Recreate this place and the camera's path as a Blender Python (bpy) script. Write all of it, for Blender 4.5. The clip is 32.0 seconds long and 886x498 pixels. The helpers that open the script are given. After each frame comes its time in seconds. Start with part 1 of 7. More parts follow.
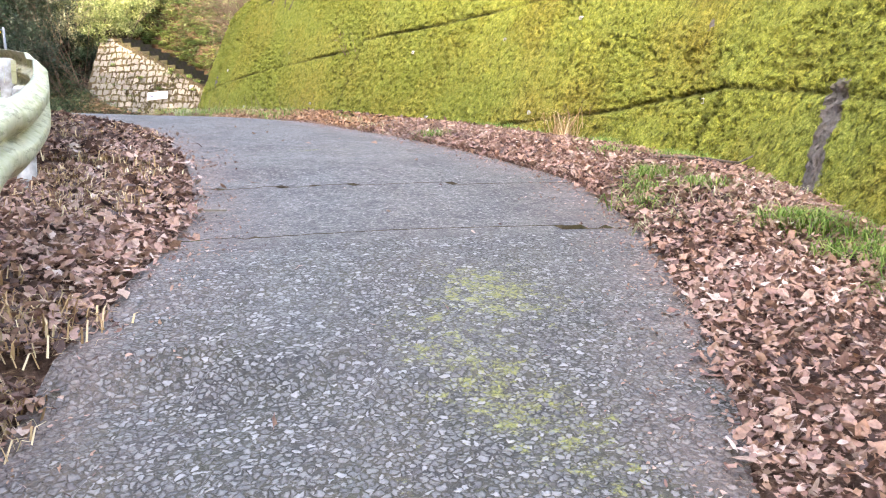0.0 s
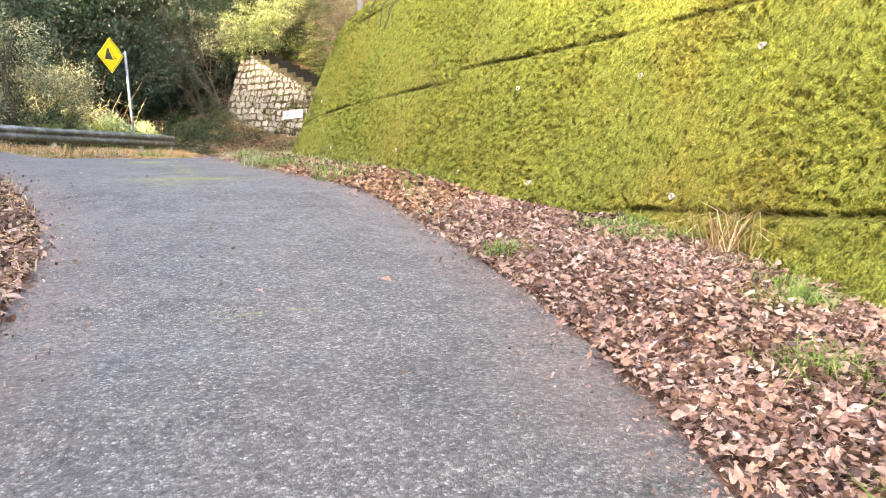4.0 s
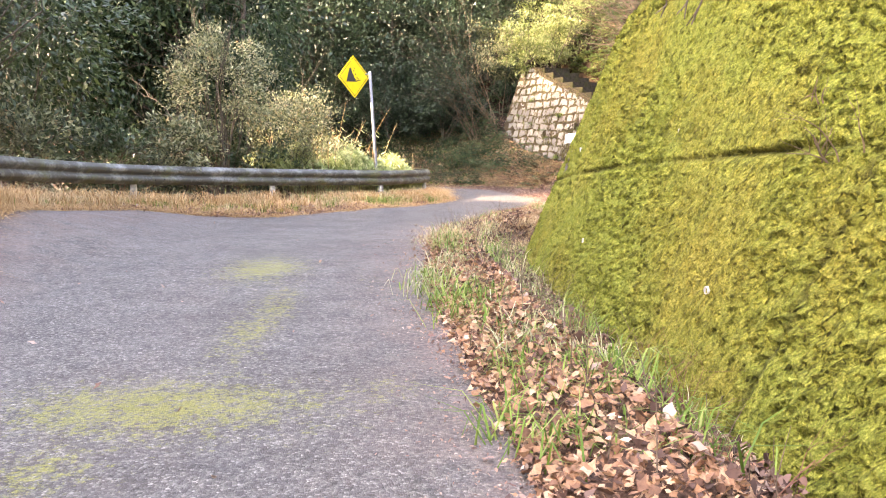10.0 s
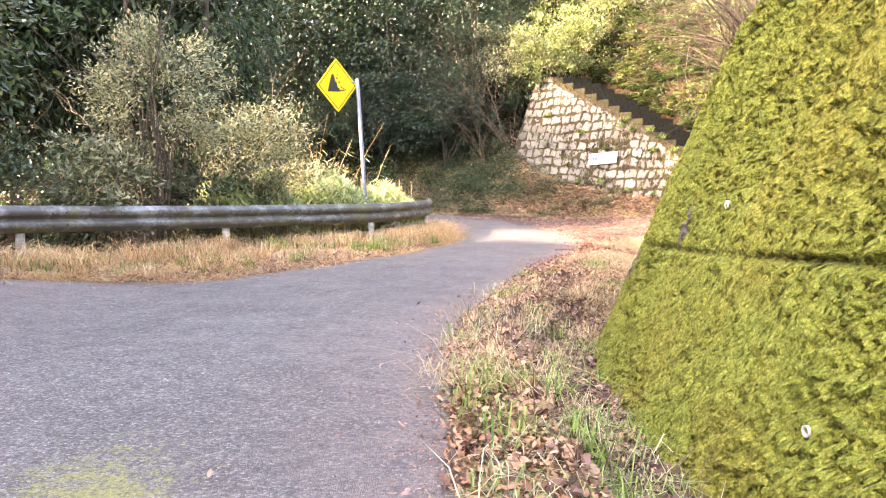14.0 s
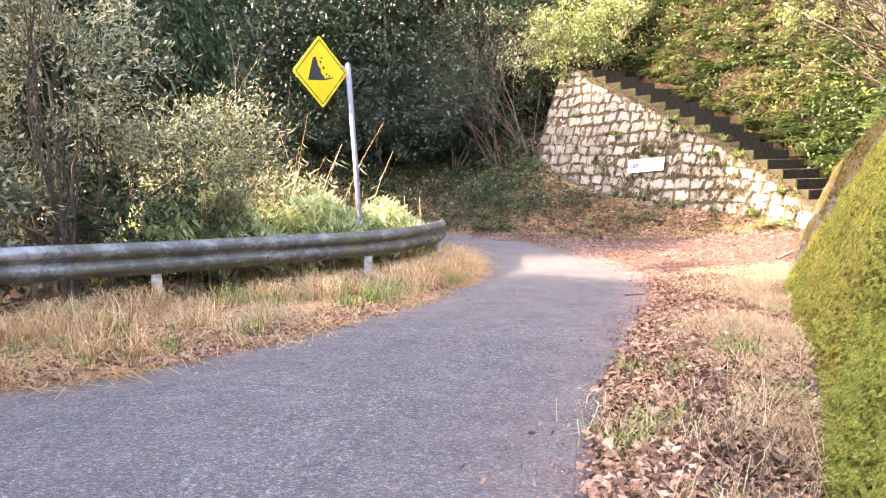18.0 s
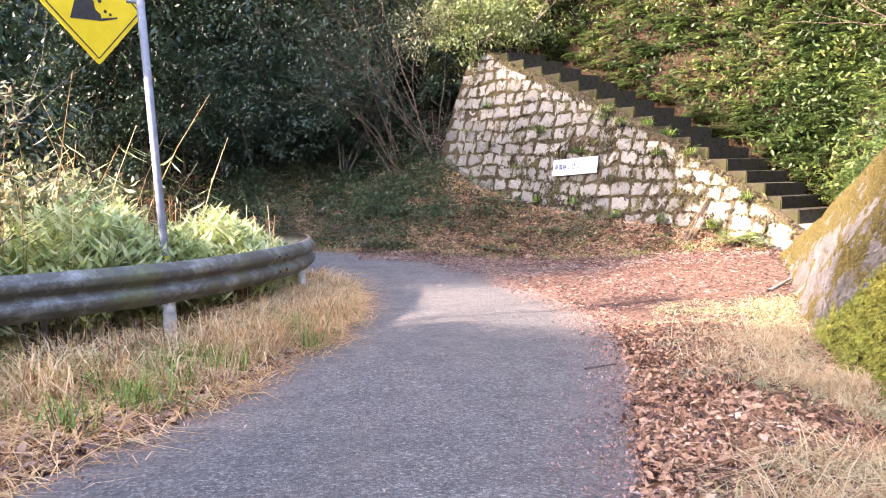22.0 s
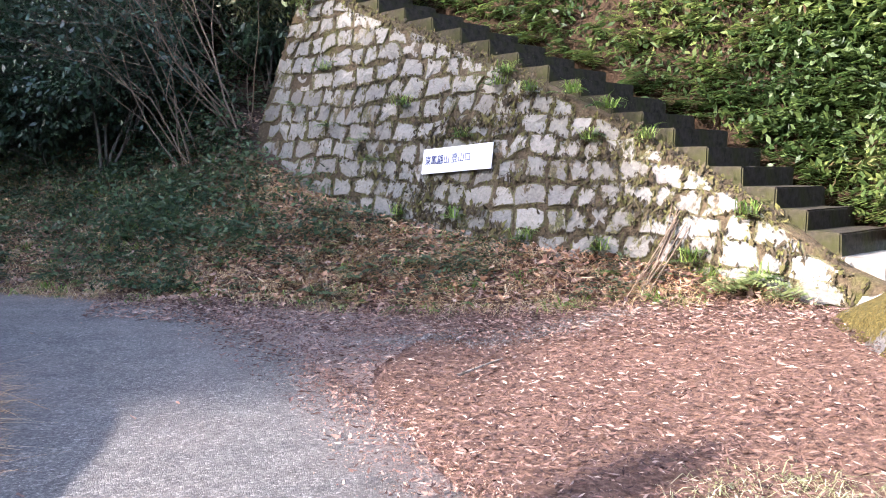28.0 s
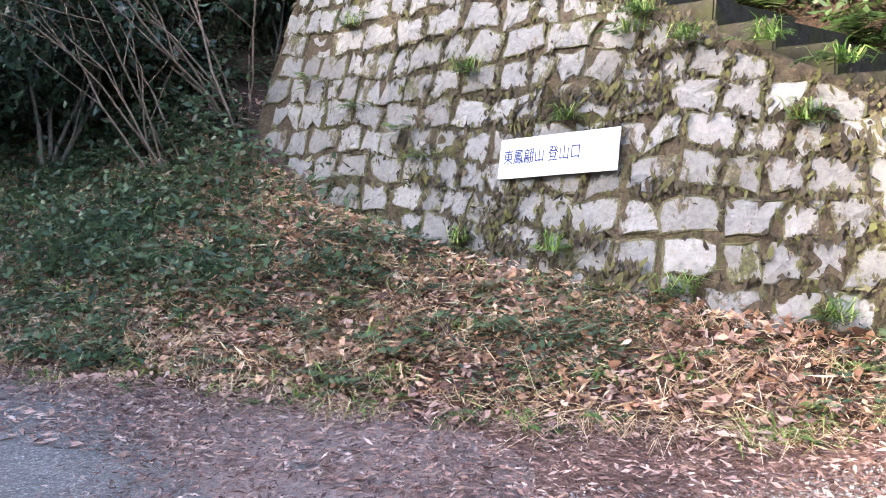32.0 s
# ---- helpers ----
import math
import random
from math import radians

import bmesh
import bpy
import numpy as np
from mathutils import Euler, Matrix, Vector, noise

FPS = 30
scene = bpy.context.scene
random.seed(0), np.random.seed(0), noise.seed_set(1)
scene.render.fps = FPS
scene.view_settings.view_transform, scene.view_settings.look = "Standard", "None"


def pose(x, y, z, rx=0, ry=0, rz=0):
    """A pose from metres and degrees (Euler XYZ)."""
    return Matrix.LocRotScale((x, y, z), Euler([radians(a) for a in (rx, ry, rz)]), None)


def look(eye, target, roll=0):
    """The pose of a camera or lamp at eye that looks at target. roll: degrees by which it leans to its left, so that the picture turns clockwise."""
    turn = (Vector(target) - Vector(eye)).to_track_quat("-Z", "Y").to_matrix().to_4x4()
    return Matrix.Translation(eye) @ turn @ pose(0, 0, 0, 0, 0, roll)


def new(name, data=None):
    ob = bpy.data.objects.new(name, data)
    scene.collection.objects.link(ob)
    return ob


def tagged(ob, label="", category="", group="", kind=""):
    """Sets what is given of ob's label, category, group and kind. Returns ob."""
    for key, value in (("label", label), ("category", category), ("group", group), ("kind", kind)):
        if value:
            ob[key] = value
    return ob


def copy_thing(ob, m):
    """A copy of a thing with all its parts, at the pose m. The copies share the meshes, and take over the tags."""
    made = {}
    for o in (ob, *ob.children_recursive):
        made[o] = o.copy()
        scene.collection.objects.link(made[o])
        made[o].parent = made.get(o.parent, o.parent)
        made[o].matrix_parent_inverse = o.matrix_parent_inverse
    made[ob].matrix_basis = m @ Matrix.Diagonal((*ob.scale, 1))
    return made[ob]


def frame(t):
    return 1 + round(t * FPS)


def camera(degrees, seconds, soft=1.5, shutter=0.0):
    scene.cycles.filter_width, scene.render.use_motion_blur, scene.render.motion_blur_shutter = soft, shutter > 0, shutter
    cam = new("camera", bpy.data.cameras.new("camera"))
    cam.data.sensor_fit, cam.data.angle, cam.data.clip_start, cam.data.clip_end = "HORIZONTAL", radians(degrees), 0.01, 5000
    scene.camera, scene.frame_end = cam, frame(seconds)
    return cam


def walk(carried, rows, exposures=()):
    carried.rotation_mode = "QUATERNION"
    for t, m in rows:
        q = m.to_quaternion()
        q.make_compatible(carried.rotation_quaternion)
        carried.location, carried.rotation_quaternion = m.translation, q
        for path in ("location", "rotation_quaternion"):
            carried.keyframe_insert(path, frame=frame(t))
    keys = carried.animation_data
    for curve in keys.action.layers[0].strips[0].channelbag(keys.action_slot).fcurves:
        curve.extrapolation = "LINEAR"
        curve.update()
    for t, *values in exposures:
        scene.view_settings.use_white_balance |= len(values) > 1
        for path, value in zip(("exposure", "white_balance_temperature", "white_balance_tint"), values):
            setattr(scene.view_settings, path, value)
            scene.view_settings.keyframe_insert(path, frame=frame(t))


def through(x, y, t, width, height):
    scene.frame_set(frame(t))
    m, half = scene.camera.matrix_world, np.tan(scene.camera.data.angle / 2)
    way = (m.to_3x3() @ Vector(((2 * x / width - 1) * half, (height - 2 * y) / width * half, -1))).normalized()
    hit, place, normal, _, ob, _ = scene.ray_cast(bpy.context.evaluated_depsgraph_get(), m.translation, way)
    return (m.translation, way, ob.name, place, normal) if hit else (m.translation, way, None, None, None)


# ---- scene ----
cam = camera(57.0, 32.0, 1.05)
PATH = [
    (0, (-0.002, 0.558, 0.210), (1.065, 2.223, -0.089), 1.0),
    (0.5, (0.223, 0.823, 0.270), (1.290, 2.487, -0.036), 0.9),
    (1, (0.543, 1.136, 0.363), (1.610, 2.800, 0.056), 0.9),
    (1.5, (0.894, 1.414, 0.459), (1.967, 3.075, 0.157), 0.8),
    (2, (1.293, 1.714, 0.556), (2.375, 3.369, 0.256), 0.9),
    (2.5, (1.610, 2.051, 0.629), (2.688, 3.709, 0.332), 1.1),
    (3, (1.943, 2.401, 0.726), (2.999, 4.074, 0.432), 1.2),
    (3.5, (2.122, 2.837, 0.806), (3.081, 4.567, 0.515), 1.2),
    (4, (2.316, 3.194, 0.890), (3.030, 5.038, 0.590), 0.5),
    (4.5, (2.475, 3.566, 0.974), (2.874, 5.501, 0.664), -0.5),
    (6.5, (3.508, 5.378, 1.239), (3.502, 7.353, 0.924), -0.2),
    (7, (3.708, 5.852, 1.285), (3.702, 7.827, 0.974), -0.1),
    (7.5, (3.877, 6.423, 1.320), (3.873, 8.399, 1.011), 0.0),
    (8, (4.006, 6.962, 1.363), (4.006, 8.939, 1.060), 0.0),
    (8.5, (4.101, 7.506, 1.415), (4.103, 9.484, 1.119), -0.0),
    (9, (4.141, 8.002, 1.438), (4.141, 9.980, 1.145), 0.0),
    (9.5, (4.164, 8.555, 1.465), (4.165, 10.533, 1.173), 0.0),
    (10, (4.161, 9.086, 1.504), (4.167, 11.066, 1.218), -0.0),
    (10.5, (4.179, 9.597, 1.530), (4.190, 11.577, 1.247), -0.1),
    (11, (4.186, 10.141, 1.552), (4.199, 12.122, 1.272), -0.2),
    (11.5, (4.248, 10.733, 1.579), (4.263, 12.714, 1.304), -0.1),
    (12, (4.195, 11.276, 1.622), (4.211, 13.258, 1.356), -0.1),
    (12.5, (4.160, 11.784, 1.616), (4.180, 13.766, 1.353), -0.1),
    (13, (4.090, 12.314, 1.642), (4.106, 14.298, 1.389), -0.1),
    (13.5, (4.059, 12.809, 1.635), (4.073, 14.793, 1.381), -0.2),
    (14, (3.987, 13.333, 1.649), (4.000, 15.317, 1.399), -0.1),
    (14.5, (3.920, 13.800, 1.651), (3.932, 15.784, 1.404), -0.1),
    (16.5, (3.700, 15.842, 1.669), (3.700, 17.828, 1.433), -0.5),
    (17, (3.707, 16.344, 1.668), (3.711, 18.330, 1.431), -0.5),
    (17.5, (3.648, 16.909, 1.670), (3.657, 18.895, 1.436), -0.5),
    (18, (3.674, 17.420, 1.646), (3.692, 19.406, 1.411), -0.6),
    (18.5, (3.690, 17.945, 1.651), (3.722, 19.931, 1.421), -0.6),
    (19, (3.741, 18.448, 1.628), (3.812, 20.433, 1.398), -0.5),
    (19.5, (3.779, 18.981, 1.600), (3.887, 20.965, 1.374), -0.4),
    (20, (3.839, 19.514, 1.555), (3.986, 21.497, 1.333), -0.3),
    (20.5, (3.885, 20.058, 1.534), (4.052, 22.039, 1.310), -0.3),
    (21, (3.976, 20.539, 1.496), (4.163, 22.518, 1.272), -0.3),
    (21.5, (4.108, 21.100, 1.462), (4.315, 23.077, 1.241), -0.3),
    (22, (4.232, 21.594, 1.433), (4.476, 23.567, 1.215), -0.3),
    (22.5, (4.374, 22.122, 1.419), (4.658, 24.089, 1.202), -0.2),
    (23, (4.503, 22.634, 1.400), (4.841, 24.594, 1.187), -0.0),
    (23.5, (4.712, 23.193, 1.387), (5.095, 25.144, 1.175), -0.0),
    (24, (4.835, 23.686, 1.379), (5.237, 25.634, 1.172), 0.1),
    (24.5, (5.027, 24.205, 1.370), (5.449, 26.149, 1.159), 0.1),
    (25, (5.156, 24.734, 1.362), (5.595, 26.674, 1.154), 0.1),
    (25.5, (5.329, 25.246, 1.326), (5.791, 27.181, 1.120), 0.2),
    (26, (5.458, 25.760, 1.294), (5.932, 27.693, 1.090), 0.3),
    (26.5, (5.647, 26.242, 1.271), (6.134, 28.171, 1.066), 0.3),
    (28.5, (5.909, 28.115, 1.206), (6.465, 30.025, 0.999), 0.4),
    (29, (6.016, 28.643, 1.197), (6.568, 30.554, 0.990), 0.5),
    (29.5, (6.116, 29.148, 1.176), (6.646, 31.065, 0.967), 0.5),
    (30, (6.223, 29.646, 1.179), (6.722, 31.571, 0.968), 0.6),
    (30.5, (6.290, 30.089, 1.190), (6.762, 32.021, 0.981), 0.5),
    (31, (6.367, 30.578, 1.225), (6.820, 32.515, 1.025), 0.6),
    (31.5, (6.428, 31.045, 1.234), (6.866, 32.988, 1.045), 0.6),
    (32, (6.584, 31.488, 1.197), (7.027, 33.427, 0.991), 0.5),
]

EXPOSURES = [(0.0, 4.42, 8200, 19), (3.5, 4.40, 8800, 18), (7.0, 4.58, 9000, 22), (9.0, 4.57, 9150, 25), (14.0, 4.7, 8700, 28), (18.0, 4.45, 7900, 29), (20.0, 4.25, 7550, 28), (23.0, 3.88, 6850, 27), (26.5, 3.53, 6250, 23), (29.0, 3.66, 6100, 19), (32.0, 4.08, 6250, 19)]
walk(cam, [(t, look(eye, target, roll)) for t, eye, target, roll in PATH], EXPOSURES)

# ---- light ----
SUN_FROM = Vector((-0.965, -0.26, 0.0)).normalized()
SUN_ELEV = radians(28)
world = bpy.data.worlds.new("winter_sky")
scene.world = world
world.use_nodes = True
wn, wl = world.node_tree.nodes, world.node_tree.links
sky = wn.new("ShaderNodeTexSky")
sky.sky_type, sky.sun_disc = "NISHITA", False
sky.sun_elevation = SUN_ELEV
sky.sun_rotation = math.atan2(SUN_FROM.x, SUN_FROM.y)
sky.air_density, sky.dust_density, sky.ozone_density = 1.0, 2.0, 1.0
wn["Background"].inputs["Strength"].default_value = 0.15
wl.new(sky.outputs["Color"], wn["Background"].inputs["Color"])
sun = new("sun", bpy.data.lights.new("sun", "SUN"))
sun.data.energy, sun.data.angle, sun.data.color = 2.1, radians(1.5), (1.0, 0.93, 0.82)
to_sun = SUN_FROM * math.cos(SUN_ELEV) + Vector((0, 0, math.sin(SUN_ELEV)))
sun.matrix_world = look(to_sun * 60, (0, 0, 0))

# ---- small tools ----
rng = np.random.default_rng(7)


def hash2(ix, iy, seed):
    h = (ix.astype(np.int64) * 374761393 + iy.astype(np.int64) * 668265263 + seed * 1442695041) & 0xFFFFFFFF
    h = ((h ^ (h >> 13)) * 1274126177) & 0xFFFFFFFF
    return ((h ^ (h >> 16)) & 0xFFFF) / 65535.0


def vnoise(x, y, seed=0):
    """Smooth value noise of 0 to 1 on arrays."""
    x, y = np.asarray(x, float), np.asarray(y, float)
    ix, iy = np.floor(x), np.floor(y)
    fx, fy = x - ix, y - iy
    fx, fy = fx * fx * (3 - 2 * fx), fy * fy * (3 - 2 * fy)
    a, b = hash2(ix, iy, seed), hash2(ix + 1, iy, seed)
    c, d = hash2(ix, iy + 1, seed), hash2(ix + 1, iy + 1, seed)
    return (a * (1 - fx) + b * fx) * (1 - fy) + (c * (1 - fx) + d * fx) * fy


def fnoise(x, y, octaves=4, seed=0):
    total, amp, norm = 0.0, 1.0, 0.0
    for k in range(octaves):
        total = total + amp * vnoise(np.asarray(x) * 2**k, np.asarray(y) * 2**k, seed + k)
        norm += amp
        amp *= 0.5
    return total / norm


def smooth(a):
    a = np.clip(a, 0, 1)
    return a * a * (3 - 2 * a)


def mesh_obj(name, verts, faces, mat, parent=None, label="", smooth_shade=True):
    """One mesh object from arrays of corners and faces."""
    me = bpy.data.meshes.new(name)
    verts = np.asarray(verts, float)
    if isinstance(faces, np.ndarray):
        k = faces.shape[1]
        me.vertices.add(len(verts))
        me.vertices.foreach_set("co", verts.ravel())
        me.loops.add(faces.size)
        me.loops.foreach_set("vertex_index", faces.ravel().astype(np.int32))
        me.polygons.add(len(faces))
        me.polygons.foreach_set("loop_start", np.arange(0, faces.size, k, dtype=np.int32))
        me.update(calc_edges=True)
        me.validate()
    else:
        me.from_pydata([tuple(v) for v in verts], [], faces)
    if smooth_shade:
        me.polygons.foreach_set("use_smooth", np.ones(len(me.polygons), dtype=bool))
    me.materials.append(mat)
    ob = new(name, me)
    if parent is not None:
        ob.parent = parent
    if label:
        ob["label"] = label
    return ob


def part(name, bm, material, parent=None, label=""):
    me = bpy.data.meshes.new(name)
    bm.to_mesh(me)
    bm.free()
    me.materials.append(material)
    ob = new(name, me)
    if parent is not None:
        ob.parent = parent
    if label:
        ob["label"] = label
    return ob


def grid_faces(nu, nv):
    """Quads of a grid whose corner (i, j) is number i * nv + j."""
    i, j = np.meshgrid(np.arange(nu - 1), np.arange(nv - 1), indexing="ij")
    a = (i * nv + j).ravel()
    return np.stack([a, a + nv, a + nv + 1, a + 1], 1)


def resample(points, n=None, step=None):
    p = np.array(points, float)
    s = np.r_[0, np.cumsum(np.linalg.norm(np.diff(p, axis=0), axis=1))]
    n = n or max(2, int(s[-1] / step) + 1)
    q = np.linspace(0, s[-1], n)
    return np.stack([np.interp(q, s, p[:, k]) for k in range(p.shape[1])], 1)


def rounded(points, times=2):
    """A polyline with its corners cut."""
    p = np.array(points, float)
    for _ in range(times):
        a, b = 0.75 * p[:-1] + 0.25 * p[1:], 0.25 * p[:-1] + 0.75 * p[1:]
        p = np.concatenate([p[:1], np.stack([a, b], 1).reshape(-1, p.shape[1]), p[-1:]])
    return p


def near_line(line, x, y):
    """For points: distance to a polyline, the signed side (positive to its left), and the index and fraction of the nearest place."""
    line = np.asarray(line, float)
    shape = np.shape(x)
    q = np.stack([np.ravel(x), np.ravel(y)], 1)
    best = np.full(len(q), 1e9)
    side = np.zeros(len(q))
    where = np.zeros(len(q))
    for k in range(len(line) - 1):
        a, d = line[k, :2], line[k + 1, :2] - line[k, :2]
        f = np.clip(((q - a) @ d) / (d @ d), 0, 1)
        off = q - a - f[:, None] * d
        dist = np.hypot(off[:, 0], off[:, 1])
        won = dist < best
        best[won], where[won] = dist[won], (k + f)[won]
        side[won] = (d[0] * off[:, 1] - d[1] * off[:, 0])[won]
    return best.reshape(shape), (np.sign(side) * best).reshape(shape), where.reshape(shape)


def bm_box(bm, x0, y0, z0, x1, y1, z1, bevel=0.0):
    made = bmesh.ops.create_cube(bm, size=1.0)["verts"]
    for v in made:
        v.co = Vector(((x0 + x1) / 2 + v.co.x * (x1 - x0), (y0 + y1) / 2 + v.co.y * (y1 - y0), (z0 + z1) / 2 + v.co.z * (z1 - z0)))
    if bevel:
        edges = list({e for v in made for e in v.link_edges})
        bmesh.ops.bevel(bm, geom=edges, offset=bevel, segments=2, affect="EDGES")
    return bm


def tube_arrays(path, radii, sides=8):
    """Corners and quads of a tapered tube along a path."""
    p = np.array(path, float)
    t = np.gradient(p, axis=0)
    t /= np.linalg.norm(t, axis=1)[:, None] + 1e-9
    ref = np.array([0.0, 0.0, 1.0]) if abs(t[0, 2]) < 0.9 else np.array([1.0, 0.0, 0.0])
    a = np.cross(t, ref)
    a /= np.linalg.norm(a, axis=1)[:, None] + 1e-9
    b = np.cross(t, a)
    ang = np.linspace(0, 2 * np.pi, sides, endpoint=False)
    ring = np.cos(ang)[None, :, None] * a[:, None] + np.sin(ang)[None, :, None] * b[:, None]
    v = (p[:, None] + ring * np.asarray(radii, float)[:, None, None]).reshape(-1, 3)
    i, j = np.meshgrid(np.arange(len(p) - 1), np.arange(sides), indexing="ij")
    k = (j + 1) % sides
    f = np.stack([i * sides + j, i * sides + k, (i + 1) * sides + k, (i + 1) * sides + j], -1).reshape(-1, 4)
    return v, f


class Bag:
    """Collects quads of many small pieces into one mesh."""

    def __init__(self):
        self.v, self.f, self.n = [], [], 0

    def add(self, v, f):
        self.v.append(v)
        self.f.append(np.asarray(f) + self.n)
        self.n += len(v)

    def arrays(self):
        return np.concatenate(self.v), np.concatenate(self.f)


def cards(centres, along, across, bend=0.25):
    """Leaf blades of four corners round a middle line: pointed quads, folded a little. All arrays of n x 3."""
    n = len(centres)
    up = np.cross(along, across)
    up /= np.linalg.norm(up, axis=1)[:, None] + 1e-9
    w = np.linalg.norm(across, axis=1)[:, None]
    a = centres - along * 0.5
    b = centres + across * 0.5 + up * w * bend
    c = centres + along * 0.5
    d = centres - across * 0.5 + up * w * bend
    v = np.stack([a, b, c, d], 1).reshape(-1, 3)
    return v, np.arange(4 * n).reshape(n, 4)


def unit(v):
    return v / (np.linalg.norm(v, axis=-1, keepdims=True) + 1e-9)


def rand_dirs(n):
    return unit(rng.normal(size=(n, 3)))


# ---- materials ----
class Nodes:
    def __init__(self, name):
        self.mat = bpy.data.materials.new(name)
        self.mat.use_nodes = True
        self.n, self.l = self.mat.node_tree.nodes, self.mat.node_tree.links
        self.bsdf = self.n["Principled BSDF"]
        self.bsdf.inputs["Specular IOR Level"].default_value = 0.35

    def node(self, kind, **values):
        nd = self.n.new(kind)
        for key, value in values.items():
            nd.inputs[key.replace("_", " ")].default_value = value
        return nd

    def coords(self, what="Object"):
        return self.n.new("ShaderNodeTexCoord").outputs[what]

    def noise(self, scale, detail=4.0, rough=0.6, stretch=None, vec=None, what="Object"):
        vec = vec or self.coords(what)
        if stretch:
            m = self.n.new("ShaderNodeMapping")
            m.inputs["Scale"].default_value = stretch
            self.l.new(vec, m.inputs["Vector"])
            vec = m.outputs["Vector"]
        nd = self.node("ShaderNodeTexNoise", Scale=scale, Detail=detail, Roughness=rough)
        self.l.new(vec, nd.inputs["Vector"])
        return nd.outputs["Fac"]

    def voronoi(self, scale, feature="F1", out="Distance", what="Object"):
        nd = self.node("ShaderNodeTexVoronoi", Scale=scale)
        nd.feature = feature
        self.l.new(self.coords(what), nd.inputs["Vector"])
        return nd.outputs[out]

    def ramp(self, fac, stops, smooth_mode=False):
        nd = self.n.new("ShaderNodeValToRGB")
        el = nd.color_ramp.elements
        while len(el) < len(stops):
            el.new(0.5)
        for e, (pos, col) in zip(el, stops):
            e.position = pos
            e.color = (*col, 1) if not isinstance(col, float) else (col, col, col, 1)
        if smooth_mode:
            nd.color_ramp.interpolation = "EASE"
        self.l.new(fac, nd.inputs["Fac"])
        return nd.outputs["Color"]

    def mix(self, fac, a, b, mode="MIX"):
        nd = self.n.new("ShaderNodeMix")
        nd.data_type, nd.blend_type = "RGBA", mode
        for key, value in ((0, fac), (6, a), (7, b)):
            if isinstance(value, (int, float)):
                nd.inputs[key].default_value = value
            elif isinstance(value, tuple):
                nd.inputs[key].default_value = (*value, 1)
            else:
                self.l.new(value, nd.inputs[key])
        return nd.outputs[2]

    def math(self, op, a, b=0.0):
        nd = self.n.new("ShaderNodeMath")
        nd.operation = op
        for key, value in ((0, a), (1, b)):
            if isinstance(value, (int, float)):
                nd.inputs[key].default_value = value
            else:
                self.l.new(value, nd.inputs[key])
        return nd.outputs[0]

    def attr(self, name):
        nd = self.n.new("ShaderNodeAttribute")
        nd.attribute_name = name
        return nd.outputs["Fac"]

    def island(self):
        return self.n.new("ShaderNodeNewGeometry").outputs["Random Per Island"]

    def obj_random(self):
        return self.n.new("ShaderNodeObjectInfo").outputs["Random"]

    def bump(self, height, strength, distance=0.02, before=None):
        nd = self.node("ShaderNodeBump", Strength=strength, Distance=distance)
        self.l.new(height, nd.inputs["Height"])
        if before is not None:
            self.l.new(before, nd.inputs["Normal"])
        return nd.outputs["Normal"]

    def done(self, color=None, rough=0.8, normal=None, metal=0.0, spec=None, through=0.0):
        for key, value in (("Base Color", color), ("Roughness", rough), ("Normal", normal), ("Metallic", metal)):
            if value is None:
                continue
            if isinstance(value, tuple):
                self.bsdf.inputs[key].default_value = (*value, 1)
            elif isinstance(value, (int, float)):
                self.bsdf.inputs[key].default_value = value
            else:
                self.l.new(value, self.bsdf.inputs[key])
        if spec is not None:
            self.bsdf.inputs["Specular IOR Level"].default_value = spec
        if through:
            tr = self.n.new("ShaderNodeBsdfTranslucent")
            mixer = self.n.new("ShaderNodeMixShader")
            mixer.inputs[0].default_value = through
            if isinstance(color, tuple):
                tr.inputs["Color"].default_value = (*color, 1)
            else:
                self.l.new(color, tr.inputs["Color"])
            self.l.new(self.bsdf.outputs[0], mixer.inputs[1])
            self.l.new(tr.outputs[0], mixer.inputs[2])
            self.l.new(mixer.outputs[0], self.n["Material Output"].inputs["Surface"])
        return self.mat


def leaf_material(name, stops, rough=0.45, spec=0.4, through=0.3, clumps=0.0):
    """Leaves that differ one by one and, by the share of clumps, from patch to patch."""
    m = Nodes(name)
    fac = m.island()
    if clumps:
        patch = m.ramp(m.noise(1.1, 3.0, 0.55), [(0.36, 0.0), (0.64, 1.0)])
        fac = m.math("ADD", m.math("MULTIPLY", fac, 1 - clumps), m.math("MULTIPLY", patch, clumps))
    col = m.ramp(fac, stops)
    return m.done(col, rough, spec=spec, through=through)


def dead_leaf_material(name, stops):
    """Dry leaves, each of its own tone, blotched and veined."""
    m = Nodes(name)
    blotch = m.noise(55, 4.0, 0.65)
    fac = m.math("ADD", m.math("MULTIPLY", m.island(), 0.78), m.math("MULTIPLY", m.ramp(m.noise(1.3, 3.0, 0.5), [(0.35, 0.0), (0.65, 1.0)]), 0.22))
    col = m.mix(0.75, m.ramp(fac, stops), m.ramp(blotch, [(0.3, (0.55, 0.52, 0.5)), (0.55, (1.0, 1.0, 1.0)), (0.8, (1.25, 1.22, 1.2))]), "MULTIPLY")
    return m.done(col, 0.7, m.bump(blotch, 0.5, 0.006), spec=0.3, through=0.12)


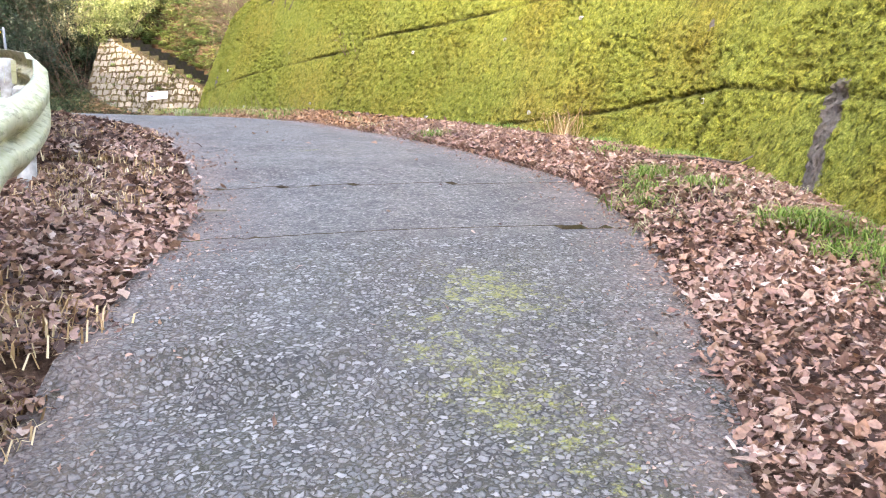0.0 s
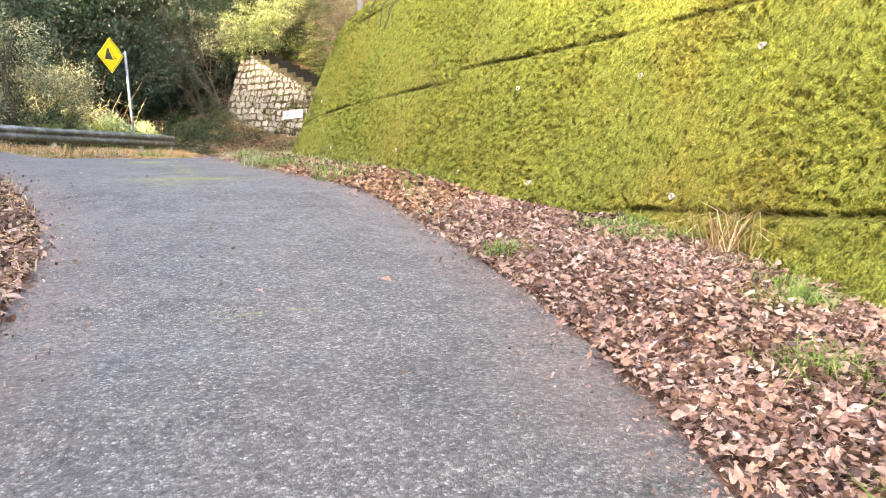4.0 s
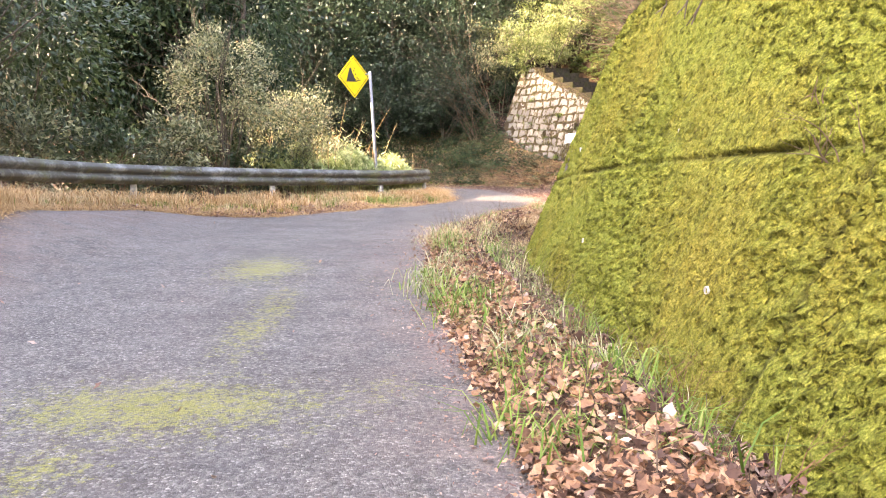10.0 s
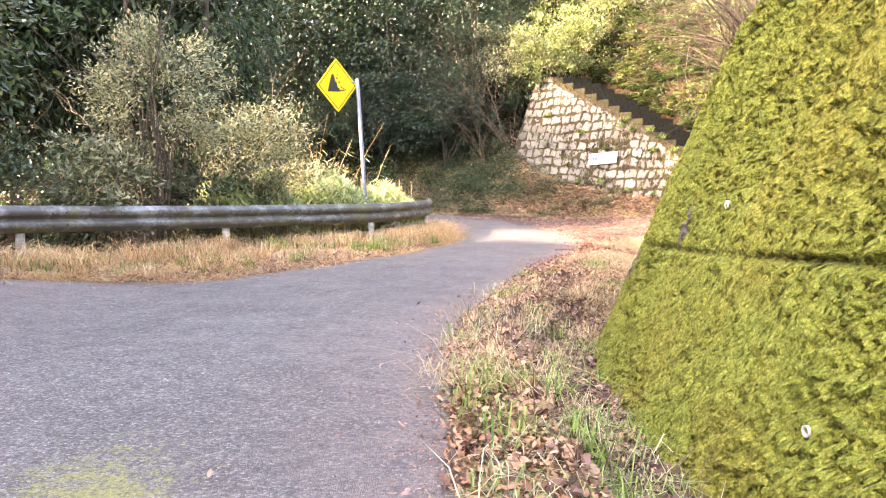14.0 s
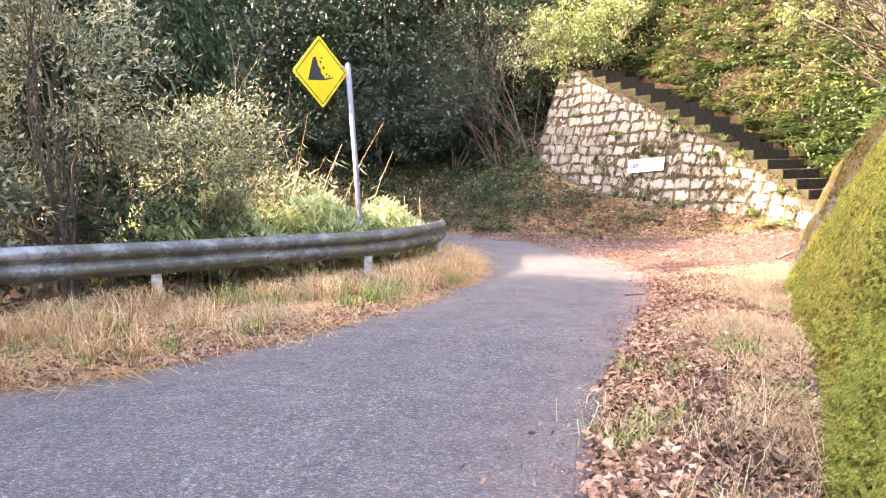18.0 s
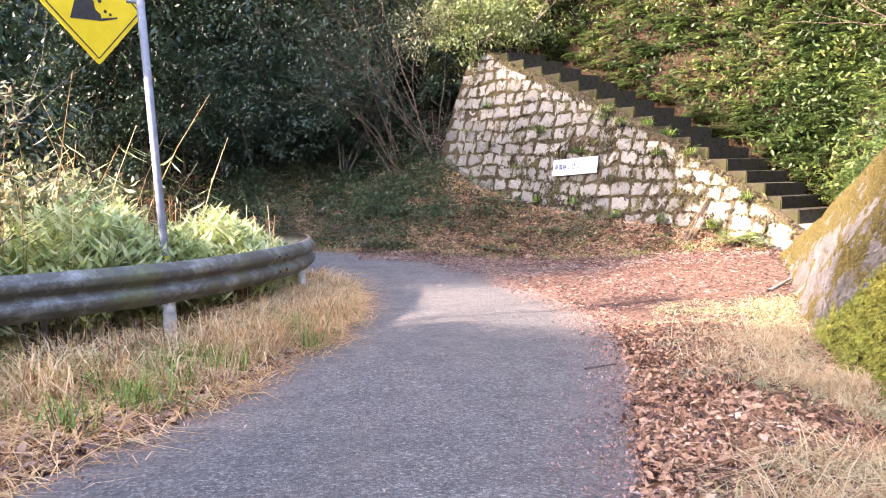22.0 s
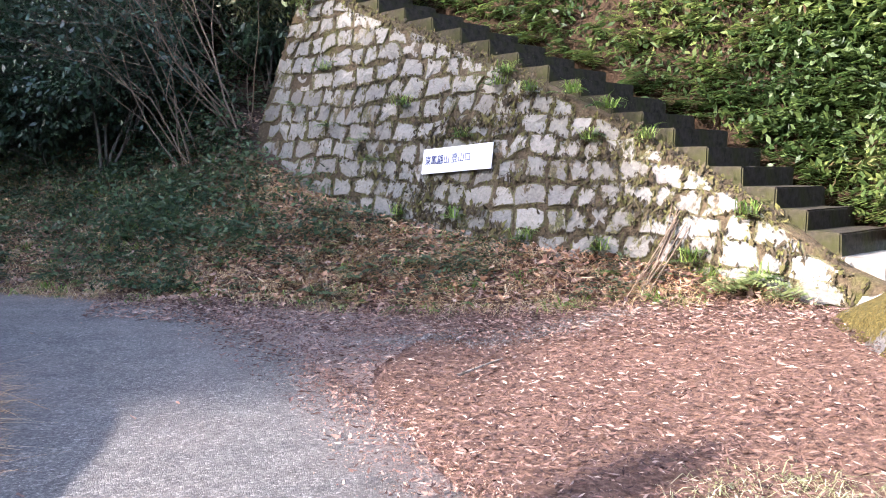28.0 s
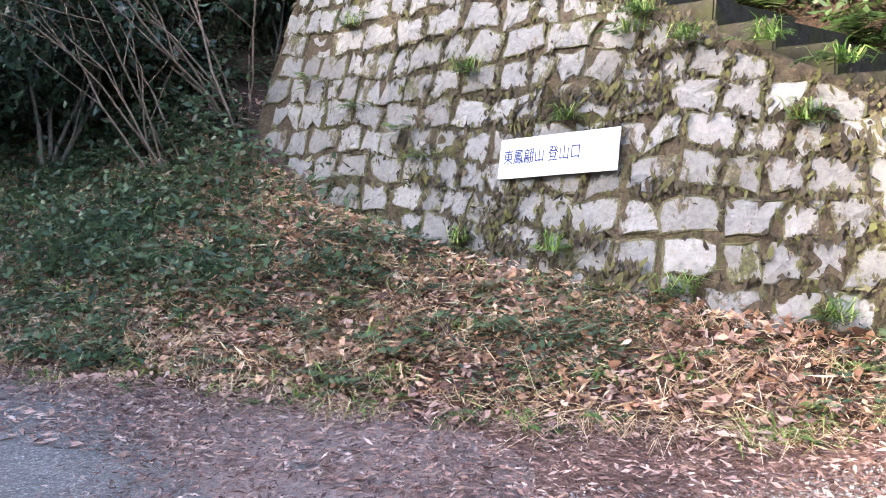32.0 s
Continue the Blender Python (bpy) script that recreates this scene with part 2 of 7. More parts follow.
def asphalt_material():
    m = Nodes("asphalt")
    cell = m.voronoi(84, "F1", "Color")
    rim = m.voronoi(84, "DISTANCE_TO_EDGE")
    sep = m.n.new("ShaderNodeSeparateColor")
    m.l.new(cell, sep.inputs[0])
    stone = m.ramp(sep.outputs[0], [(0.0, (0.026, 0.0252, 0.0245)), (0.3, (0.066, 0.064, 0.0618)), (0.62, (0.125, 0.121, 0.117)), (0.88, (0.20, 0.194, 0.187)), (1.0, (0.31, 0.30, 0.288))])
    base = m.mix(m.ramp(rim, [(0.02, 0.9), (0.12, 0.0)]), stone, (0.034, 0.033, 0.0315))
    fine = m.noise(240, 3.0)
    base = m.mix(0.22, base, m.ramp(fine, [(0.3, (0.045, 0.0435, 0.042)), (0.7, (0.19, 0.184, 0.178))]))
    patch = m.noise(0.45, 5.0, 0.6)
    base = m.mix(1.0, base, m.ramp(patch, [(0.3, (0.84, 0.82, 0.78)), (0.7, (1.18, 1.15, 1.08))]), "MULTIPLY")
    base = m.mix(1.0, base, m.ramp(m.noise(7.0, 5.0, 0.7), [(0.34, (0.72, 0.72, 0.71)), (0.62, (1.1, 1.1, 1.1))]), "MULTIPLY")
    base = m.mix(1.0, base, m.ramp(m.noise(34.0, 2.0, 0.6), [(0.30, (0.5, 0.5, 0.5)), (0.5, (0.95, 0.95, 0.95)), (0.68, (1.55, 1.54, 1.52))]), "MULTIPLY")
    old = m.attr("old")
    bent = m.n.new("ShaderNodeVectorMath")
    bent.operation = "MULTIPLY_ADD"
    wob = m.node("ShaderNodeTexNoise", Scale=45.0, Detail=3.0)
    m.l.new(m.coords(), wob.inputs["Vector"])
    m.l.new(wob.outputs["Color"], bent.inputs[0])
    bent.inputs[1].default_value = (0.035, 0.035, 0.0)
    m.l.new(m.coords(), bent.inputs[2])
    coarse, edges = m.node("ShaderNodeTexVoronoi", Scale=42.0), m.node("ShaderNodeTexVoronoi", Scale=42.0)
    edges.feature = "DISTANCE_TO_EDGE"
    for nd in (coarse, edges):
        m.l.new(bent.outputs[0], nd.inputs["Vector"])
    gap = edges.outputs["Distance"]
    sep2 = m.n.new("ShaderNodeSeparateColor")
    m.l.new(coarse.outputs["Color"], sep2.inputs[0])
    pebble = m.ramp(sep2.outputs[0], [(0.0, (0.03, 0.0293, 0.0265)), (0.4, (0.08, 0.078, 0.072)), (0.75, (0.165, 0.16, 0.15)), (1.0, (0.36, 0.35, 0.33))])
    pebble = m.mix(0.4, pebble, m.ramp(m.noise(110, 4.0, 0.7), [(0.3, (0.03, 0.029, 0.026)), (0.7, (0.28, 0.27, 0.255))]))
    pebble = m.mix(m.ramp(m.math("ADD", gap, m.math("MULTIPLY", m.math("SUBTRACT", m.noise(38, 4.0, 0.7), 0.5), 0.6)), [(0.06, 1.0), (0.17, 0.0)]), pebble, m.ramp(m.noise(5.0, 4.0), [(0.35, (0.014, 0.0135, 0.011)), (0.65, (0.034, 0.032, 0.014))]))
    base = m.mix(m.math("MULTIPLY", old, m.ramp(m.noise(2.2, 4.0), [(0.35, 0.85), (0.6, 1.0)])), base, pebble)
    dirt = m.math("MULTIPLY", m.attr("dirt"), m.ramp(m.noise(3.5, 6.0, 0.7), [(0.30, 0.0), (0.55, 1.0)]))
    base = m.mix(m.math("MULTIPLY", dirt, 0.72), base, m.ramp(m.noise(40, 4.0), [(0.3, (0.065, 0.045, 0.038)), (0.7, (0.25, 0.178, 0.148))]))
    moss = m.ramp(m.math("ADD", m.attr("moss"), m.math("MULTIPLY", m.math("SUBTRACT", m.noise(15, 9.0, 0.85), 0.5), 4.0)), [(0.62, 0.0), (1.15, 1.0)])
    moss = m.math("MULTIPLY", moss, m.ramp(m.attr("moss"), [(0.06, 0.0), (0.2, 1.0)]))
    base = m.mix(m.math("MULTIPLY", moss, 0.92), base, m.ramp(m.noise(60, 3.0), [(0.3, (0.085, 0.085, 0.018)), (0.7, (0.26, 0.25, 0.06))]))
    high = m.mix(old, m.ramp(rim, [(0.0, 0.0), (0.25, 0.7)]), m.ramp(gap, [(0.0, 0.0), (0.25, 1.0)]))
    n = m.bump(high, 0.75, 0.010, m.bump(m.noise(1.2, 3.0), 0.15, 0.05))
    return m.done(base, m.ramp(m.noise(2.0, 4.0), [(0.3, 0.6), (0.7, 0.85)]), n, spec=0.5)


def soil_material(name="forest_soil", tone=(1.0, 1.0, 1.0)):
    m = Nodes(name)
    big, fine = m.noise(0.8, 5.0, 0.65), m.noise(26, 6.0, 0.7)
    col = m.mix(big, m.ramp(fine, [(0.25, (0.03, 0.019, 0.013)), (0.5, (0.105, 0.062, 0.043)), (0.75, (0.25, 0.16, 0.115))]),
                m.ramp(fine, [(0.25, (0.04, 0.022, 0.016)), (0.5, (0.14, 0.078, 0.056)), (0.75, (0.28, 0.17, 0.125))]))
    # soil colour is darkened here to carry the wood's shade
    col = m.mix(m.math("MULTIPLY", m.attr("soil_shade"), 0.8), col, m.ramp(fine, [(0.3, (0.008, 0.006, 0.005)), (0.7, (0.05, 0.036, 0.026))]))
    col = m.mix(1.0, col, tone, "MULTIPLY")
    return m.done(col, 0.95, m.bump(fine, 0.9, 0.03), spec=0.15)


def moss_material():
    m = Nodes("moss_on_concrete")
    co = m.coords()
    comb = m.n.new("ShaderNodeCombineXYZ")
    m.l.new(m.attr("across"), comb.inputs[0])
    m.l.new(m.attr("along"), comb.inputs[1])
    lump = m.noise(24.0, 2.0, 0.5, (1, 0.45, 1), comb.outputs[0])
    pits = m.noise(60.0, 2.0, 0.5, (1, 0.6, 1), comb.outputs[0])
    fine = m.noise(70, 5.0, 0.75)
    green = m.ramp(fine, [(0.25, (0.060, 0.070, 0.013)), (0.48, (0.165, 0.186, 0.033)), (0.72, (0.36, 0.39, 0.092))])
    gold = m.ramp(fine, [(0.25, (0.08, 0.062, 0.013)), (0.48, (0.215, 0.168, 0.032)), (0.72, (0.41, 0.33, 0.09))])
    col = m.mix(m.ramp(m.noise(0.55, 4.0, 0.6), [(0.46, 0.0), (0.70, 0.75)]), green, gold)
    # shade in the hollows between moss lumps and pits, multiplied into the colour
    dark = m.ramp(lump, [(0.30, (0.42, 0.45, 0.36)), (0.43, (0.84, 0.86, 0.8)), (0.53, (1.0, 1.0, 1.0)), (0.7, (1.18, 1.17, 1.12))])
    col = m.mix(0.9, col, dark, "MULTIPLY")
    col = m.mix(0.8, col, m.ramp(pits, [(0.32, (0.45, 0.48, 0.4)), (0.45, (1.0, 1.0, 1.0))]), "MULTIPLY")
    conc = m.mix(m.noise(5, 5.0), (0.075, 0.071, 0.068), (0.21, 0.196, 0.192))
    streak = m.noise(6, 4.0, 0.6, (1, 1, 0.12))
    conc = m.mix(m.ramp(streak, [(0.4, 0.0), (0.7, 0.8)]), conc, (0.09, 0.075, 0.06))
    orange = m.ramp(fine, [(0.3, (0.035, 0.03, 0.010)), (0.5, (0.085, 0.068, 0.018)), (0.7, (0.18, 0.125, 0.03))])
    bare = m.attr("bare")
    col = m.mix(m.ramp(m.math("ADD", bare, m.math("MULTIPLY", m.math("SUBTRACT", m.noise(5, 6.0, 0.7), 0.5), 1.6)), [(0.42, 0.0), (0.58, 1.0)]), col, conc)
    col = m.mix(m.ramp(m.math("ADD", m.attr("lichen"), m.math("MULTIPLY", m.math("SUBTRACT", m.noise(2.6, 6.0, 0.7), 0.5), 2.2)), [(0.44, 0.0), (0.53, 0.95)]), col, orange)
    col = m.mix(m.attr("joint"), col, (0.02, 0.02, 0.008))
    return m.done(col, 0.97, m.bump(fine, 0.9, 0.015, m.bump(pits, 1.0, 0.032, m.bump(lump, 0.9, 0.13))), spec=0.1)


def plain_grain(name, dark, light, scale=30, rough=0.85, bump=0.4, metal=0.0, spec=0.3, big=None):
    m = Nodes(name)
    f = m.noise(scale, 5.0, 0.65)
    col = m.ramp(f, [(0.3, dark), (0.7, light)])
    if big:
        col = m.mix(m.ramp(m.noise(big[0], 4.0), [(0.45, 0.0), (0.65, 0.85)]), col, big[1])
    return m.done(col, rough, m.bump(f, bump, 0.01), metal, spec)


def rail_material():
    m = Nodes("weathered_galvanised_steel")
    f, s = m.noise(14, 5.0, 0.7), m.noise(2.4, 7.0, 0.78, (1, 1, 1.4))
    col = m.ramp(f, [(0.3, (0.20, 0.20, 0.188)), (0.7, (0.33, 0.33, 0.31))])
    grime = m.ramp(s, [(0.36, 0.0), (0.52, 0.92)])
    col = m.mix(grime, col, (0.05, 0.047, 0.038))
    algae = m.ramp(m.noise(2.2, 6.0, 0.75), [(0.50, 0.0), (0.62, 0.8)])
    col = m.mix(algae, col, m.ramp(f, [(0.3, (0.05, 0.055, 0.025)), (0.7, (0.15, 0.155, 0.075))]))
    metal = m.math("MULTIPLY", m.math("SUBTRACT", 1.0, grime), 0.55)
    return m.done(col, m.ramp(f, [(0.3, 0.38), (0.7, 0.6)]), m.bump(f, 0.15, 0.005), metal, 0.4)


def cream_rail_material():
    m = Nodes("cream_weathered_steel")
    f, s = m.noise(14, 5.0, 0.7), m.noise(5, 5.0, 0.7, (1, 1, 6))
    col = m.ramp(f, [(0.3, (0.45, 0.43, 0.28)), (0.7, (0.62, 0.59, 0.40))])
    col = m.mix(m.ramp(s, [(0.5, 0.0), (0.66, 0.8)]), col, (0.12, 0.11, 0.06))
    col = m.mix(m.ramp(m.noise(2.2, 5.0, 0.7), [(0.46, 0.0), (0.62, 0.7)]), col, (0.30, 0.30, 0.12))
    return m.done(col, 0.55, m.bump(f, 0.15, 0.005), 0.1, 0.4)


def stone_material():
    m = Nodes("pale_granite_block")
    f = m.noise(24, 6.0, 0.7)
    base = m.ramp(m.obj_random(), [(0.0, (0.14, 0.13, 0.112)), (0.4, (0.20, 0.187, 0.162)), (0.75, (0.172, 0.163, 0.147)), (1.0, (0.235, 0.22, 0.19))])
    col = m.mix(1.0, base, m.ramp(f, [(0.25, (0.62, 0.62, 0.62)), (0.6, (1.0, 1.0, 1.0)), (0.85, (1.12, 1.12, 1.1))]), "MULTIPLY")
    edge = m.attr("edge")
    grime = m.ramp(m.math("ADD", edge, m.math("MULTIPLY", m.noise(7, 7.0, 0.78), 1.5)), [(0.98, 0.0), (1.12, 0.96)])
    col = m.mix(grime, col, m.ramp(m.noise(30, 4.0), [(0.3, (0.045, 0.04, 0.02)), (0.7, (0.13, 0.12, 0.05))]))
    drape = m.ramp(m.math("ADD", m.noise(4.4, 8.0, 0.76, (1, 1, 0.5)), m.math("MULTIPLY", edge, 0.10)), [(0.56, 0.0), (0.60, 0.95)])
    col = m.mix(drape, col, m.mix(m.ramp(m.noise(1.6, 4.0), [(0.42, 0.0), (0.6, 1.0)]), m.ramp(m.noise(34, 4.0), [(0.3, (0.03, 0.022, 0.014)), (0.55, (0.085, 0.062, 0.036)), (0.75, (0.17, 0.13, 0.08))]), m.ramp(m.noise(34, 4.0), [(0.3, (0.028, 0.029, 0.010)), (0.55, (0.068, 0.066, 0.020)), (0.75, (0.14, 0.135, 0.04))])))
    return m.done(col, 0.9, m.bump(f, 0.8, 0.025), spec=0.25)


def mortar_material():
    m = Nodes("mossy_mortar")
    f = m.noise(26, 6.0, 0.75)
    col = m.ramp(f, [(0.3, (0.025, 0.019, 0.012)), (0.6, (0.085, 0.063, 0.038)), (0.8, (0.17, 0.13, 0.08))])
    col = m.mix(m.ramp(m.noise(2.5, 5.0), [(0.52, 0.0), (0.66, 0.8)]), col, m.ramp(f, [(0.3, (0.025, 0.026, 0.008)), (0.7, (0.09, 0.088, 0.024))]))
    return m.done(col, 0.97, m.bump(f, 0.9, 0.03), spec=0.1)


ASPHALT, SOIL, MOSS, RAIL, STONE, MORTAR, CREAM_RAIL = asphalt_material(), soil_material(), moss_material(), rail_material(), stone_material(), mortar_material(), cream_rail_material()
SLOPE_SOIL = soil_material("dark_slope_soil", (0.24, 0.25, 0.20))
POST = plain_grain("grey_white_post_paint", (0.34, 0.34, 0.33), (0.58, 0.58, 0.56), 18, 0.6, 0.2, 0.0, 0.4, (5, (0.16, 0.13, 0.10)))
BARK = plain_grain("bark", (0.035, 0.028, 0.022), (0.14, 0.115, 0.09), 22, 0.95, 0.9)
PALE_BARK = plain_grain("pale_twig_bark", (0.12, 0.10, 0.08), (0.30, 0.26, 0.21), 22, 0.9, 0.6)
# weathered step concrete, its base colour lowered to include the risers' shade
STEP = plain_grain("shade_toned_weathered_concrete", (0.014, 0.011, 0.0085), (0.052, 0.043, 0.033), 16, 0.95, 0.7, 0.0, 0.12, (3, (0.03, 0.031, 0.010)))
CONC = plain_grain("pale_concrete", (0.15, 0.138, 0.122), (0.26, 0.243, 0.22), 16, 0.9, 0.5, 0.0, 0.2, (4, (0.12, 0.10, 0.07)))
POLE_STEEL = plain_grain("grey_painted_tube", (0.13, 0.14, 0.165), (0.21, 0.22, 0.245), 9, 0.5, 0.1, 0.1, 0.4)
YELLOW = plain_grain("faded_yellow_sheet", (0.70, 0.48, 0.015), (0.80, 0.58, 0.03), 5, 0.45, 0.05)
DULL_YELLOW = plain_grain("dirty_yellow_band", (0.20, 0.13, 0.03), (0.42, 0.29, 0.07), 14, 0.7, 0.1)
POLE_CONC = plain_grain("dark_pole_concrete", (0.09, 0.088, 0.085), (0.19, 0.185, 0.18), 9, 0.9, 0.2)
BLACK = plain_grain("black_paint", (0.02, 0.02, 0.02), (0.05, 0.045, 0.04), 20, 0.6, 0.1)
WHITE = plain_grain("white_board", (0.56, 0.56, 0.56), (0.68, 0.68, 0.68), 4, 0.5, 0.05)
BLUE_INK = plain_grain("dark_blue_ink", (0.012, 0.018, 0.07), (0.02, 0.032, 0.11), 20, 0.6, 0.05)
EVERGREEN = leaf_material("dark_evergreen_leaves", [(0.0, (0.012, 0.03, 0.012)), (0.5, (0.03, 0.06, 0.022)), (1.0, (0.075, 0.11, 0.05))], 0.35, 0.5, 0.25)
OLIVE = leaf_material("olive_leaves", [(0.0, (0.045, 0.06, 0.028)), (0.45, (0.12, 0.14, 0.068)), (0.9, (0.36, 0.37, 0.22)), (1.0, (0.32, 0.22, 0.12))], 0.45, 0.4, 0.35)
BRIGHT = leaf_material("yellow_green_leaves", [(0.0, (0.08, 0.115, 0.03)), (0.5, (0.18, 0.225, 0.075)), (1.0, (0.36, 0.39, 0.18))], 0.45, 0.4, 0.45)
SASA = leaf_material("bamboo_grass_leaves", [(0.0, (0.20, 0.26, 0.09)), (0.5, (0.38, 0.44, 0.18)), (1.0, (0.60, 0.62, 0.36))], 0.45, 0.4, 0.5)
CEDAR = leaf_material("cedar_needles", [(0.0, (0.010, 0.024, 0.012)), (0.5, (0.022, 0.045, 0.02)), (1.0, (0.05, 0.08, 0.035))], 0.7, 0.2, 0.15)
FERN = leaf_material("fern_fronds", [(0.0, (0.02, 0.045, 0.012)), (0.45, (0.055, 0.095, 0.025)), (0.8, (0.14, 0.19, 0.045)), (0.93, (0.19, 0.195, 0.065)), (1.0, (0.12, 0.085, 0.045))], 0.55, 0.3, 0.45, 0.45)
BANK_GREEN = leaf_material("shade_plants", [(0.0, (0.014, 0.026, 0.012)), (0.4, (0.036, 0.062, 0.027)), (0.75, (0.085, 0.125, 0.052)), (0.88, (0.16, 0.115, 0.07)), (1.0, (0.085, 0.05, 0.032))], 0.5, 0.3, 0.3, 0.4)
DRY_ORANGE = leaf_material("orange_dry_grass", [(0.0, (0.24, 0.115, 0.045)), (0.5, (0.54, 0.32, 0.14)), (1.0, (0.74, 0.54, 0.30))], 0.7, 0.2, 0.3)
GRAVEL = leaf_material("grey_gravel", [(0.0, (0.08, 0.07, 0.06)), (0.5, (0.14, 0.127, 0.115)), (1.0, (0.24, 0.22, 0.20))], 0.8, 0.3, 0.0)
GRASS = leaf_material("green_grass", [(0.0, (0.06, 0.12, 0.015)), (0.6, (0.16, 0.26, 0.04)), (1.0, (0.30, 0.34, 0.10))], 0.55, 0.3, 0.35)
DRY = leaf_material("dry_grass", [(0.0, (0.26, 0.15, 0.07)), (0.5, (0.48, 0.33, 0.17)), (1.0, (0.66, 0.54, 0.34))], 0.7, 0.2, 0.3)
LITTER = dead_leaf_material("fallen_leaves", [(0.0, (0.10, 0.058, 0.047)), (0.12, (0.07, 0.045, 0.04)), (0.3, (0.235, 0.13, 0.10)), (0.5, (0.36, 0.225, 0.175)), (0.7, (0.31, 0.18, 0.12)), (0.9, (0.45, 0.34, 0.28)), (0.97, (0.55, 0.46, 0.38)), (1.0, (0.44, 0.19, 0.07))])
RUST_LITTER = dead_leaf_material("rust_fallen_leaves", [(0.0, (0.10, 0.045, 0.026)), (0.15, (0.08, 0.04, 0.028)), (0.35, (0.25, 0.125, 0.07)), (0.6, (0.39, 0.21, 0.115)), (0.85, (0.46, 0.29, 0.18)), (0.96, (0.55, 0.42, 0.30)), (1.0, (0.46, 0.17, 0.05))])
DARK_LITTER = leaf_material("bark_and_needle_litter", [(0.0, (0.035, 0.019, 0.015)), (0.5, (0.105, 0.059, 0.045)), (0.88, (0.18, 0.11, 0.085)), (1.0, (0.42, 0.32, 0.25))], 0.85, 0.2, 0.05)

SLOPE_MIX = leaf_material("mixed_slope_leaves", [(0.0, (0.014, 0.03, 0.009)), (0.4, (0.036, 0.064, 0.017)), (0.7, (0.075, 0.11, 0.028)), (0.88, (0.16, 0.19, 0.052)), (0.94, (0.10, 0.066, 0.036)), (1.0, (0.06, 0.036, 0.022))], 0.5, 0.3, 0.4, 0.5)
DARK_TWIG = plain_grain("dark_brown_twigs", (0.04, 0.028, 0.02), (0.125, 0.085, 0.06), 22, 0.9, 0.5)
BRAMBLE = plain_grain("reddish_dead_stems", (0.10, 0.045, 0.03), (0.26, 0.125, 0.085), 22, 0.9, 0.5)
TWIG = plain_grain("brown_twigs", (0.07, 0.05, 0.036), (0.22, 0.155, 0.105), 22, 0.9, 0.5)
JOINT_MOSS = leaf_material("joint_moss", [(0.0, (0.022, 0.017, 0.011)), (0.5, (0.062, 0.048, 0.030)), (0.8, (0.066, 0.06, 0.022)), (0.96, (0.085, 0.082, 0.026)), (1.0, (0.11, 0.085, 0.05))], 0.95, 0.1, 0.0)

PALE_GRASS = leaf_material("pale_grass", [(0.0, (0.17, 0.19, 0.075)), (0.5, (0.33, 0.33, 0.17)), (1.0, (0.54, 0.50, 0.33))], 0.6, 0.2, 0.35)

# evergreen leaf tones again, darkened to carry the shade inside the wood
SHADE_GREEN = leaf_material("deep_shade_leaves", [(0.0, (0.008, 0.02, 0.010)), (0.5, (0.02, 0.042, 0.02)), (1.0, (0.05, 0.085, 0.045))], 0.4, 0.4, 0.2)

# ---- plan ----
PROFILE = np.array([(-4.00, -4.40, -2.20), (-2.00, -2.00, -1.70), (-0.00, 0.56, -1.19), (0.54, 1.14, -1.04), (1.29, 1.71, -0.84), (1.94, 2.40, -0.67), (2.32, 3.19, -0.51), (2.47, 3.57, -0.43), (3.51, 5.38, -0.16), (4.01, 6.96, -0.04), (4.14, 8.00, 0.04), (4.16, 9.09, 0.10), (4.19, 10.14, 0.15), (4.19, 11.28, 0.22), (4.09, 12.31, 0.24), (3.92, 13.80, 0.25), (3.70, 15.84, 0.27), (3.67, 17.42, 0.25), (3.74, 18.45, 0.23), (3.84, 19.51, 0.15), (3.98, 20.54, 0.10), (4.23, 21.59, 0.03), (4.50, 22.63, -0.00), (4.83, 23.69, -0.02), (5.16, 24.73, -0.04), (5.46, 25.76, -0.11), (6.30, 30.00, -0.32), (6.60, 33.00, -0.43), (6.80, 38.00, -0.50), (6.80, 60.00, -0.50)])
ROAD_L = rounded([(-4.6, -3.2), (-2.4, -0.6), (-0.6, 2.0), (0.2, 3.4), (0.75, 4.1), (1.25, 5.0), (1.6, 6.4), (1.8, 7.6), (1.8, 9.0), (1.62, 10.2), (1.2, 12.3), (0.45, 15.0), (-0.5, 16.8),
                  (-1.0, 18.6), (-1.15, 20.4), (-0.75, 21.8), (0.6, 22.85), (1.6, 23.7), (2.65, 25.0), (3.25, 26.6), (3.8, 28.3), (4.2, 29.9), (4.35, 31.4), (4.25, 32.8), (4.1, 33.9), (3.2, 35.1), (1.8, 36.2), (-2.0, 38.5), (-14.0, 46.0)])
ROAD_R = rounded([(-2.6, -5.2), (-0.6, -2.2), (1.1, 0.7), (1.84, 1.84), (2.25, 2.25), (3.05, 3.25), (3.9, 4.75), (4.25, 6.3), (4.4, 8.0), (4.58, 10.2), (4.5, 11.9), (4.3, 13.3), (4.1, 15.0), (4.03, 17.0), (4.1, 19.8), (4.65, 22.3), (5.3, 24.2), (6.0, 26.3), (6.65, 28.2), (7.05, 30.0), (6.95, 32.2), (6.95, 33.8), (7.7, 34.9), (8.2, 35.7), (7.5, 36.9), (6.2, 37.8), (4.3, 38.7), (1.9, 40.1), (-2.0, 42.5), (-14.0, 50.0)])
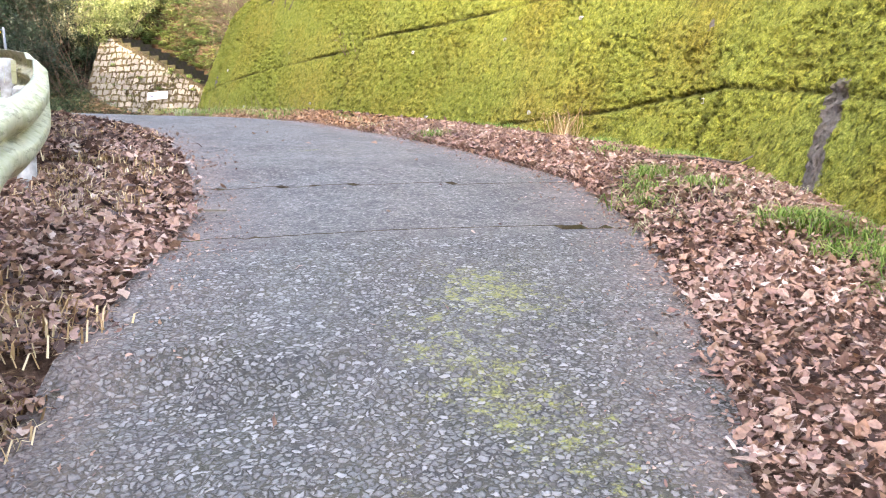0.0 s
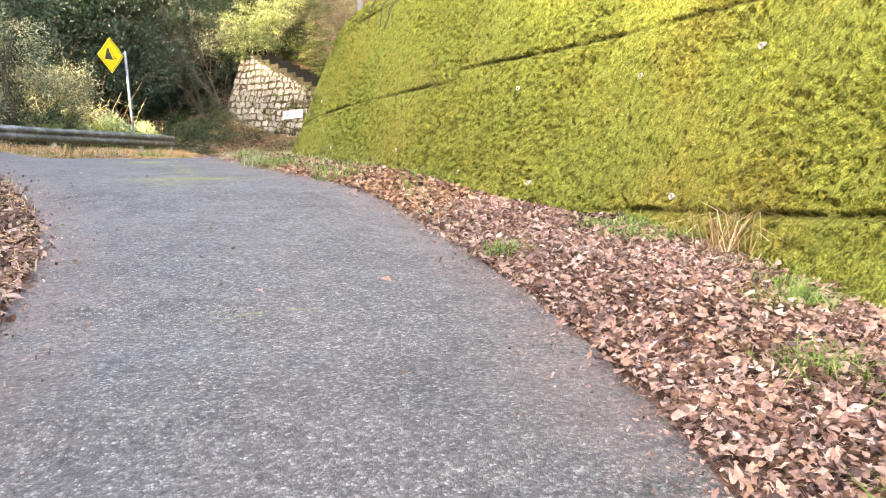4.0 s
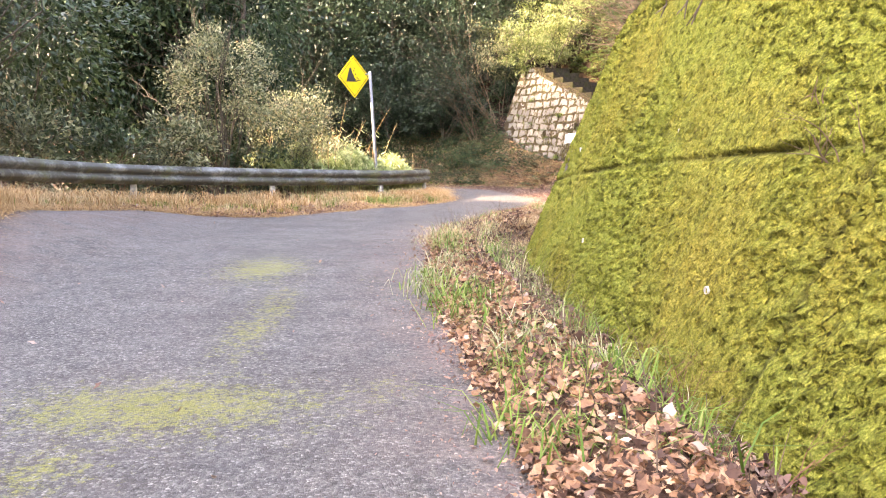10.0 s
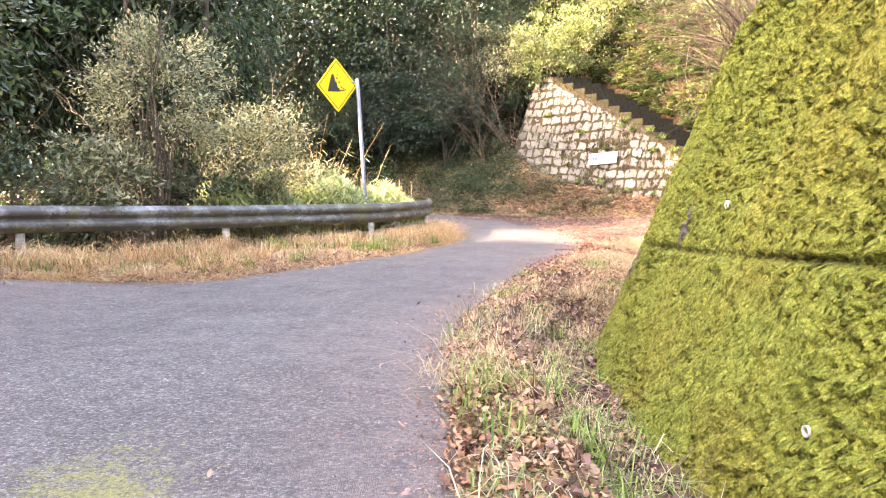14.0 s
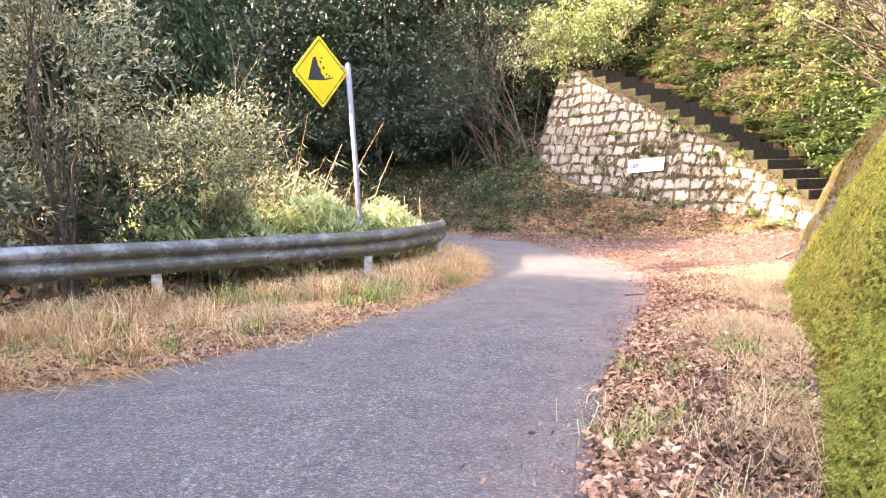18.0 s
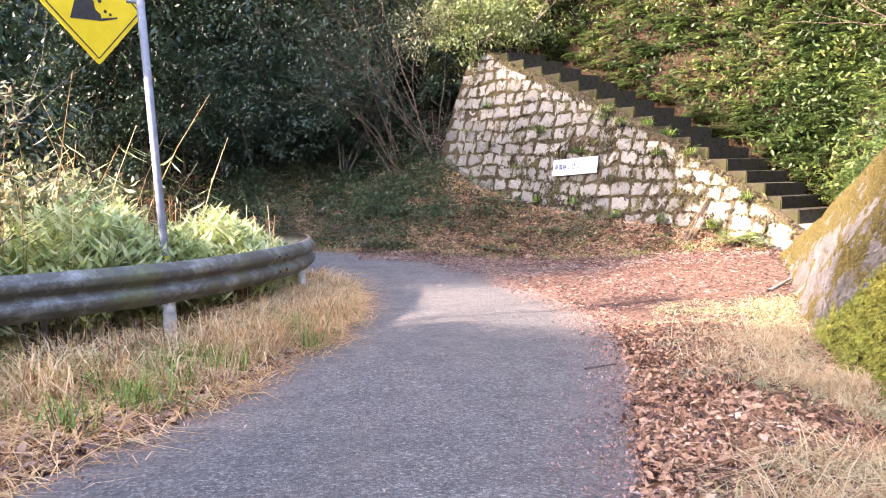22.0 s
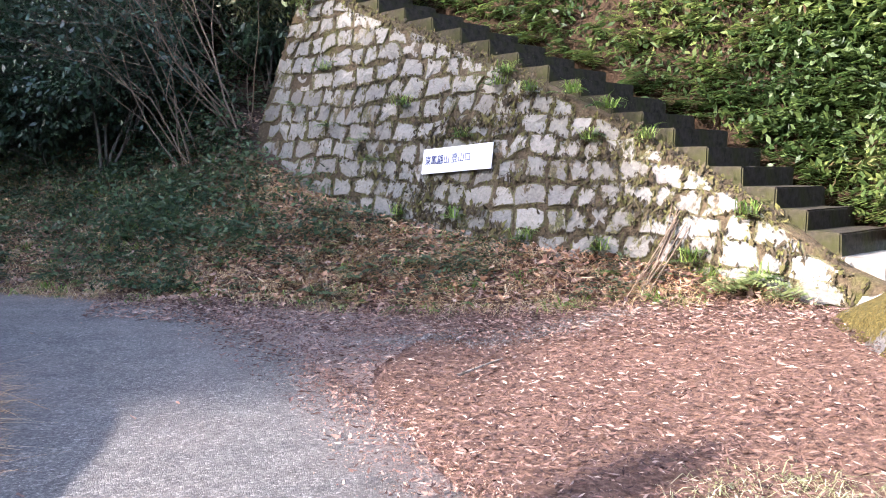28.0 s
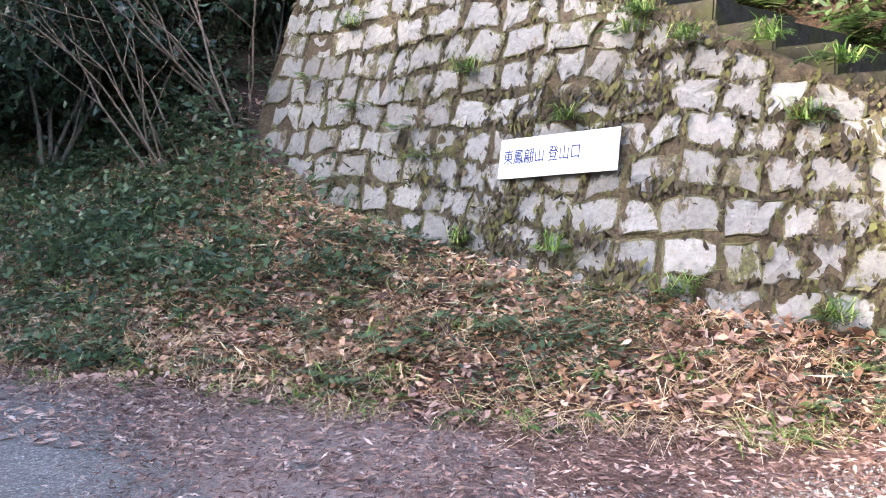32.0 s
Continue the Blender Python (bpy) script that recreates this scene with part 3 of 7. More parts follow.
WALL_BASE = rounded([(-1.3, -5.6), (0.2, -3.4), (1.75, -1.0), (2.9, 0.65), (3.95, 2.2), (4.75, 3.6), (5.45, 5.0), (5.8, 6.5), (5.95, 8.0), (6.0, 9.5), (5.95, 11.0), (5.76, 12.5), (5.54, 14.0), (5.37, 15.5), (5.21, 17.0), (5.19, 18.5), (5.35, 20.0), (5.75, 21.4), (6.3, 22.9), (7.2, 25.3), (8.0, 27.2), (8.75, 28.95), (9.8, 31.0), (10.9, 33.3)], 1)
LITTER_EDGE = rounded([(5.3, 24.2), (6.0, 26.3), (6.65, 28.2), (7.05, 30.0), (6.95, 32.2), (6.6, 33.8), (6.0, 35.6), (5.9, 36.6), (5.2, 38.0), (4.3, 38.6)])
BATTER = 0.4
WALL_TOP = [(-8, 2.2), (0, 3.2), (6, 3.7), (12, 3.7), (16, 3.3), (19, 2.95), (22, 2.55), (25, 2.35), (27.5, 2.4), (29, 2.2), (30, 1.85), (31, 1.35), (32, 0.8), (33.0, 0.3), (33.3, 0.15)]
RAIL_LINE = [(-1.9, -0.9), (-0.5, 1.9), (0.28, 4.4), (0.65, 6.19), (0.78, 8.2), (0.55, 10.4), (-0.06, 12.8), (-0.45, 14.0), (-0.86, 15.3)]
RAIL_LINE_2 = [(-0.90, 15.36), (-1.5, 17.9), (-2.14, 20.6), (-1.46, 23.7), (0.69, 26.2), (2.88, 28.75), (3.65, 31.0), (3.84, 32.3), (3.6, 33.5), (2.9, 34.4), (1.4, 35.4), (-2.4, 37.7)]
FAR_EDGE = rounded([(-30.0, 60.0), (-2.0, 42.7), (1.9, 40.3), (4.3, 38.8), (6.4, 37.4), (7.5, 36.8), (8.8, 35.9), (9.9, 34.9), (10.9, 33.9), (12.0, 33.2)])
STONE_N, STONE_T, STONE_D, STONE_B = np.array([0.8141, 0.5807]), np.array([0.5807, -0.8141]), 28.751, 0.28


def road_z(x, y):
    """The level of the road and its verges."""
    _, _, where = near_line(PROFILE, x, y)
    rise = 0.36 * smooth((1.3 - np.asarray(x)) / 2.2) * smooth((np.asarray(y) - 8) / 7) * smooth((27 - np.asarray(y)) / 10)
    return np.interp(where, np.arange(len(PROFILE)), PROFILE[:, 2]) + rise


def stone_wall_at(u, z, out=0.0):
    """A place on the face of the stone wall: u along it, z up, out towards the road."""
    u, z = np.asarray(u, float), np.asarray(z, float)
    q = STONE_D + STONE_B * z - out
    return np.stack([u * STONE_T[0] + q * STONE_N[0], u * STONE_T[1] + q * STONE_N[1], z + 0 * u], -1)


LEFT_LIMIT = np.array(RAIL_LINE + RAIL_LINE_2[1:])
STONE_FOOT = ([-29.5, -28.0, -26.3, -24.7, -22.4, -21.3, -20.0], [1.65, 0.72, 0.35, 0.24, 0.06, -0.06, -0.1])


def ground_z(x, y):
    x, y = np.asarray(x, float), np.asarray(y, float)
    z = road_z(x, y)
    z = z + 0.36 * smooth((x - 8.0) / 3.0) * smooth((y - 26) / 4)
    # litter banked up against the mossy wall
    d_road, side_road, _ = near_line(ROAD_R, x, y)
    verge = np.where((side_road < 0) & (y < 29), d_road, 0)
    z = z + 0.10 * smooth(verge / 0.6) - 0.06 * smooth((verge - 0.9) / 0.4)
    z = z + 0.035 * smooth(np.where((side_road < 0) & (y > 31), d_road, 0) / 0.1)
    d_wall, _, _ = near_line(WALL_BASE, x, y)
    ditch = smooth((y - 8.5) / 2.5) * smooth((23.5 - y) / 2.5)
    z = z - 0.40 * ditch * smooth((0.78 - d_wall) / 0.42)
    d_l, side_l, _ = near_line(ROAD_L, x, y)
    z = z + 0.06 * smooth(np.where(side_l > 0, d_l, 0) / 0.5)
    d_l_out = np.where(side_l > 0, d_l, 0)
    # the bank beyond the far side of the road
    d_far, side_far, _ = near_line(FAR_EDGE, x, y)
    over = np.where(side_far > 0, d_far, 0)
    bank = 0.60 * np.minimum(over, 2.5) + 0.85 * np.clip(over - 2.5, 0, 20)
    # behind the guard rail the ground falls away, then rises as the far wooded slope
    d_rail, side_rail, _ = near_line(LEFT_LIMIT, x, y)
    behind = np.where(side_rail > 0, np.minimum(d_rail, d_l_out), 0)
    fall = -0.5 * smooth((behind - 0.4) / 1.5) - 1.2 * smooth((behind - 1.5) / 5) + 0.55 * np.clip(behind - 10, 0, 30)
    z = z + bank + fall * smooth(1 - over)
    # under and behind the stone wall and the stairs
    u = x * STONE_T[0] + y * STONE_T[1]
    q = x * STONE_N[0] + y * STONE_N[1]
    foot = np.interp(u, *STONE_FOOT)
    cap = smooth((u + 29.6) / 0.3) * smooth((q - 28.2) / 0.5)
    z = np.where((q > 28.2) & (u > -29.6), z * (1 - cap) + np.minimum(z, foot) * cap, z)
    return z

# ---- ground ----
def axis_values(lo, hi, fine_lo, fine_hi, fine, coarse):
    return np.r_[np.arange(lo, fine_lo, coarse), np.arange(fine_lo, fine_hi, fine), np.arange(fine_hi, hi + coarse, coarse)]


gx, gy = axis_values(-90, 90, -9, 16, 0.22, 4.5), axis_values(-60, 150, -7, 46, 0.22, 4.5)
mx, my = np.meshgrid(gx, gy, indexing="ij")
mz = ground_z(mx, my)
rough_ground = fnoise(mx * 1.6, my * 1.6, 4, 11) - 0.5
d_l, s_l, _ = near_line(ROAD_L, mx, my)
d_r, s_r, _ = near_line(ROAD_R, mx, my)
on_road = (s_l < 0) & (s_r > 0)
mz = mz + np.where(on_road, -0.05, 0.06 * rough_ground * smooth(np.minimum(d_l, d_r) / 0.6))
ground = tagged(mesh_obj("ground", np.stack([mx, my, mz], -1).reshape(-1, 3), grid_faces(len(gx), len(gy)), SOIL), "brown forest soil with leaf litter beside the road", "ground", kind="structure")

# the wood's shade, put into the soil colour beyond the road and behind the guard rail
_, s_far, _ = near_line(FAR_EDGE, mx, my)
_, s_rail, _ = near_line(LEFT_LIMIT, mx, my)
soil_shade = np.maximum(smooth((s_far - 0.5) / 1.6) * smooth((7.0 - mx + 0.6 * (my - 37)) / 3.0), smooth((s_rail - 0.3) / 1.2))
a_soil_shade = ground.data.attributes.new("soil_shade", "FLOAT", "POINT")
a_soil_shade.data.foreach_set("value", soil_shade.astype(np.float32).ravel())

# ---- road ----
n_along, n_across = 420, 34
left, right = resample(ROAD_L, n_along), resample(ROAD_R, n_along)
# pair the edges so that cross lines stay square to the road
MATCH = [((-2.4, -0.6), (-0.6, -2.2)), ((-0.6, 2.0), (1.6, 1.5)), ((0.75, 4.1), (3.05, 3.25)), ((1.8, 7.6), (4.4, 8.0)), ((1.2, 12.3), (4.5, 11.9)), ((0.45, 15.0), (4.1, 15.0)), ((-1.15, 20.4), (4.1, 19.8)), ((0.6, 22.85), (4.65, 22.3)), ((2.65, 25.0), (5.3, 24.2)),
         ((3.8, 28.3), (6.65, 28.2)), ((4.35, 31.4), (7.0, 31.0)), ((4.25, 32.8), (6.95, 33.6)), ((4.1, 33.9), (8.1, 35.5)), ((1.8, 36.2), (4.3, 38.7))]
m_l = [0] + [int(np.argmin(np.hypot(*(left - a).T))) for a, _ in MATCH] + [n_along - 1]
m_r = [0] + [int(np.argmin(np.hypot(*(right - b).T))) for _, b in MATCH] + [n_along - 1]
left_pick = np.interp(np.arange(n_along), m_r, m_l)
pair = np.stack([np.interp(left_pick, np.arange(n_along), left[:, k]) for k in range(2)], 1)
k_s = np.hanning(9) / np.hanning(9).sum()
pad = np.pad(pair, ((4, 4), (0, 0)), mode="edge")
pair = np.stack([np.convolve(pad[:, k], k_s, "valid") for k in range(2)], 1)
f = np.linspace(0, 1, n_across)[None, :, None]
jag = 0.10 * (fnoise(np.arange(n_along) * 0.35, np.zeros(n_along), 3, 3) - 0.5)
out_dir = unit(right - pair)
rr, ll = right + out_dir * jag[:, None], pair - out_dir * jag[::-1, None]
road_xy = ll[:, None] * (1 - f) + rr[:, None] * f
road_h = road_z(road_xy[..., 0], road_xy[..., 1]) + 0.36 * smooth((road_xy[..., 0] - 8.0) / 3.0) * smooth((road_xy[..., 1] - 26) / 4)
crown = 0.03 * np.sin(np.pi * f[..., 0]) + 0.012
road_h = road_h + crown + 0.02 * (fnoise(road_xy[..., 0] * 0.8, road_xy[..., 1] * 0.8, 3, 5) - 0.5)
road_v = np.concatenate([road_xy, road_h[..., None]], -1).reshape(-1, 3)
road = tagged(mesh_obj("road", road_v, grid_faces(n_along, n_across), ASPHALT), "worn grey asphalt lane with moss patches and leaf edges", "road", kind="structure")


def put_attr(ob, name, values):
    a = ob.data.attributes.new(name, "FLOAT", "POINT")
    a.data.foreach_set("value", np.asarray(values, np.float32).ravel())


rx, ry = road_v[:, 0], road_v[:, 1]
across = np.tile(np.linspace(0, 1, n_across), n_along)
moss_spots = np.zeros(len(rx))
for cx, cy, ax, ay, k in ((2.9, 12.6, 1.0, 0.5, 1.0), (2.7, 11.9, 0.35, 0.3, 0.8), (3.9, 12.9, 0.25, 0.25, 0.7), (3.0, 14.3, 0.24, 1.6, 0.8), (2.6, 16.2, 0.5, 0.9, 1.0), (2.9, 7.1, 0.6, 0.16, 0.55), (2.3, 9.2, 0.9, 0.12, 0.4),
                          (1.55, 2.6, 0.3, 0.9, 0.75), (2.0, 3.3, 0.35, 0.4, 0.85), (0.9, 1.9, 0.25, 0.6, 0.75), (3.6, 15.6, 0.2, 0.6, 0.5), (2.4, 19.0, 0.5, 0.6, 0.35)):
    moss_spots = np.maximum(moss_spots, k * np.exp(-((rx - cx) / ax) ** 2 - ((ry - cy) / ay) ** 2))
put_attr(road, "moss", moss_spots)
seam = 4.15 - 0.36 * (rx - 2.27) + 0.05 * (fnoise(rx * 4, ry * 4, 3, 6) - 0.5)
old = smooth((seam - ry) / 0.1)
put_attr(road, "old", old)
edge_dirt = 1.2 * np.maximum(np.exp(-across * 7), np.exp(-(1 - across) * 7))
_, s_edge, _ = near_line(LITTER_EDGE, rx, ry)
junction = np.where((ry > 29.0) & (rx > 4.0), 2.2 * smooth((0.15 - s_edge) / 0.6), 0.0)
track = 0.22 * np.exp(-((across - 0.5) / 0.12) ** 2)
bulge_dirt = 0.7 * smooth((1.6 - rx) / 2.0) * smooth((ry - 9) / 3) * smooth((24 - ry) / 3)
put_attr(road, "dirt", np.maximum(np.clip(edge_dirt + track + bulge_dirt, 0, 1), junction))

def road_seam(points, width, mat, label):
    """A thin crack or joint that follows the asphalt's surface."""
    p = resample(points, step=0.05)
    p = p + np.stack([0 * p[:, 0], 0.03 * (fnoise(p[:, 0] * 3, p[:, 0] * 0, 3, 8) - 0.5)], 1)
    nn = np.stack([-np.gradient(p[:, 1]), np.gradient(p[:, 0])], 1)
    nn = unit(nn) * width * (0.3 + vnoise(p[:, 0] * 5, p[:, 1] * 5, 4))[:, None]
    flat = road_v.reshape(-1, 3)
    rows_ = []
    for q in (p - nn, p, p + nn):
        near = [int(np.argmin((flat[:, 0] - a) ** 2 + (flat[:, 1] - b) ** 2)) for a, b in q]
        rows_.append(np.concatenate([q, (flat[near, 2] + 0.014)[:, None]], 1))
    rows_[1][:, 2] += 0.003
    tagged(mesh_obj("asphalt_joint", np.stack(rows_, 1).reshape(-1, 3), grid_faces(len(p), 3), mat), label, "road joint", kind="structure")


road_seam([(1.5, 5.76), (2.1, 5.48), (2.86, 5.18), (3.5, 4.98), (3.8, 4.86)], 0.006, MORTAR, "thin dark crack with moss across the asphalt")
road_seam([(1.0, 4.6), (2.12, 4.2), (3.3, 3.78)], 0.005, MORTAR, "dark joint between old and newer asphalt")

# ---- mossy retaining wall ----
def cushions(x, y, seed):
    """Rounded cells of 0 (rim) to 1 (middle) round scattered hearts."""
    ix, iy = np.floor(x), np.floor(y)
    best, second = np.full(x.shape, 9.0), np.full(x.shape, 9.0)
    for dx in (-1, 0, 1):
        for dy in (-1, 0, 1):
            cx, cy = ix + dx, iy + dy
            d = np.hypot(cx + hash2(cx, cy, seed) - x, cy + hash2(cx, cy, seed + 5) - y)
            second = np.minimum(second, np.maximum(best, d))
            best = np.minimum(best, d)
    return smooth((second - best) / 0.55)


STEP_W = 0.024
line = resample(WALL_BASE, step=STEP_W)
nl = len(line)
wt = unit(np.gradient(line, axis=0))
wn2 = np.stack([wt[:, 1], -wt[:, 0]], 1)
top = np.interp(line[:, 1], *zip(*WALL_TOP))
low = np.minimum(road_z(line[:, 0], line[:, 1]) - 0.4, top - 0.3)
rows_n = 180
fr = np.linspace(0, 1, rows_n)
wz = low[:, None] + (top - low)[:, None] * fr[None]
sy = np.arange(nl)[:, None] * STEP_W + 0 * wz
across_s, along_s = sy + wz * 0.12, wz - sy * 0.05
streaks = fnoise(across_s * 3.2, along_s * 1.3, 4, 21)
ridge = 1 - np.abs(2 * fnoise(across_s * 6.5, along_s * 2.4, 3, 31) - 1)
ridge2 = 1 - np.abs(2 * fnoise(across_s * 13.0, along_s * 6.0, 2, 47) - 1)
warp = 0.2 * (fnoise(sy * 9, wz * 7, 2, 53) - 0.5)
pillow = cushions(across_s * 22.0 + warp, along_s * 10.0 + warp, 71) * (0.45 + 0.9 * smooth(2.4 * vnoise(sy * 1.1, wz * 1.3, 73) - 0.6)) + 0.45 * cushions(across_s * 34.0, along_s * 24.0, 79)
lumps = 0.5 * smooth((ridge - 0.62) / 0.34) + 0.5 * smooth((ridge2 - 0.6) / 0.36) + 0.5 * (fnoise(sy * 17, wz * 14, 2, 37) - 0.5)
mossy = smooth((29.5 - line[:, 1]) / 3)[:, None] + 0.25
depth = (0.06 * (streaks - 0.5) - 0.026 * lumps - 0.034 * pillow + 0.03) * np.clip(mossy - 0.12, 0.08, 1)
end_part = smooth((line[:, 1] - 24.5) / 3)[:, None]
depth = depth - 0.25 * (1 - 0.9 * end_part) * smooth((fr[None] - 0.955) / 0.045)
depth = depth + end_part * (0.16 * (fnoise(sy * 1.7, wz * 1.9, 4, 57) - 0.5) - 0.34 * smooth((fr[None] - 0.62) / 0.38) ** 2)
wy = line[:, 1][:, None] + 0 * wz
joint = np.zeros_like(wz)
LOW_JOINT = np.interp(wy, [-8, 3.3, 4.4, 5.2, 6.5, 8.6, 10.4, 30], [-0.7, 0.39, 0.51, 0.57, 0.42, 0.24, 0.08, -1.6])
HIGH_JOINT = np.interp(wy, [-8, 5.2, 8.14, 12.99, 13.05, 16.2, 18.07, 20.65, 30], [2.3, 2.1, 1.83, 1.59, 1.45, 1.21, 1.02, 0.79, 0.0])
for jz in (LOW_JOINT, HIGH_JOINT, HIGH_JOINT + 1.6):
    jz = jz + 0.02 * (fnoise(sy * 0.8, 0 * sy, 3, 41) - 0.5)
    fade = 1 - smooth((wy - 8.8) / 1.2) * (jz < 0.5)
    joint = np.maximum(joint, fade * np.exp(-(((wz - jz) / 0.021) ** 2)) * (0.6 + 0.8 * (vnoise(sy * 1.3, 0 * sy, 9) - 0.3)))
for at_y in (5.2, 13.0, 21.2, 28.0):
    jy = at_y + 0.06 * (fnoise(wz * 3, 0 * wz, 3, 43) - 0.5) - 0.12 * (wz - 1)
    joint = np.maximum(joint, 0.8 * np.exp(-(((wy - jy) / 0.03) ** 2)) * smooth(2.2 * vnoise(wz * 2.3, 0 * wz + at_y, 19) - 0.4))
joint = np.clip(joint, 0, 1) * (1 - 0.85 * smooth((wy - 18.5) / 3.0))
depth = depth - 0.06 * joint
wall_x = line[:, None, 0] + wn2[:, None, 0] * (BATTER * wz - depth)
wall_y = line[:, None, 1] + wn2[:, None, 1] * (BATTER * wz - depth)
wall_v = np.stack([wall_x, wall_y, wz], -1)
wall_back = wall_v[:, -1:].copy()
wall_back[..., :2] += wn2[:, None] * 0.55
wall_back[..., 2] += 0.45 * smooth((line[:, 1] - 24.5) / 2.5)[:, None] * smooth((31.6 - line[:, 1]) / 2.5)[:, None]
wall_foot = wall_back.copy()
wall_foot[..., 2] = low[:, None] - 0.2
wall_all = np.concatenate([wall_v, wall_back, wall_foot], 1)
wall_faces = grid_faces(nl, rows_n + 2)
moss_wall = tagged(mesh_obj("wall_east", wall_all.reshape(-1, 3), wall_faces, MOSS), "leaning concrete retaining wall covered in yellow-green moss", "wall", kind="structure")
pad2 = ((0, 0), (0, 2))
put_attr(moss_wall, "across", np.pad(across_s, pad2, mode="edge"))
put_attr(moss_wall, "along", np.pad(along_s, pad2, mode="edge"))
put_attr(moss_wall, "joint", np.pad(joint * 0.85, pad2))
bare = np.zeros_like(wz)
for at_y, z0, z1, w, lean in ((3.8, -0.6, 0.55, 0.10, 0.25), (5.75, 1.08, 1.2, 0.04, 0.0), (4.6, 1.55, 2.6, 0.08, 0.2), (4.85, 1.9, 2.7, 0.05, 0.2), (18.9, 0.95, 1.3, 0.08, 0.1), (20.4, 0.5, 0.75, 0.10, 0.1), (22.2, 0.9, 1.2, 0.14, 0.1)):
    mid = at_y - lean * (z1 - wz)
    bare = np.maximum(bare, np.exp(-(((wy - mid) / w) ** 2)) * smooth((wz - z0) / 0.2 + 0.5) * smooth((z1 - wz) / 0.2 + 0.5))
end = smooth((wy - 26.8 + 1.5 * (wz - 0.5)) / 1.3) * smooth((wy - 23.0) / 2)
bare = np.maximum(bare, 0.85 * end)
put_attr(moss_wall, "bare", np.pad(bare, pad2, mode="edge"))
high_share = (wz - low[:, None]) / (top - low)[:, None]
put_attr(moss_wall, "lichen", np.pad(end * (0.42 + 0.4 * smooth((high_share - 0.35) / 0.5)), pad2, mode="edge"))


def wall_point(y, z, out=0.0):
    """A place on the mossy wall's face, by its y along the base line."""
    i = int(np.argmin(np.abs(line[:, 1] - y)))
    p = line[i] + wn2[i] * (BATTER * z - out)
    return Vector((p[0], p[1], z)), Vector((-wn2[i][0], -wn2[i][1], 0))


def drain_pipe(y, z, first=[]):
    at, out = wall_point(y, z, 0.0)
    if not first:
        bm = bmesh.new()
        prof = [(0.020, -0.10), (0.020, 0.010), (0.025, 0.012), (0.025, -0.10)]
        rings = []
        for r, d in prof:
            rings.append([bm.verts.new((r * math.cos(a), r * math.sin(a), d)) for a in np.linspace(0, 2 * math.pi, 14, endpoint=False)])
        for a, b in zip(rings, rings[1:]):
            for k in range(14):
                bm.faces.new((a[k], a[(k + 1) % 14], b[(k + 1) % 14], b[k]))
        bm.faces.new(rings[0])
        ob = part("drain_pipe", bm, POST)
        tagged(ob, "short grey-white plastic weep pipe in the mossy wall", "drain pipe", "weep pipes")
        first.append(ob)
        ob.matrix_basis = look(at, at - out)
        return
    copy_thing(first[0], look(at, at - out))


for y, z in ((5.42, 0.46), (7.9, 1.46), (9.32, 1.33), (8.28, 0.38), (10.57, 0.32), (11.44, 1.3), (12.07, 0.35), (16.46, 0.51), (6.4, 1.5), (13.9, 0.55), (15.3, 1.5), (18.2, 1.3), (9.9, 2.4)):
    drain_pipe(y, z)

# ---- hillside above the walls ----
hill_foot = [(x + 0.3, y, np.interp(y, *zip(*WALL_TOP)) - 0.05, 0.0) for x, y in [tuple(p) for p in resample(WALL_BASE, 26)]]
hf = []
for k, (x, y, z, _) in enumerate(hill_foot):
    i = int(np.argmin(np.hypot(line[:, 0] - x + 0.3, line[:, 1] - y)))
    base = line[i] + wn2[i] * (BATTER * z + 0.3)
    hf.append((base[0], base[1], z, wn2[i][0], wn2[i][1], 0.0 if y < 30 else (y - 30) / 3.3))
hf = [h for h in hf if h[1] < 31.5]
STAIR_BOTTOM_U, STAIR_BOTTOM_Z, STEP_RISE, STEPS = -20.90, 0.395, 0.2045, 20
STEP_ACROSS = np.array([0.8984, 0.4391])


def stair_u(k):
    """How far along the wall a step's front lies; the treads grow deeper upwards."""
    low_k = np.minimum(k, 15.0)
    return STAIR_BOTTOM_U - 0.308 * low_k - 0.00928 * low_k**2 - 0.55 * np.maximum(k - 15.0, 0.0)


def stair_z(u):
    k = np.arange(-3.0, 30.0, 0.25)
    return STAIR_BOTTOM_Z + STEP_RISE * np.interp(u, stair_u(k)[::-1], k[::-1])


def stair_corner(k):
    """The outer top front corner of a step, by its number from below."""
    p = stone_wall_at(stair_u(k), STAIR_BOTTOM_Z + STEP_RISE * (k + 1), -0.14)
    return Vector(p)


for k in np.arange(0.0, 28.0, 1.8):
    p = stair_corner(k)
    hf.append((p.x + 1.36 * STEP_ACROSS[0], p.y + 1.36 * STEP_ACROSS[1], p.z - 0.3, STEP_ACROSS[0], STEP_ACROSS[1], 1.0))
hf = np.array(hf)
hf = np.stack([np.interp(np.linspace(0, len(hf) - 1, 240), np.arange(len(hf)), hf[:, k]) for k in range(6)], 1)
kern = np.hanning(13) / np.hanning(13).sum()
hf = np.stack([np.convolve(np.pad(hf[:, k], 6, mode="edge"), kern, "valid") for k in range(6)], 1)
SOFT_HILL = [(0, 0), (0.5, 0.1), (1.5, 0.6), (3, 1.6), (6, 3.8), (12, 8), (25, 17), (45, 24)]
STEEP_HILL = [(0, 0), (0.35, 0.9), (0.8, 2.0), (1.5, 3.3), (3, 5.0), (7, 8.5), (20, 18), (45, 26)]
hd = np.r_[np.linspace(0, 3, 22), np.linspace(3.4, 12, 16), np.linspace(14, 45, 10)]
share = np.clip(hf[:, 5], 0, 1)[:, None]
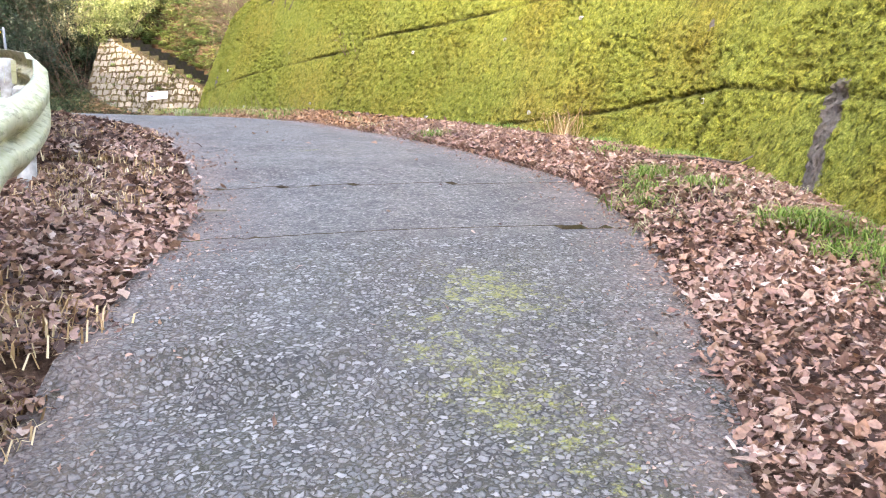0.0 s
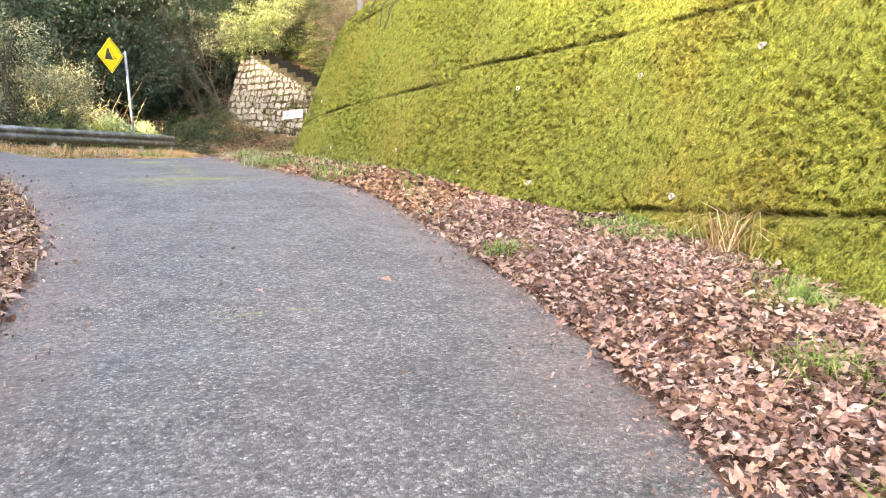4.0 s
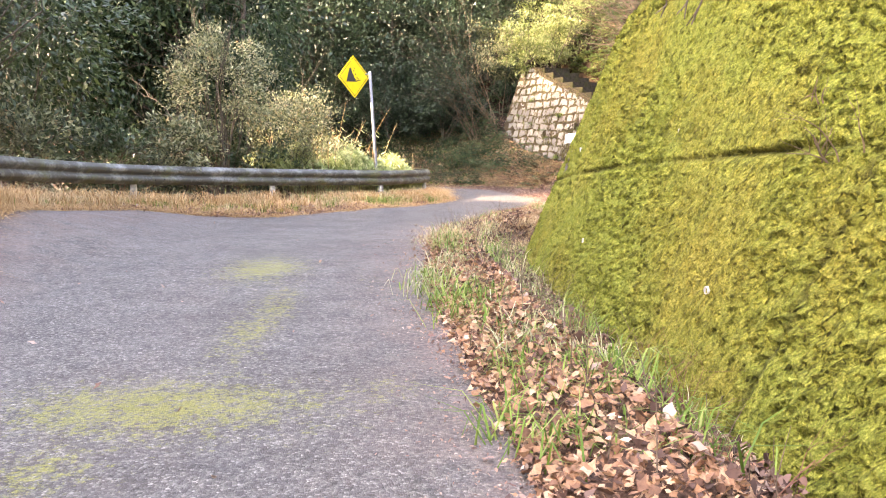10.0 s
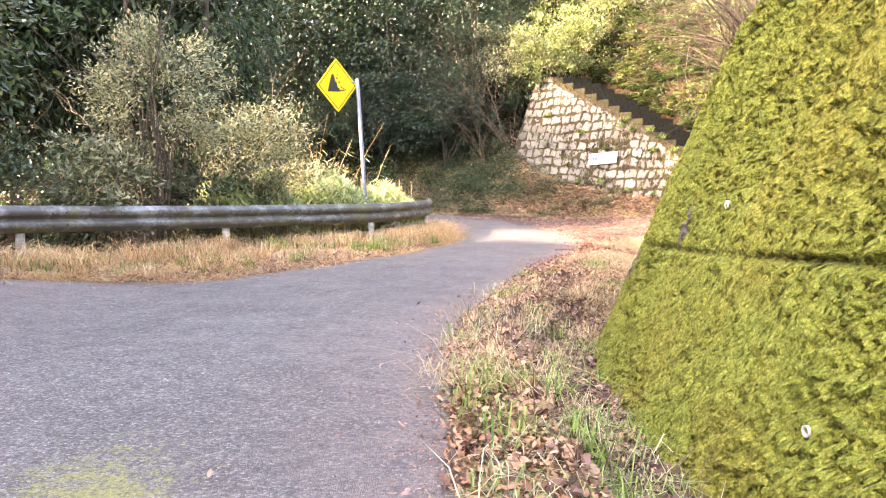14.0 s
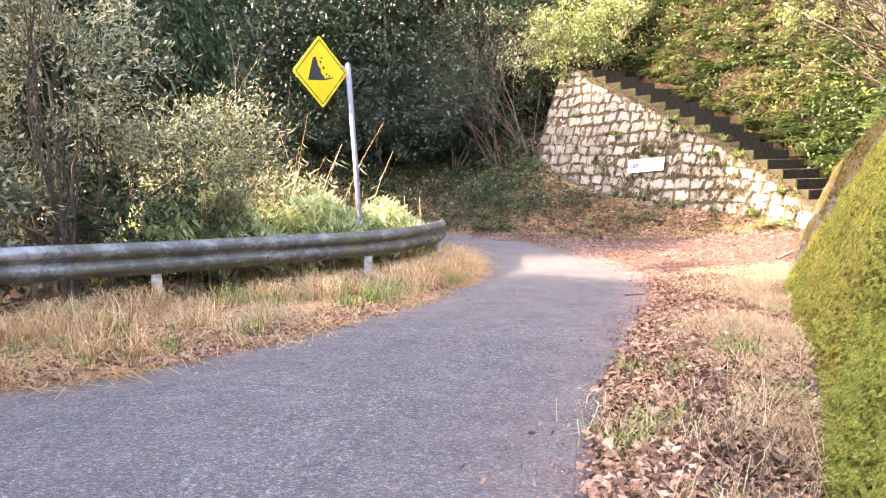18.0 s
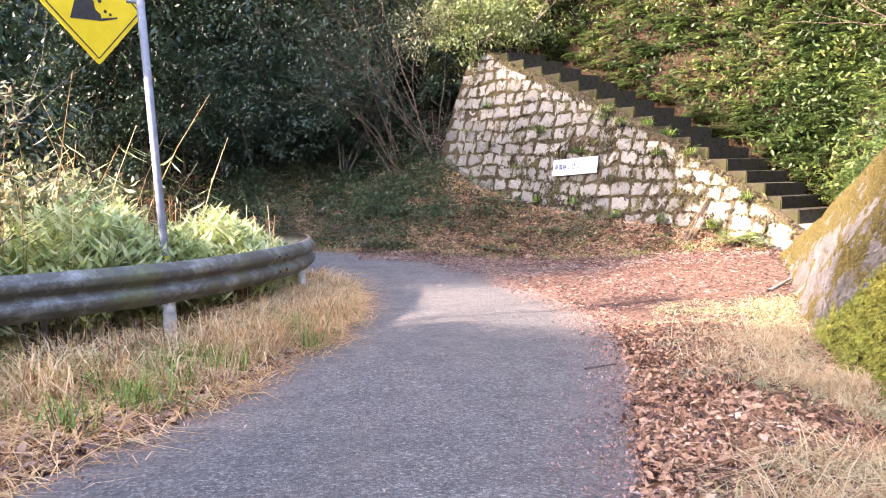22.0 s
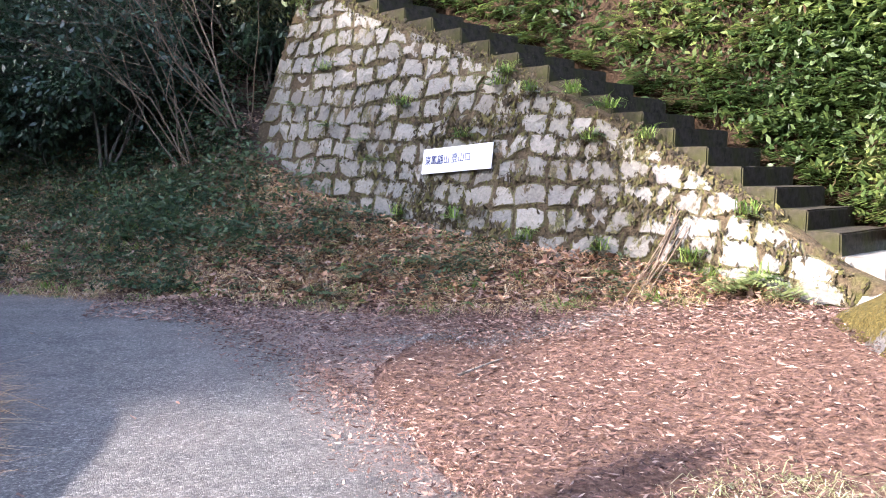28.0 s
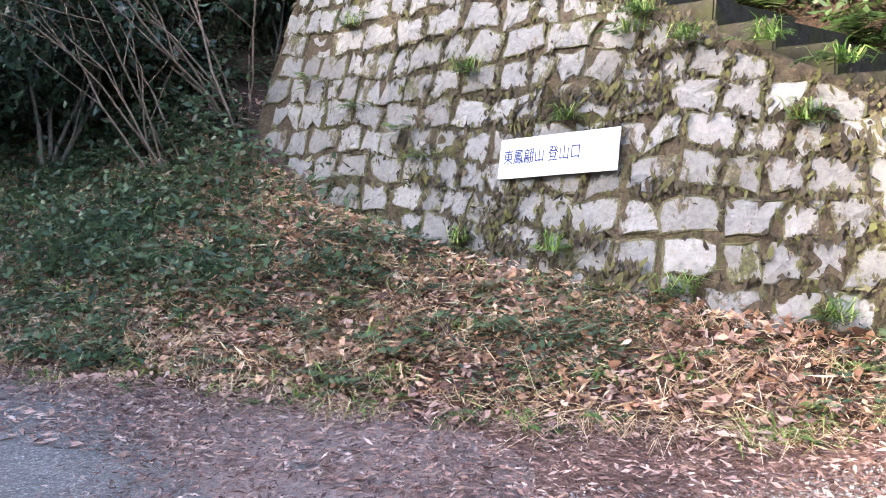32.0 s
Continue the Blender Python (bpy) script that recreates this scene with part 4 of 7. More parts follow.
hh = np.interp(hd, *zip(*SOFT_HILL))[None] * (1 - share) + np.interp(hd, *zip(*STEEP_HILL))[None] * share
hn = unit(hf[:, 3:5])
hill_v = np.stack([hf[:, None, 0] + hn[:, None, 0] * hd, hf[:, None, 1] + hn[:, None, 1] * hd, hf[:, None, 2] + hh], -1)
hill_v[..., 2] += 0.25 * (fnoise(hill_v[..., 0] * 1.3, hill_v[..., 1] * 1.3, 3, 17) - 0.5) * smooth(hd / 0.6)
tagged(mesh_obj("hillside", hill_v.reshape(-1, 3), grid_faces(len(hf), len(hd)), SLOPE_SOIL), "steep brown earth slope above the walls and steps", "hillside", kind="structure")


def hill_point(i, d):
    """A place on the hillside: i along its foot (0 to 1), d metres up from the foot."""
    a = i * (len(hf) - 1)
    k, fr_ = int(min(a, len(hf) - 2)), a - int(min(a, len(hf) - 2))
    row = hill_v[k] * (1 - fr_) + hill_v[k + 1] * fr_
    return np.array([np.interp(d, hd, row[:, c]) for c in range(3)])


# ---- stone wall with steps ----
TOP_U = np.arange(-28.0, -20.7, 0.4)
STONE_TOP = (np.r_[-29.35, -28.6, TOP_U, -20.2], np.r_[3.75, 3.9, stair_z(TOP_U) - 0.04, 0.08])
us = np.linspace(-29.55, -20.2, 130)
zt, zb = np.interp(us, *STONE_TOP), np.interp(us, *STONE_FOOT) - 0.5
fv = np.linspace(0, 1, 40)
sz = zb[:, None] + (zt - zb)[:, None] * fv
su = us[:, None] + 0.16 * (sz - 1.7) * smooth((-28.6 - us) / 1.0)[:, None]
body = stone_wall_at(su, sz, 0.012 + 0.035 * (fnoise(su * 5, sz * 5, 3, 51) - 0.5))
back_top = stone_wall_at(us, zt + 0.03, -0.5)[:, None]
back_foot = back_top.copy()
back_foot[..., 2] = zb[:, None] - 0.3
body = np.concatenate([body, back_top, back_foot], 1)
stone_wall = tagged(mesh_obj("wall_north", body.reshape(-1, 3), grid_faces(len(us), 42), MORTAR), "sloping wall of pale rough stone blocks with mossy joints", "wall", kind="structure")
# its blocks come last in the file

stairs = tagged(new("stone_steps"), "weathered concrete steps darkened for shade, climbing behind the stone wall", "steps", kind="structure")
f_axis = Vector((STEP_ACROSS[1], -STEP_ACROSS[0], 0))
n_axis = Vector((STEP_ACROSS[0], STEP_ACROSS[1], 0))


def step_block(name, at, x0, x1, wide, deep, label=""):
    """One cast step with a worn nosing, its outer front corner at the given place."""
    bm = bmesh.new()
    bm_box(bm, x0, 0.0, -deep, x1, wide, 0.0, 0.016)
    bmesh.ops.subdivide_edges(bm, edges=[e for e in bm.edges if e.calc_length() > 0.3], cuts=5, use_grid_fill=True)
    for v in bm.verts:
        v.co += Vector((0.014, 0.012, 0.010)) * noise.noise(Vector((v.co.x * 5 + at.x * 7, v.co.y * 5, v.co.z * 5)))
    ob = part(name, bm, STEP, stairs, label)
    ob.matrix_basis = Matrix(((f_axis.x, n_axis.x, 0, at.x), (f_axis.y, n_axis.y, 0, at.y), (0, 0, 1, at.z), (0, 0, 0, 1)))
    return ob


for k in range(STEPS):
    corner = stair_corner(k)
    corner.z += rng.normal() * 0.006
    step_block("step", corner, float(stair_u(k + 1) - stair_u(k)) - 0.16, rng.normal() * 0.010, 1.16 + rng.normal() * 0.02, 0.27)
foot_at = stair_corner(-1) + Vector((0, 0, -0.02))
step_block("landing_slab", foot_at, -0.45, 0.12, 1.05, 0.4, "pale weathered concrete slab at the foot of the steps").data.materials[0] = CONC

# ---- guard rails ----
W_PROFILE = [(0.0, 0.175), (0.02, 0.175), (0.032, 0.165), (0.075, 0.12), (0.085, 0.105), (0.085, 0.06), (0.075, 0.045), (0.03, 0.012), (0.024, 0.0), (0.03, -0.012), (0.075, -0.045), (0.085, -0.06), (0.085, -0.105), (0.075, -0.12), (0.032, -0.165), (0.02, -0.175), (0.0, -0.175)]


def guard_rail(points, post_places, label, out_sign, RAIL):
    thing = tagged(new("guard_rail"), label, "guard rail", "guard rails")
    p = resample(rounded(points, 3), step=0.16)
    t = unit(np.gradient(p, axis=0))
    nrm = np.stack([t[:, 1], -t[:, 0]], 1) * out_sign
    zc = ground_rail(p) + 0.57
    prof = np.array(W_PROFILE)
    prof = np.concatenate([prof, prof[::-1] * [1, 1] - [0.004, 0]])
    v = np.stack([p[:, None, 0] + nrm[:, None, 0] * prof[:, 0], p[:, None, 1] + nrm[:, None, 1] * prof[:, 0], zc[:, None] + prof[:, 1]], -1)
    k = len(prof)
    i, j = np.meshgrid(np.arange(len(p) - 1), np.arange(k), indexing="ij")
    j2 = (j + 1) % k
    f_ = np.stack([i * k + j, i * k + j2, (i + 1) * k + j2, (i + 1) * k + j], -1).reshape(-1, 4)
    beam = mesh_obj("beam", v.reshape(-1, 3), f_, RAIL, thing, "ribbed steel beam with grey-green weathering")
    cum = np.r_[0, np.cumsum(np.linalg.norm(np.diff(p, axis=0), axis=1))]
    for x, y in post_places:
        i = int(np.argmin(np.hypot(p[:, 0] - x, p[:, 1] - y)))
        q = p[i] - nrm[i] * 0.065
        z = float(ground_rail(q[None])[0])
        vv, ff = tube_arrays([(q[0], q[1], z - 0.45), (q[0], q[1], z + 0.66), (q[0], q[1], z + 0.68), (q[0], q[1], z + 0.685)], [0.057, 0.057, 0.045, 0.002], 16)
        post = mesh_obj("post", vv, ff, POST, thing, "grey-white painted tube post")
        bm = bmesh.new()
        bm_box(bm, -0.035, -0.05, -0.1, 0.065, 0.05, 0.1, 0.006)
        br = part("bracket", bm, RAIL, post)
        br.matrix_basis = Matrix(((nrm[i][0], t[i][0], 0, q[0]), (nrm[i][1], t[i][1], 0, q[1]), (0, 0, 1, z + 0.57), (0, 0, 0, 1)))
        for dz in (-0.03, 0.03):
            bm = bmesh.new()
            bmesh.ops.create_uvsphere(bm, u_segments=8, v_segments=5, radius=0.012)
            bo = part("bolt", bm, RAIL, post)
            c = p[i] + nrm[i] * 0.03
            bo.location = (c[0], c[1], z + 0.57 + dz)
    for s in np.arange(1.0, cum[-1], 4.0):
        i = int(np.argmin(np.abs(cum - s)))
        for a, dz in ((-0.1, 0.08), (0.1, 0.08), (-0.1, -0.08), (0.1, -0.08)):
            bm = bmesh.new()
            bmesh.ops.create_uvsphere(bm, u_segments=8, v_segments=5, radius=0.014)
            bo = part("bolt", bm, BLACK, beam)
            c = p[i] + nrm[i] * 0.088 + t[i] * a
            bo.location = (c[0], c[1], zc[i] + dz)
    return thing


def ground_rail(p):
    """The level of the guard rails' foot."""
    z = road_z(p[:, 0], p[:, 1]) - 0.02
    z8 = float(road_z(0.78, 8.2)) - 0.02
    kept = np.interp(p[:, 1], [8.2, 12.9, 15.4, 20.6, 23.7, 26.2, 28.75, 31.0, 34.0], [z8, 0.415, 0.585, 0.42, 0.165, -0.02, -0.175, -0.27, -0.36])
    return np.where(p[:, 1] > 8.2, kept, z)


guard_rail(RAIL_LINE, [(-1.2, 0.5), (-0.28, 2.6), (0.28, 4.4), (0.65, 6.19), (0.76, 8.4), (0.5, 10.6), (-0.06, 12.8), (-0.84, 15.2)], "cream-grey steel guard rail with green algae beside the road", 1, CREAM_RAIL)
guard_rail(RAIL_LINE_2, [(-1.45, 17.8), (-2.14, 20.6), (-1.46, 23.7), (0.69, 26.2), (2.88, 28.75), (3.8, 31.8), (3.0, 34.3), (0.0, 36.2)], "weathered grey steel guard rail curving round the bend", 1, RAIL)

# ---- warning sign ----
sign = tagged(new("road_sign"), "yellow diamond falling-rocks warning sign on a grey pole", "road sign")
SIGN_R, POLE_AT = 0.52, Vector((2.62, 29.55, -0.6))
pole_top = Vector((2.42, 29.6, 2.95))
vv, ff = tube_arrays([POLE_AT, POLE_AT.lerp(pole_top, 0.5), pole_top, pole_top + Vector((0, 0, 0.02))], [0.038, 0.038, 0.038, 0.004], 18)
mesh_obj("pole", vv, ff, POLE_STEEL, sign, "grey painted steel tube pole")
face_to = Vector((0.73, -0.68, 0.0)).normalized()
side = Vector((-face_to.y, face_to.x, 0))
centre = Vector((2.03, 29.55, 2.83))


def sign_plate(name, outline, thick, lift, mat, label=""):
    bm = bmesh.new()
    vs = [bm.verts.new((x, y, 0)) for x, y in outline]
    fc = bm.faces.new(vs)
    ext = bmesh.ops.extrude_face_region(bm, geom=[fc])
    for v in ext["geom"]:
        if isinstance(v, bmesh.types.BMVert):
            v.co.z += thick
    bmesh.ops.recalc_face_normals(bm, faces=bm.faces)
    if name != "plate":
        ob = part(name, bm, mat, plate, label)
        ob.matrix_basis = Matrix.Translation((0, 0, lift))
        return ob
    ob = part(name, bm, mat, sign, label)
    up = Vector((-0.035, 0, 1)).normalized()
    right_ = up.cross(face_to).normalized()
    o = centre + face_to * lift
    ob.matrix_basis = Matrix(((right_.x, up.x, face_to.x, o.x), (right_.y, up.y, face_to.y, o.y), (right_.z, up.z, face_to.z, o.z), (0, 0, 0, 1)))
    return ob


def diamond(r, cut=0.05):
    pts = []
    for a in (90, 180, 270, 0):
        c = Vector((math.cos(radians(a)), math.sin(radians(a)))) * r
        tng = Vector((-math.sin(radians(a)), math.cos(radians(a))))
        pts += [tuple(c * (1 - cut) - tng * cut * r), tuple(c * (1 - cut * 0.25)), tuple(c * (1 - cut) + tng * cut * r)]
    return pts


plate = sign_plate("plate", diamond(SIGN_R), 0.006, 0.0, YELLOW, "faded yellow diamond plate")
for a in range(4):
    r0 = SIGN_R * 0.885
    c0, c1 = Vector((math.cos(radians(90 * a + 90)), math.sin(radians(90 * a + 90)))) * r0, Vector((math.cos(radians(90 * a + 180)), math.sin(radians(90 * a + 180)))) * r0
    e = (c1 - c0).normalized()
    m_ = Vector((-e.y, e.x)) * 0.006
    sign_plate("border_line", [tuple(c0 - m_), tuple(c1 - m_), tuple(c1 + m_), tuple(c0 + m_)], 0.002, 0.0075, BLACK, "thin black border line")
sign_plate("cliff_symbol", [(-0.25, -0.12), (-0.14, 0.2), (-0.09, 0.22), (-0.06, 0.14), (-0.05, 0.08), (-0.01, 0.05), (0.0, -0.02), (0.05, -0.06), (0.06, -0.12)], 0.002, 0.0075, BLACK, "black cliff silhouette")
sign_plate("ground_symbol", [(0.06, -0.12), (0.06, -0.095), (0.22, -0.07), (0.22, -0.085)], 0.002, 0.0075, BLACK)
for x, y, r in ((0.0, 0.14, 0.02), (0.05, 0.06, 0.022), (0.02, 0.2, 0.016), (0.1, -0.03, 0.018), (0.15, -0.055, 0.016)):
    sign_plate("rock_symbol", [(x + r * math.cos(a), y + r * math.sin(a)) for a in np.linspace(0, 2 * math.pi, 7)[:-1]], 0.002, 0.0075, BLACK)
vv, ff = tube_arrays([centre - face_to * 0.03 - side * 0.35, centre - face_to * 0.03 + (pole_top - centre).project(side) + Vector((0, 0, 0))], [0.02, 0.02], 10)
mesh_obj("bracket", vv, ff, POLE_STEEL, sign)
vv, ff = tube_arrays([centre + (pole_top - centre) * 0.7 + Vector((0, 0, -0.02)), pole_top + Vector((0, 0, -0.06))], [0.018, 0.018], 10)
mesh_obj("bracket", vv, ff, POLE_STEEL, sign)
vv, ff = tube_arrays([POLE_AT.lerp(pole_top, 0.30), POLE_AT.lerp(pole_top, 0.32)], [0.0395, 0.0395], 18)
mesh_obj("band", vv, ff, YELLOW, sign, "yellow tape band")

# ---- trailhead board ----
board = tagged(new("sign_board"), "white board with dark blue characters fixed to the stone wall", "sign board")
b_tl, b_tr, b_bl, b_br = (Vector(stone_wall_at(u, z, 0.10)) for u, z in ((-25.98, 1.40), (-24.87, 1.49), (-25.93, 1.08), (-24.87, 1.17)))
b_x, b_y = (b_tr - b_tl + b_br - b_bl) / 2, (b_tl - b_bl + b_tr - b_br) / 2
b_o = (b_tl + b_tr + b_bl + b_br) / 4
ex, ey = b_x.normalized(), b_y.normalized()
ez = ex.cross(ey).normalized()
ey = ez.cross(ex)
BOARD = Matrix(((ex.x, ey.x, ez.x, b_o.x), (ex.y, ey.y, ez.y, b_o.y), (ex.z, ey.z, ez.z, b_o.z), (0, 0, 0, 1)))
bm = bmesh.new()
bm_box(bm, -b_x.length / 2, -b_y.length / 2, -0.018, b_x.length / 2, b_y.length / 2, 0.0, 0.004)
panel = part("panel", bm, WHITE, board, "plain white panel")
panel.matrix_basis = BOARD
curve = bpy.data.curves.new("lettering", "FONT")
curve.body, curve.size, curve.extrude, curve.offset = "東鳳翩山 登山口", 0.135, 0.001, 0.0012
curve.align_x, curve.align_y = "LEFT", "CENTER"
curve.materials.append(BLUE_INK)
text_ob = new("lettering_source", curve)
bpy.context.view_layer.update()
text_mesh = bpy.data.meshes.new_from_object(text_ob.evaluated_get(bpy.context.evaluated_depsgraph_get()))
bpy.data.objects.remove(text_ob)
bpy.data.curves.remove(curve)
letters = new("lettering", text_mesh)
letters.parent = panel
letters["label"] = "dark blue painted characters"
wide = max((v.co.x for v in text_mesh.vertices), default=1.0)
letters.matrix_basis = Matrix.Translation((-b_x.length / 2 + 0.04, 0.0, 0.002)) @ Matrix.Diagonal((0.72 / max(wide, 0.01), 1, 1, 1))
for sx in (-1, 1):
    for sy_ in (-1, 1):
        bm = bmesh.new()
        bmesh.ops.create_uvsphere(bm, u_segments=8, v_segments=5, radius=0.008)
        part("screw", bm, POLE_STEEL, panel).matrix_basis = Matrix.Translation((sx * (b_x.length / 2 - 0.03), sy_ * (b_y.length / 2 - 0.03), 0.001))

# ---- utility pole and fence post ----
POLE_XY = (-2.8, 18.5)
pole = tagged(new("utility_pole"), "grey concrete utility pole with yellow and black bands", "utility pole")
px, py = POLE_XY
pz = float(ground_z(px, py))
vv, ff = tube_arrays([(px, py, pz - 0.5), (px, py, pz + 9.0)], [0.16, 0.12], 20)
mesh_obj("shaft", vv, ff, POLE_CONC, pole)
for k in range(18):
    a0 = k * math.pi / 9
    bag_v = []
    for zz in np.linspace(pz + 1.2, pz + 1.54, 5):
        for a in np.linspace(a0, a0 + math.pi / 9, 5):
            bag_v.append((px + 0.163 * math.cos(a), py + 0.163 * math.sin(a), zz))
    mesh_obj("warning_stripe", bag_v, grid_faces(5, 5), DULL_YELLOW if k % 2 else BLACK, pole, "yellow stripe" if k % 2 else "black stripe")
fp = tagged(new("fence_post"), "grey steel post standing on the wall top", "post")
at, _ = wall_point(20.2, 2.95, -0.35)
vv, ff = tube_arrays([(at.x, at.y, 2.6), (at.x, at.y, 4.4)], [0.05, 0.05], 14)
mesh_obj("shaft", vv, ff, POLE_STEEL, fp)

# ---- plants: builders ----
def crown_arrays(centre, radii, count, size, cluster=0.30, gaps=0.35, droop=0.2, slim=0.42):
    """A crown of many small leaves in uneven clumps. centre and radii of its rough ellipsoid."""
    centre, radii = np.asarray(centre, float), np.asarray(radii, float)
    n_cl = max(12, int(count / 55))
    d = rand_dirs(n_cl)
    far = 0.45 + 0.6 * rng.random(n_cl) ** 0.6
    lump = 0.75 + 0.5 * vnoise(d[:, 0] * 2.5 + centre[0], d[:, 1] * 2.5 + d[:, 2] * 2.0 + centre[1], 61)
    heart = centre + d * radii * (far * lump)[:, None]
    heart = heart[rng.random(n_cl) > gaps * 0.5]
    pick = rng.integers(0, len(heart), count)
    spread = cluster * radii.mean() * (0.6 + 0.8 * rng.random(count))
    at = heart[pick] + rng.normal(size=(count, 3)) * spread[:, None] * [0.5, 0.5, 0.33]
    away = unit(at - centre) + rng.normal(size=(count, 3)) * 0.8
    away[:, 2] -= droop
    length = size * (0.6 + 0.8 * rng.random(count))
    along = unit(away) * length[:, None]
    side_ = unit(np.cross(along, rng.normal(size=(count, 3)) * 0.6 + [0, 0, 1.0])) * (length * slim)[:, None]
    return cards(at, along, side_)


def branch_arrays(start, direction, length, radius, depth, bag, spread=0.55, kids=3, up=0.15, sides=5):
    """A limb that forks into thinner limbs."""
    steps = 5
    p, d = [np.asarray(start, float)], unit(np.asarray(direction, float))
    for _ in range(steps):
        d = unit(d + rng.normal(size=3) * 0.13 + [0, 0, up * 0.2])
        p.append(p[-1] + d * length / steps)
    r = np.linspace(radius, radius * 0.45, steps + 1)
    bag.add(*tube_arrays(p, r, sides))
    if depth > 0:
        for k in range(kids):
            s = rng.integers(2, steps + 1)
            nd = unit(d + rng.normal(size=3) * spread + [0, 0, up])
            branch_arrays(p[s], nd, length * (0.5 + 0.3 * rng.random()), r[s] * 0.65, depth - 1, bag, spread, kids, up, max(3, sides - 1))
    return np.array(p)


def shrub(name, at, height, radii, count, size, mat, label, category="shrub", stems=5, group="", slim=0.42, gaps=0.35, bark=None, lean=(0, 0)):
    """A shrub or low tree: woody stems and a leafy crown, one thing with its parts."""
    z = float(ground_z(at[0], at[1])) if len(at) == 2 else at[2]
    thing = tagged(new(name), label, category, group)
    thing.location = (at[0], at[1], z)
    bag = Bag()
    mid = np.array([lean[0], lean[1], height - radii[2]])
    for _ in range(stems):
        aim = mid + rng.normal(size=3) * np.array(radii) * 0.35 - [0, 0, 0]
        branch_arrays((rng.normal() * 0.06 * radii[0], rng.normal() * 0.06 * radii[0], -0.25), aim, np.linalg.norm(aim), 0.012 + 0.006 * height, 2, bag, 0.5, 3)
    v, f_ = bag.arrays()
    mesh_obj("trunk", v, f_, bark or BARK, thing)
    v, f_ = crown_arrays(mid, radii, count, size, slim=slim, gaps=gaps)
    mesh_obj("crown", v, f_, mat, thing, smooth_shade=False)
    return thing


def bare_shrub(name, at, height, lean, label, n=7, depth=3, radius=0.03, mat=None, spread=0.5, kids=3):
    thing = tagged(new(name), label, "shrub")
    thing.location = at
    bag = Bag()
    for k in range(n):
        d = unit(np.array([lean[0], lean[1], 1.0]) + rng.normal(size=3) * 0.35)
        branch_arrays((rng.normal() * 0.12, rng.normal() * 0.12, -0.1), d, height * (0.6 + 0.5 * rng.random()), radius * (0.6 + 0.6 * rng.random()), depth, bag, spread, kids, 0.05, 5)
    v, f_ = bag.arrays()
    tagged(mesh_obj("branchwork", v, f_, mat or PALE_BARK, thing), kind="stuff")
    return thing


def forest_tree(label, height, trunk_r, crown, count, size, mat, slim, crown_low):
    """A tall tree: straight trunk, limbs and a ragged crown."""
    thing = tagged(new("tree"), label, "tree", "trees of the wood")
    p = [(0.12 * rng.normal() * k / 6, 0.12 * rng.normal() * k / 6, -0.6 + (height + 0.6) * k / 6) for k in range(7)]
    bag = Bag()
    bag.add(*tube_arrays(p, np.linspace(trunk_r, trunk_r * 0.2, 7), 10))
    for k in range(16):
        z = height * (crown_low + (0.97 - crown_low) * rng.random())
        a = rng.random() * 6.283
        branch_arrays((0, 0, z), (math.cos(a), math.sin(a), 0.15), crown * (1.1 - z / height * 0.7), trunk_r * 0.22, 1, bag, 0.5, 3, 0.0, 4)
    v, f_ = bag.arrays()
    mesh_obj("trunk", v, f_, BARK, thing)
    mid = (0, 0, height * (crown_low + 1) / 2)
    v, f_ = crown_arrays(mid, (crown, crown, height * (1 - crown_low) / 2), count, size, 0.34, 0.5, 0.5, slim)
    mesh_obj("crown", v, f_, mat, thing, smooth_shade=False)
    return thing


def ground_at(x, y):
    return float(ground_z(x, y))


# ---- wood on the left and behind ----
kinds = [forest_tree("tall dark cedar with a bare lower trunk", 17.0, 0.20, 2.3, 6500, 0.34, CEDAR, 0.30, 0.28),
         forest_tree("slim dark cedar with ragged needles", 14.0, 0.16, 2.0, 6000, 0.32, CEDAR, 0.30, 0.2),
         forest_tree("dark broadleaf evergreen with a heavy crown", 10.0, 0.17, 3.0, 10000, 0.20, SHADE_GREEN, 0.5, 0.12),
         forest_tree("olive broadleaf tree with a loose crown", 8.0, 0.12, 2.4, 7000, 0.20, OLIVE, 0.45, 0.15)]
placed = []


def plant(kind, x, y, scale, turn, z=None):
    m = pose(x, y, ground_at(x, y) - 0.1 if z is None else z, 0, 0, turn) @ Matrix.Diagonal((scale, scale, scale, 1))
    if kind not in placed:
        placed.append(kind)
        kinds[kind].matrix_basis = m
        return
    ob = copy_thing(kinds[kind], m)
    ob.matrix_basis = m


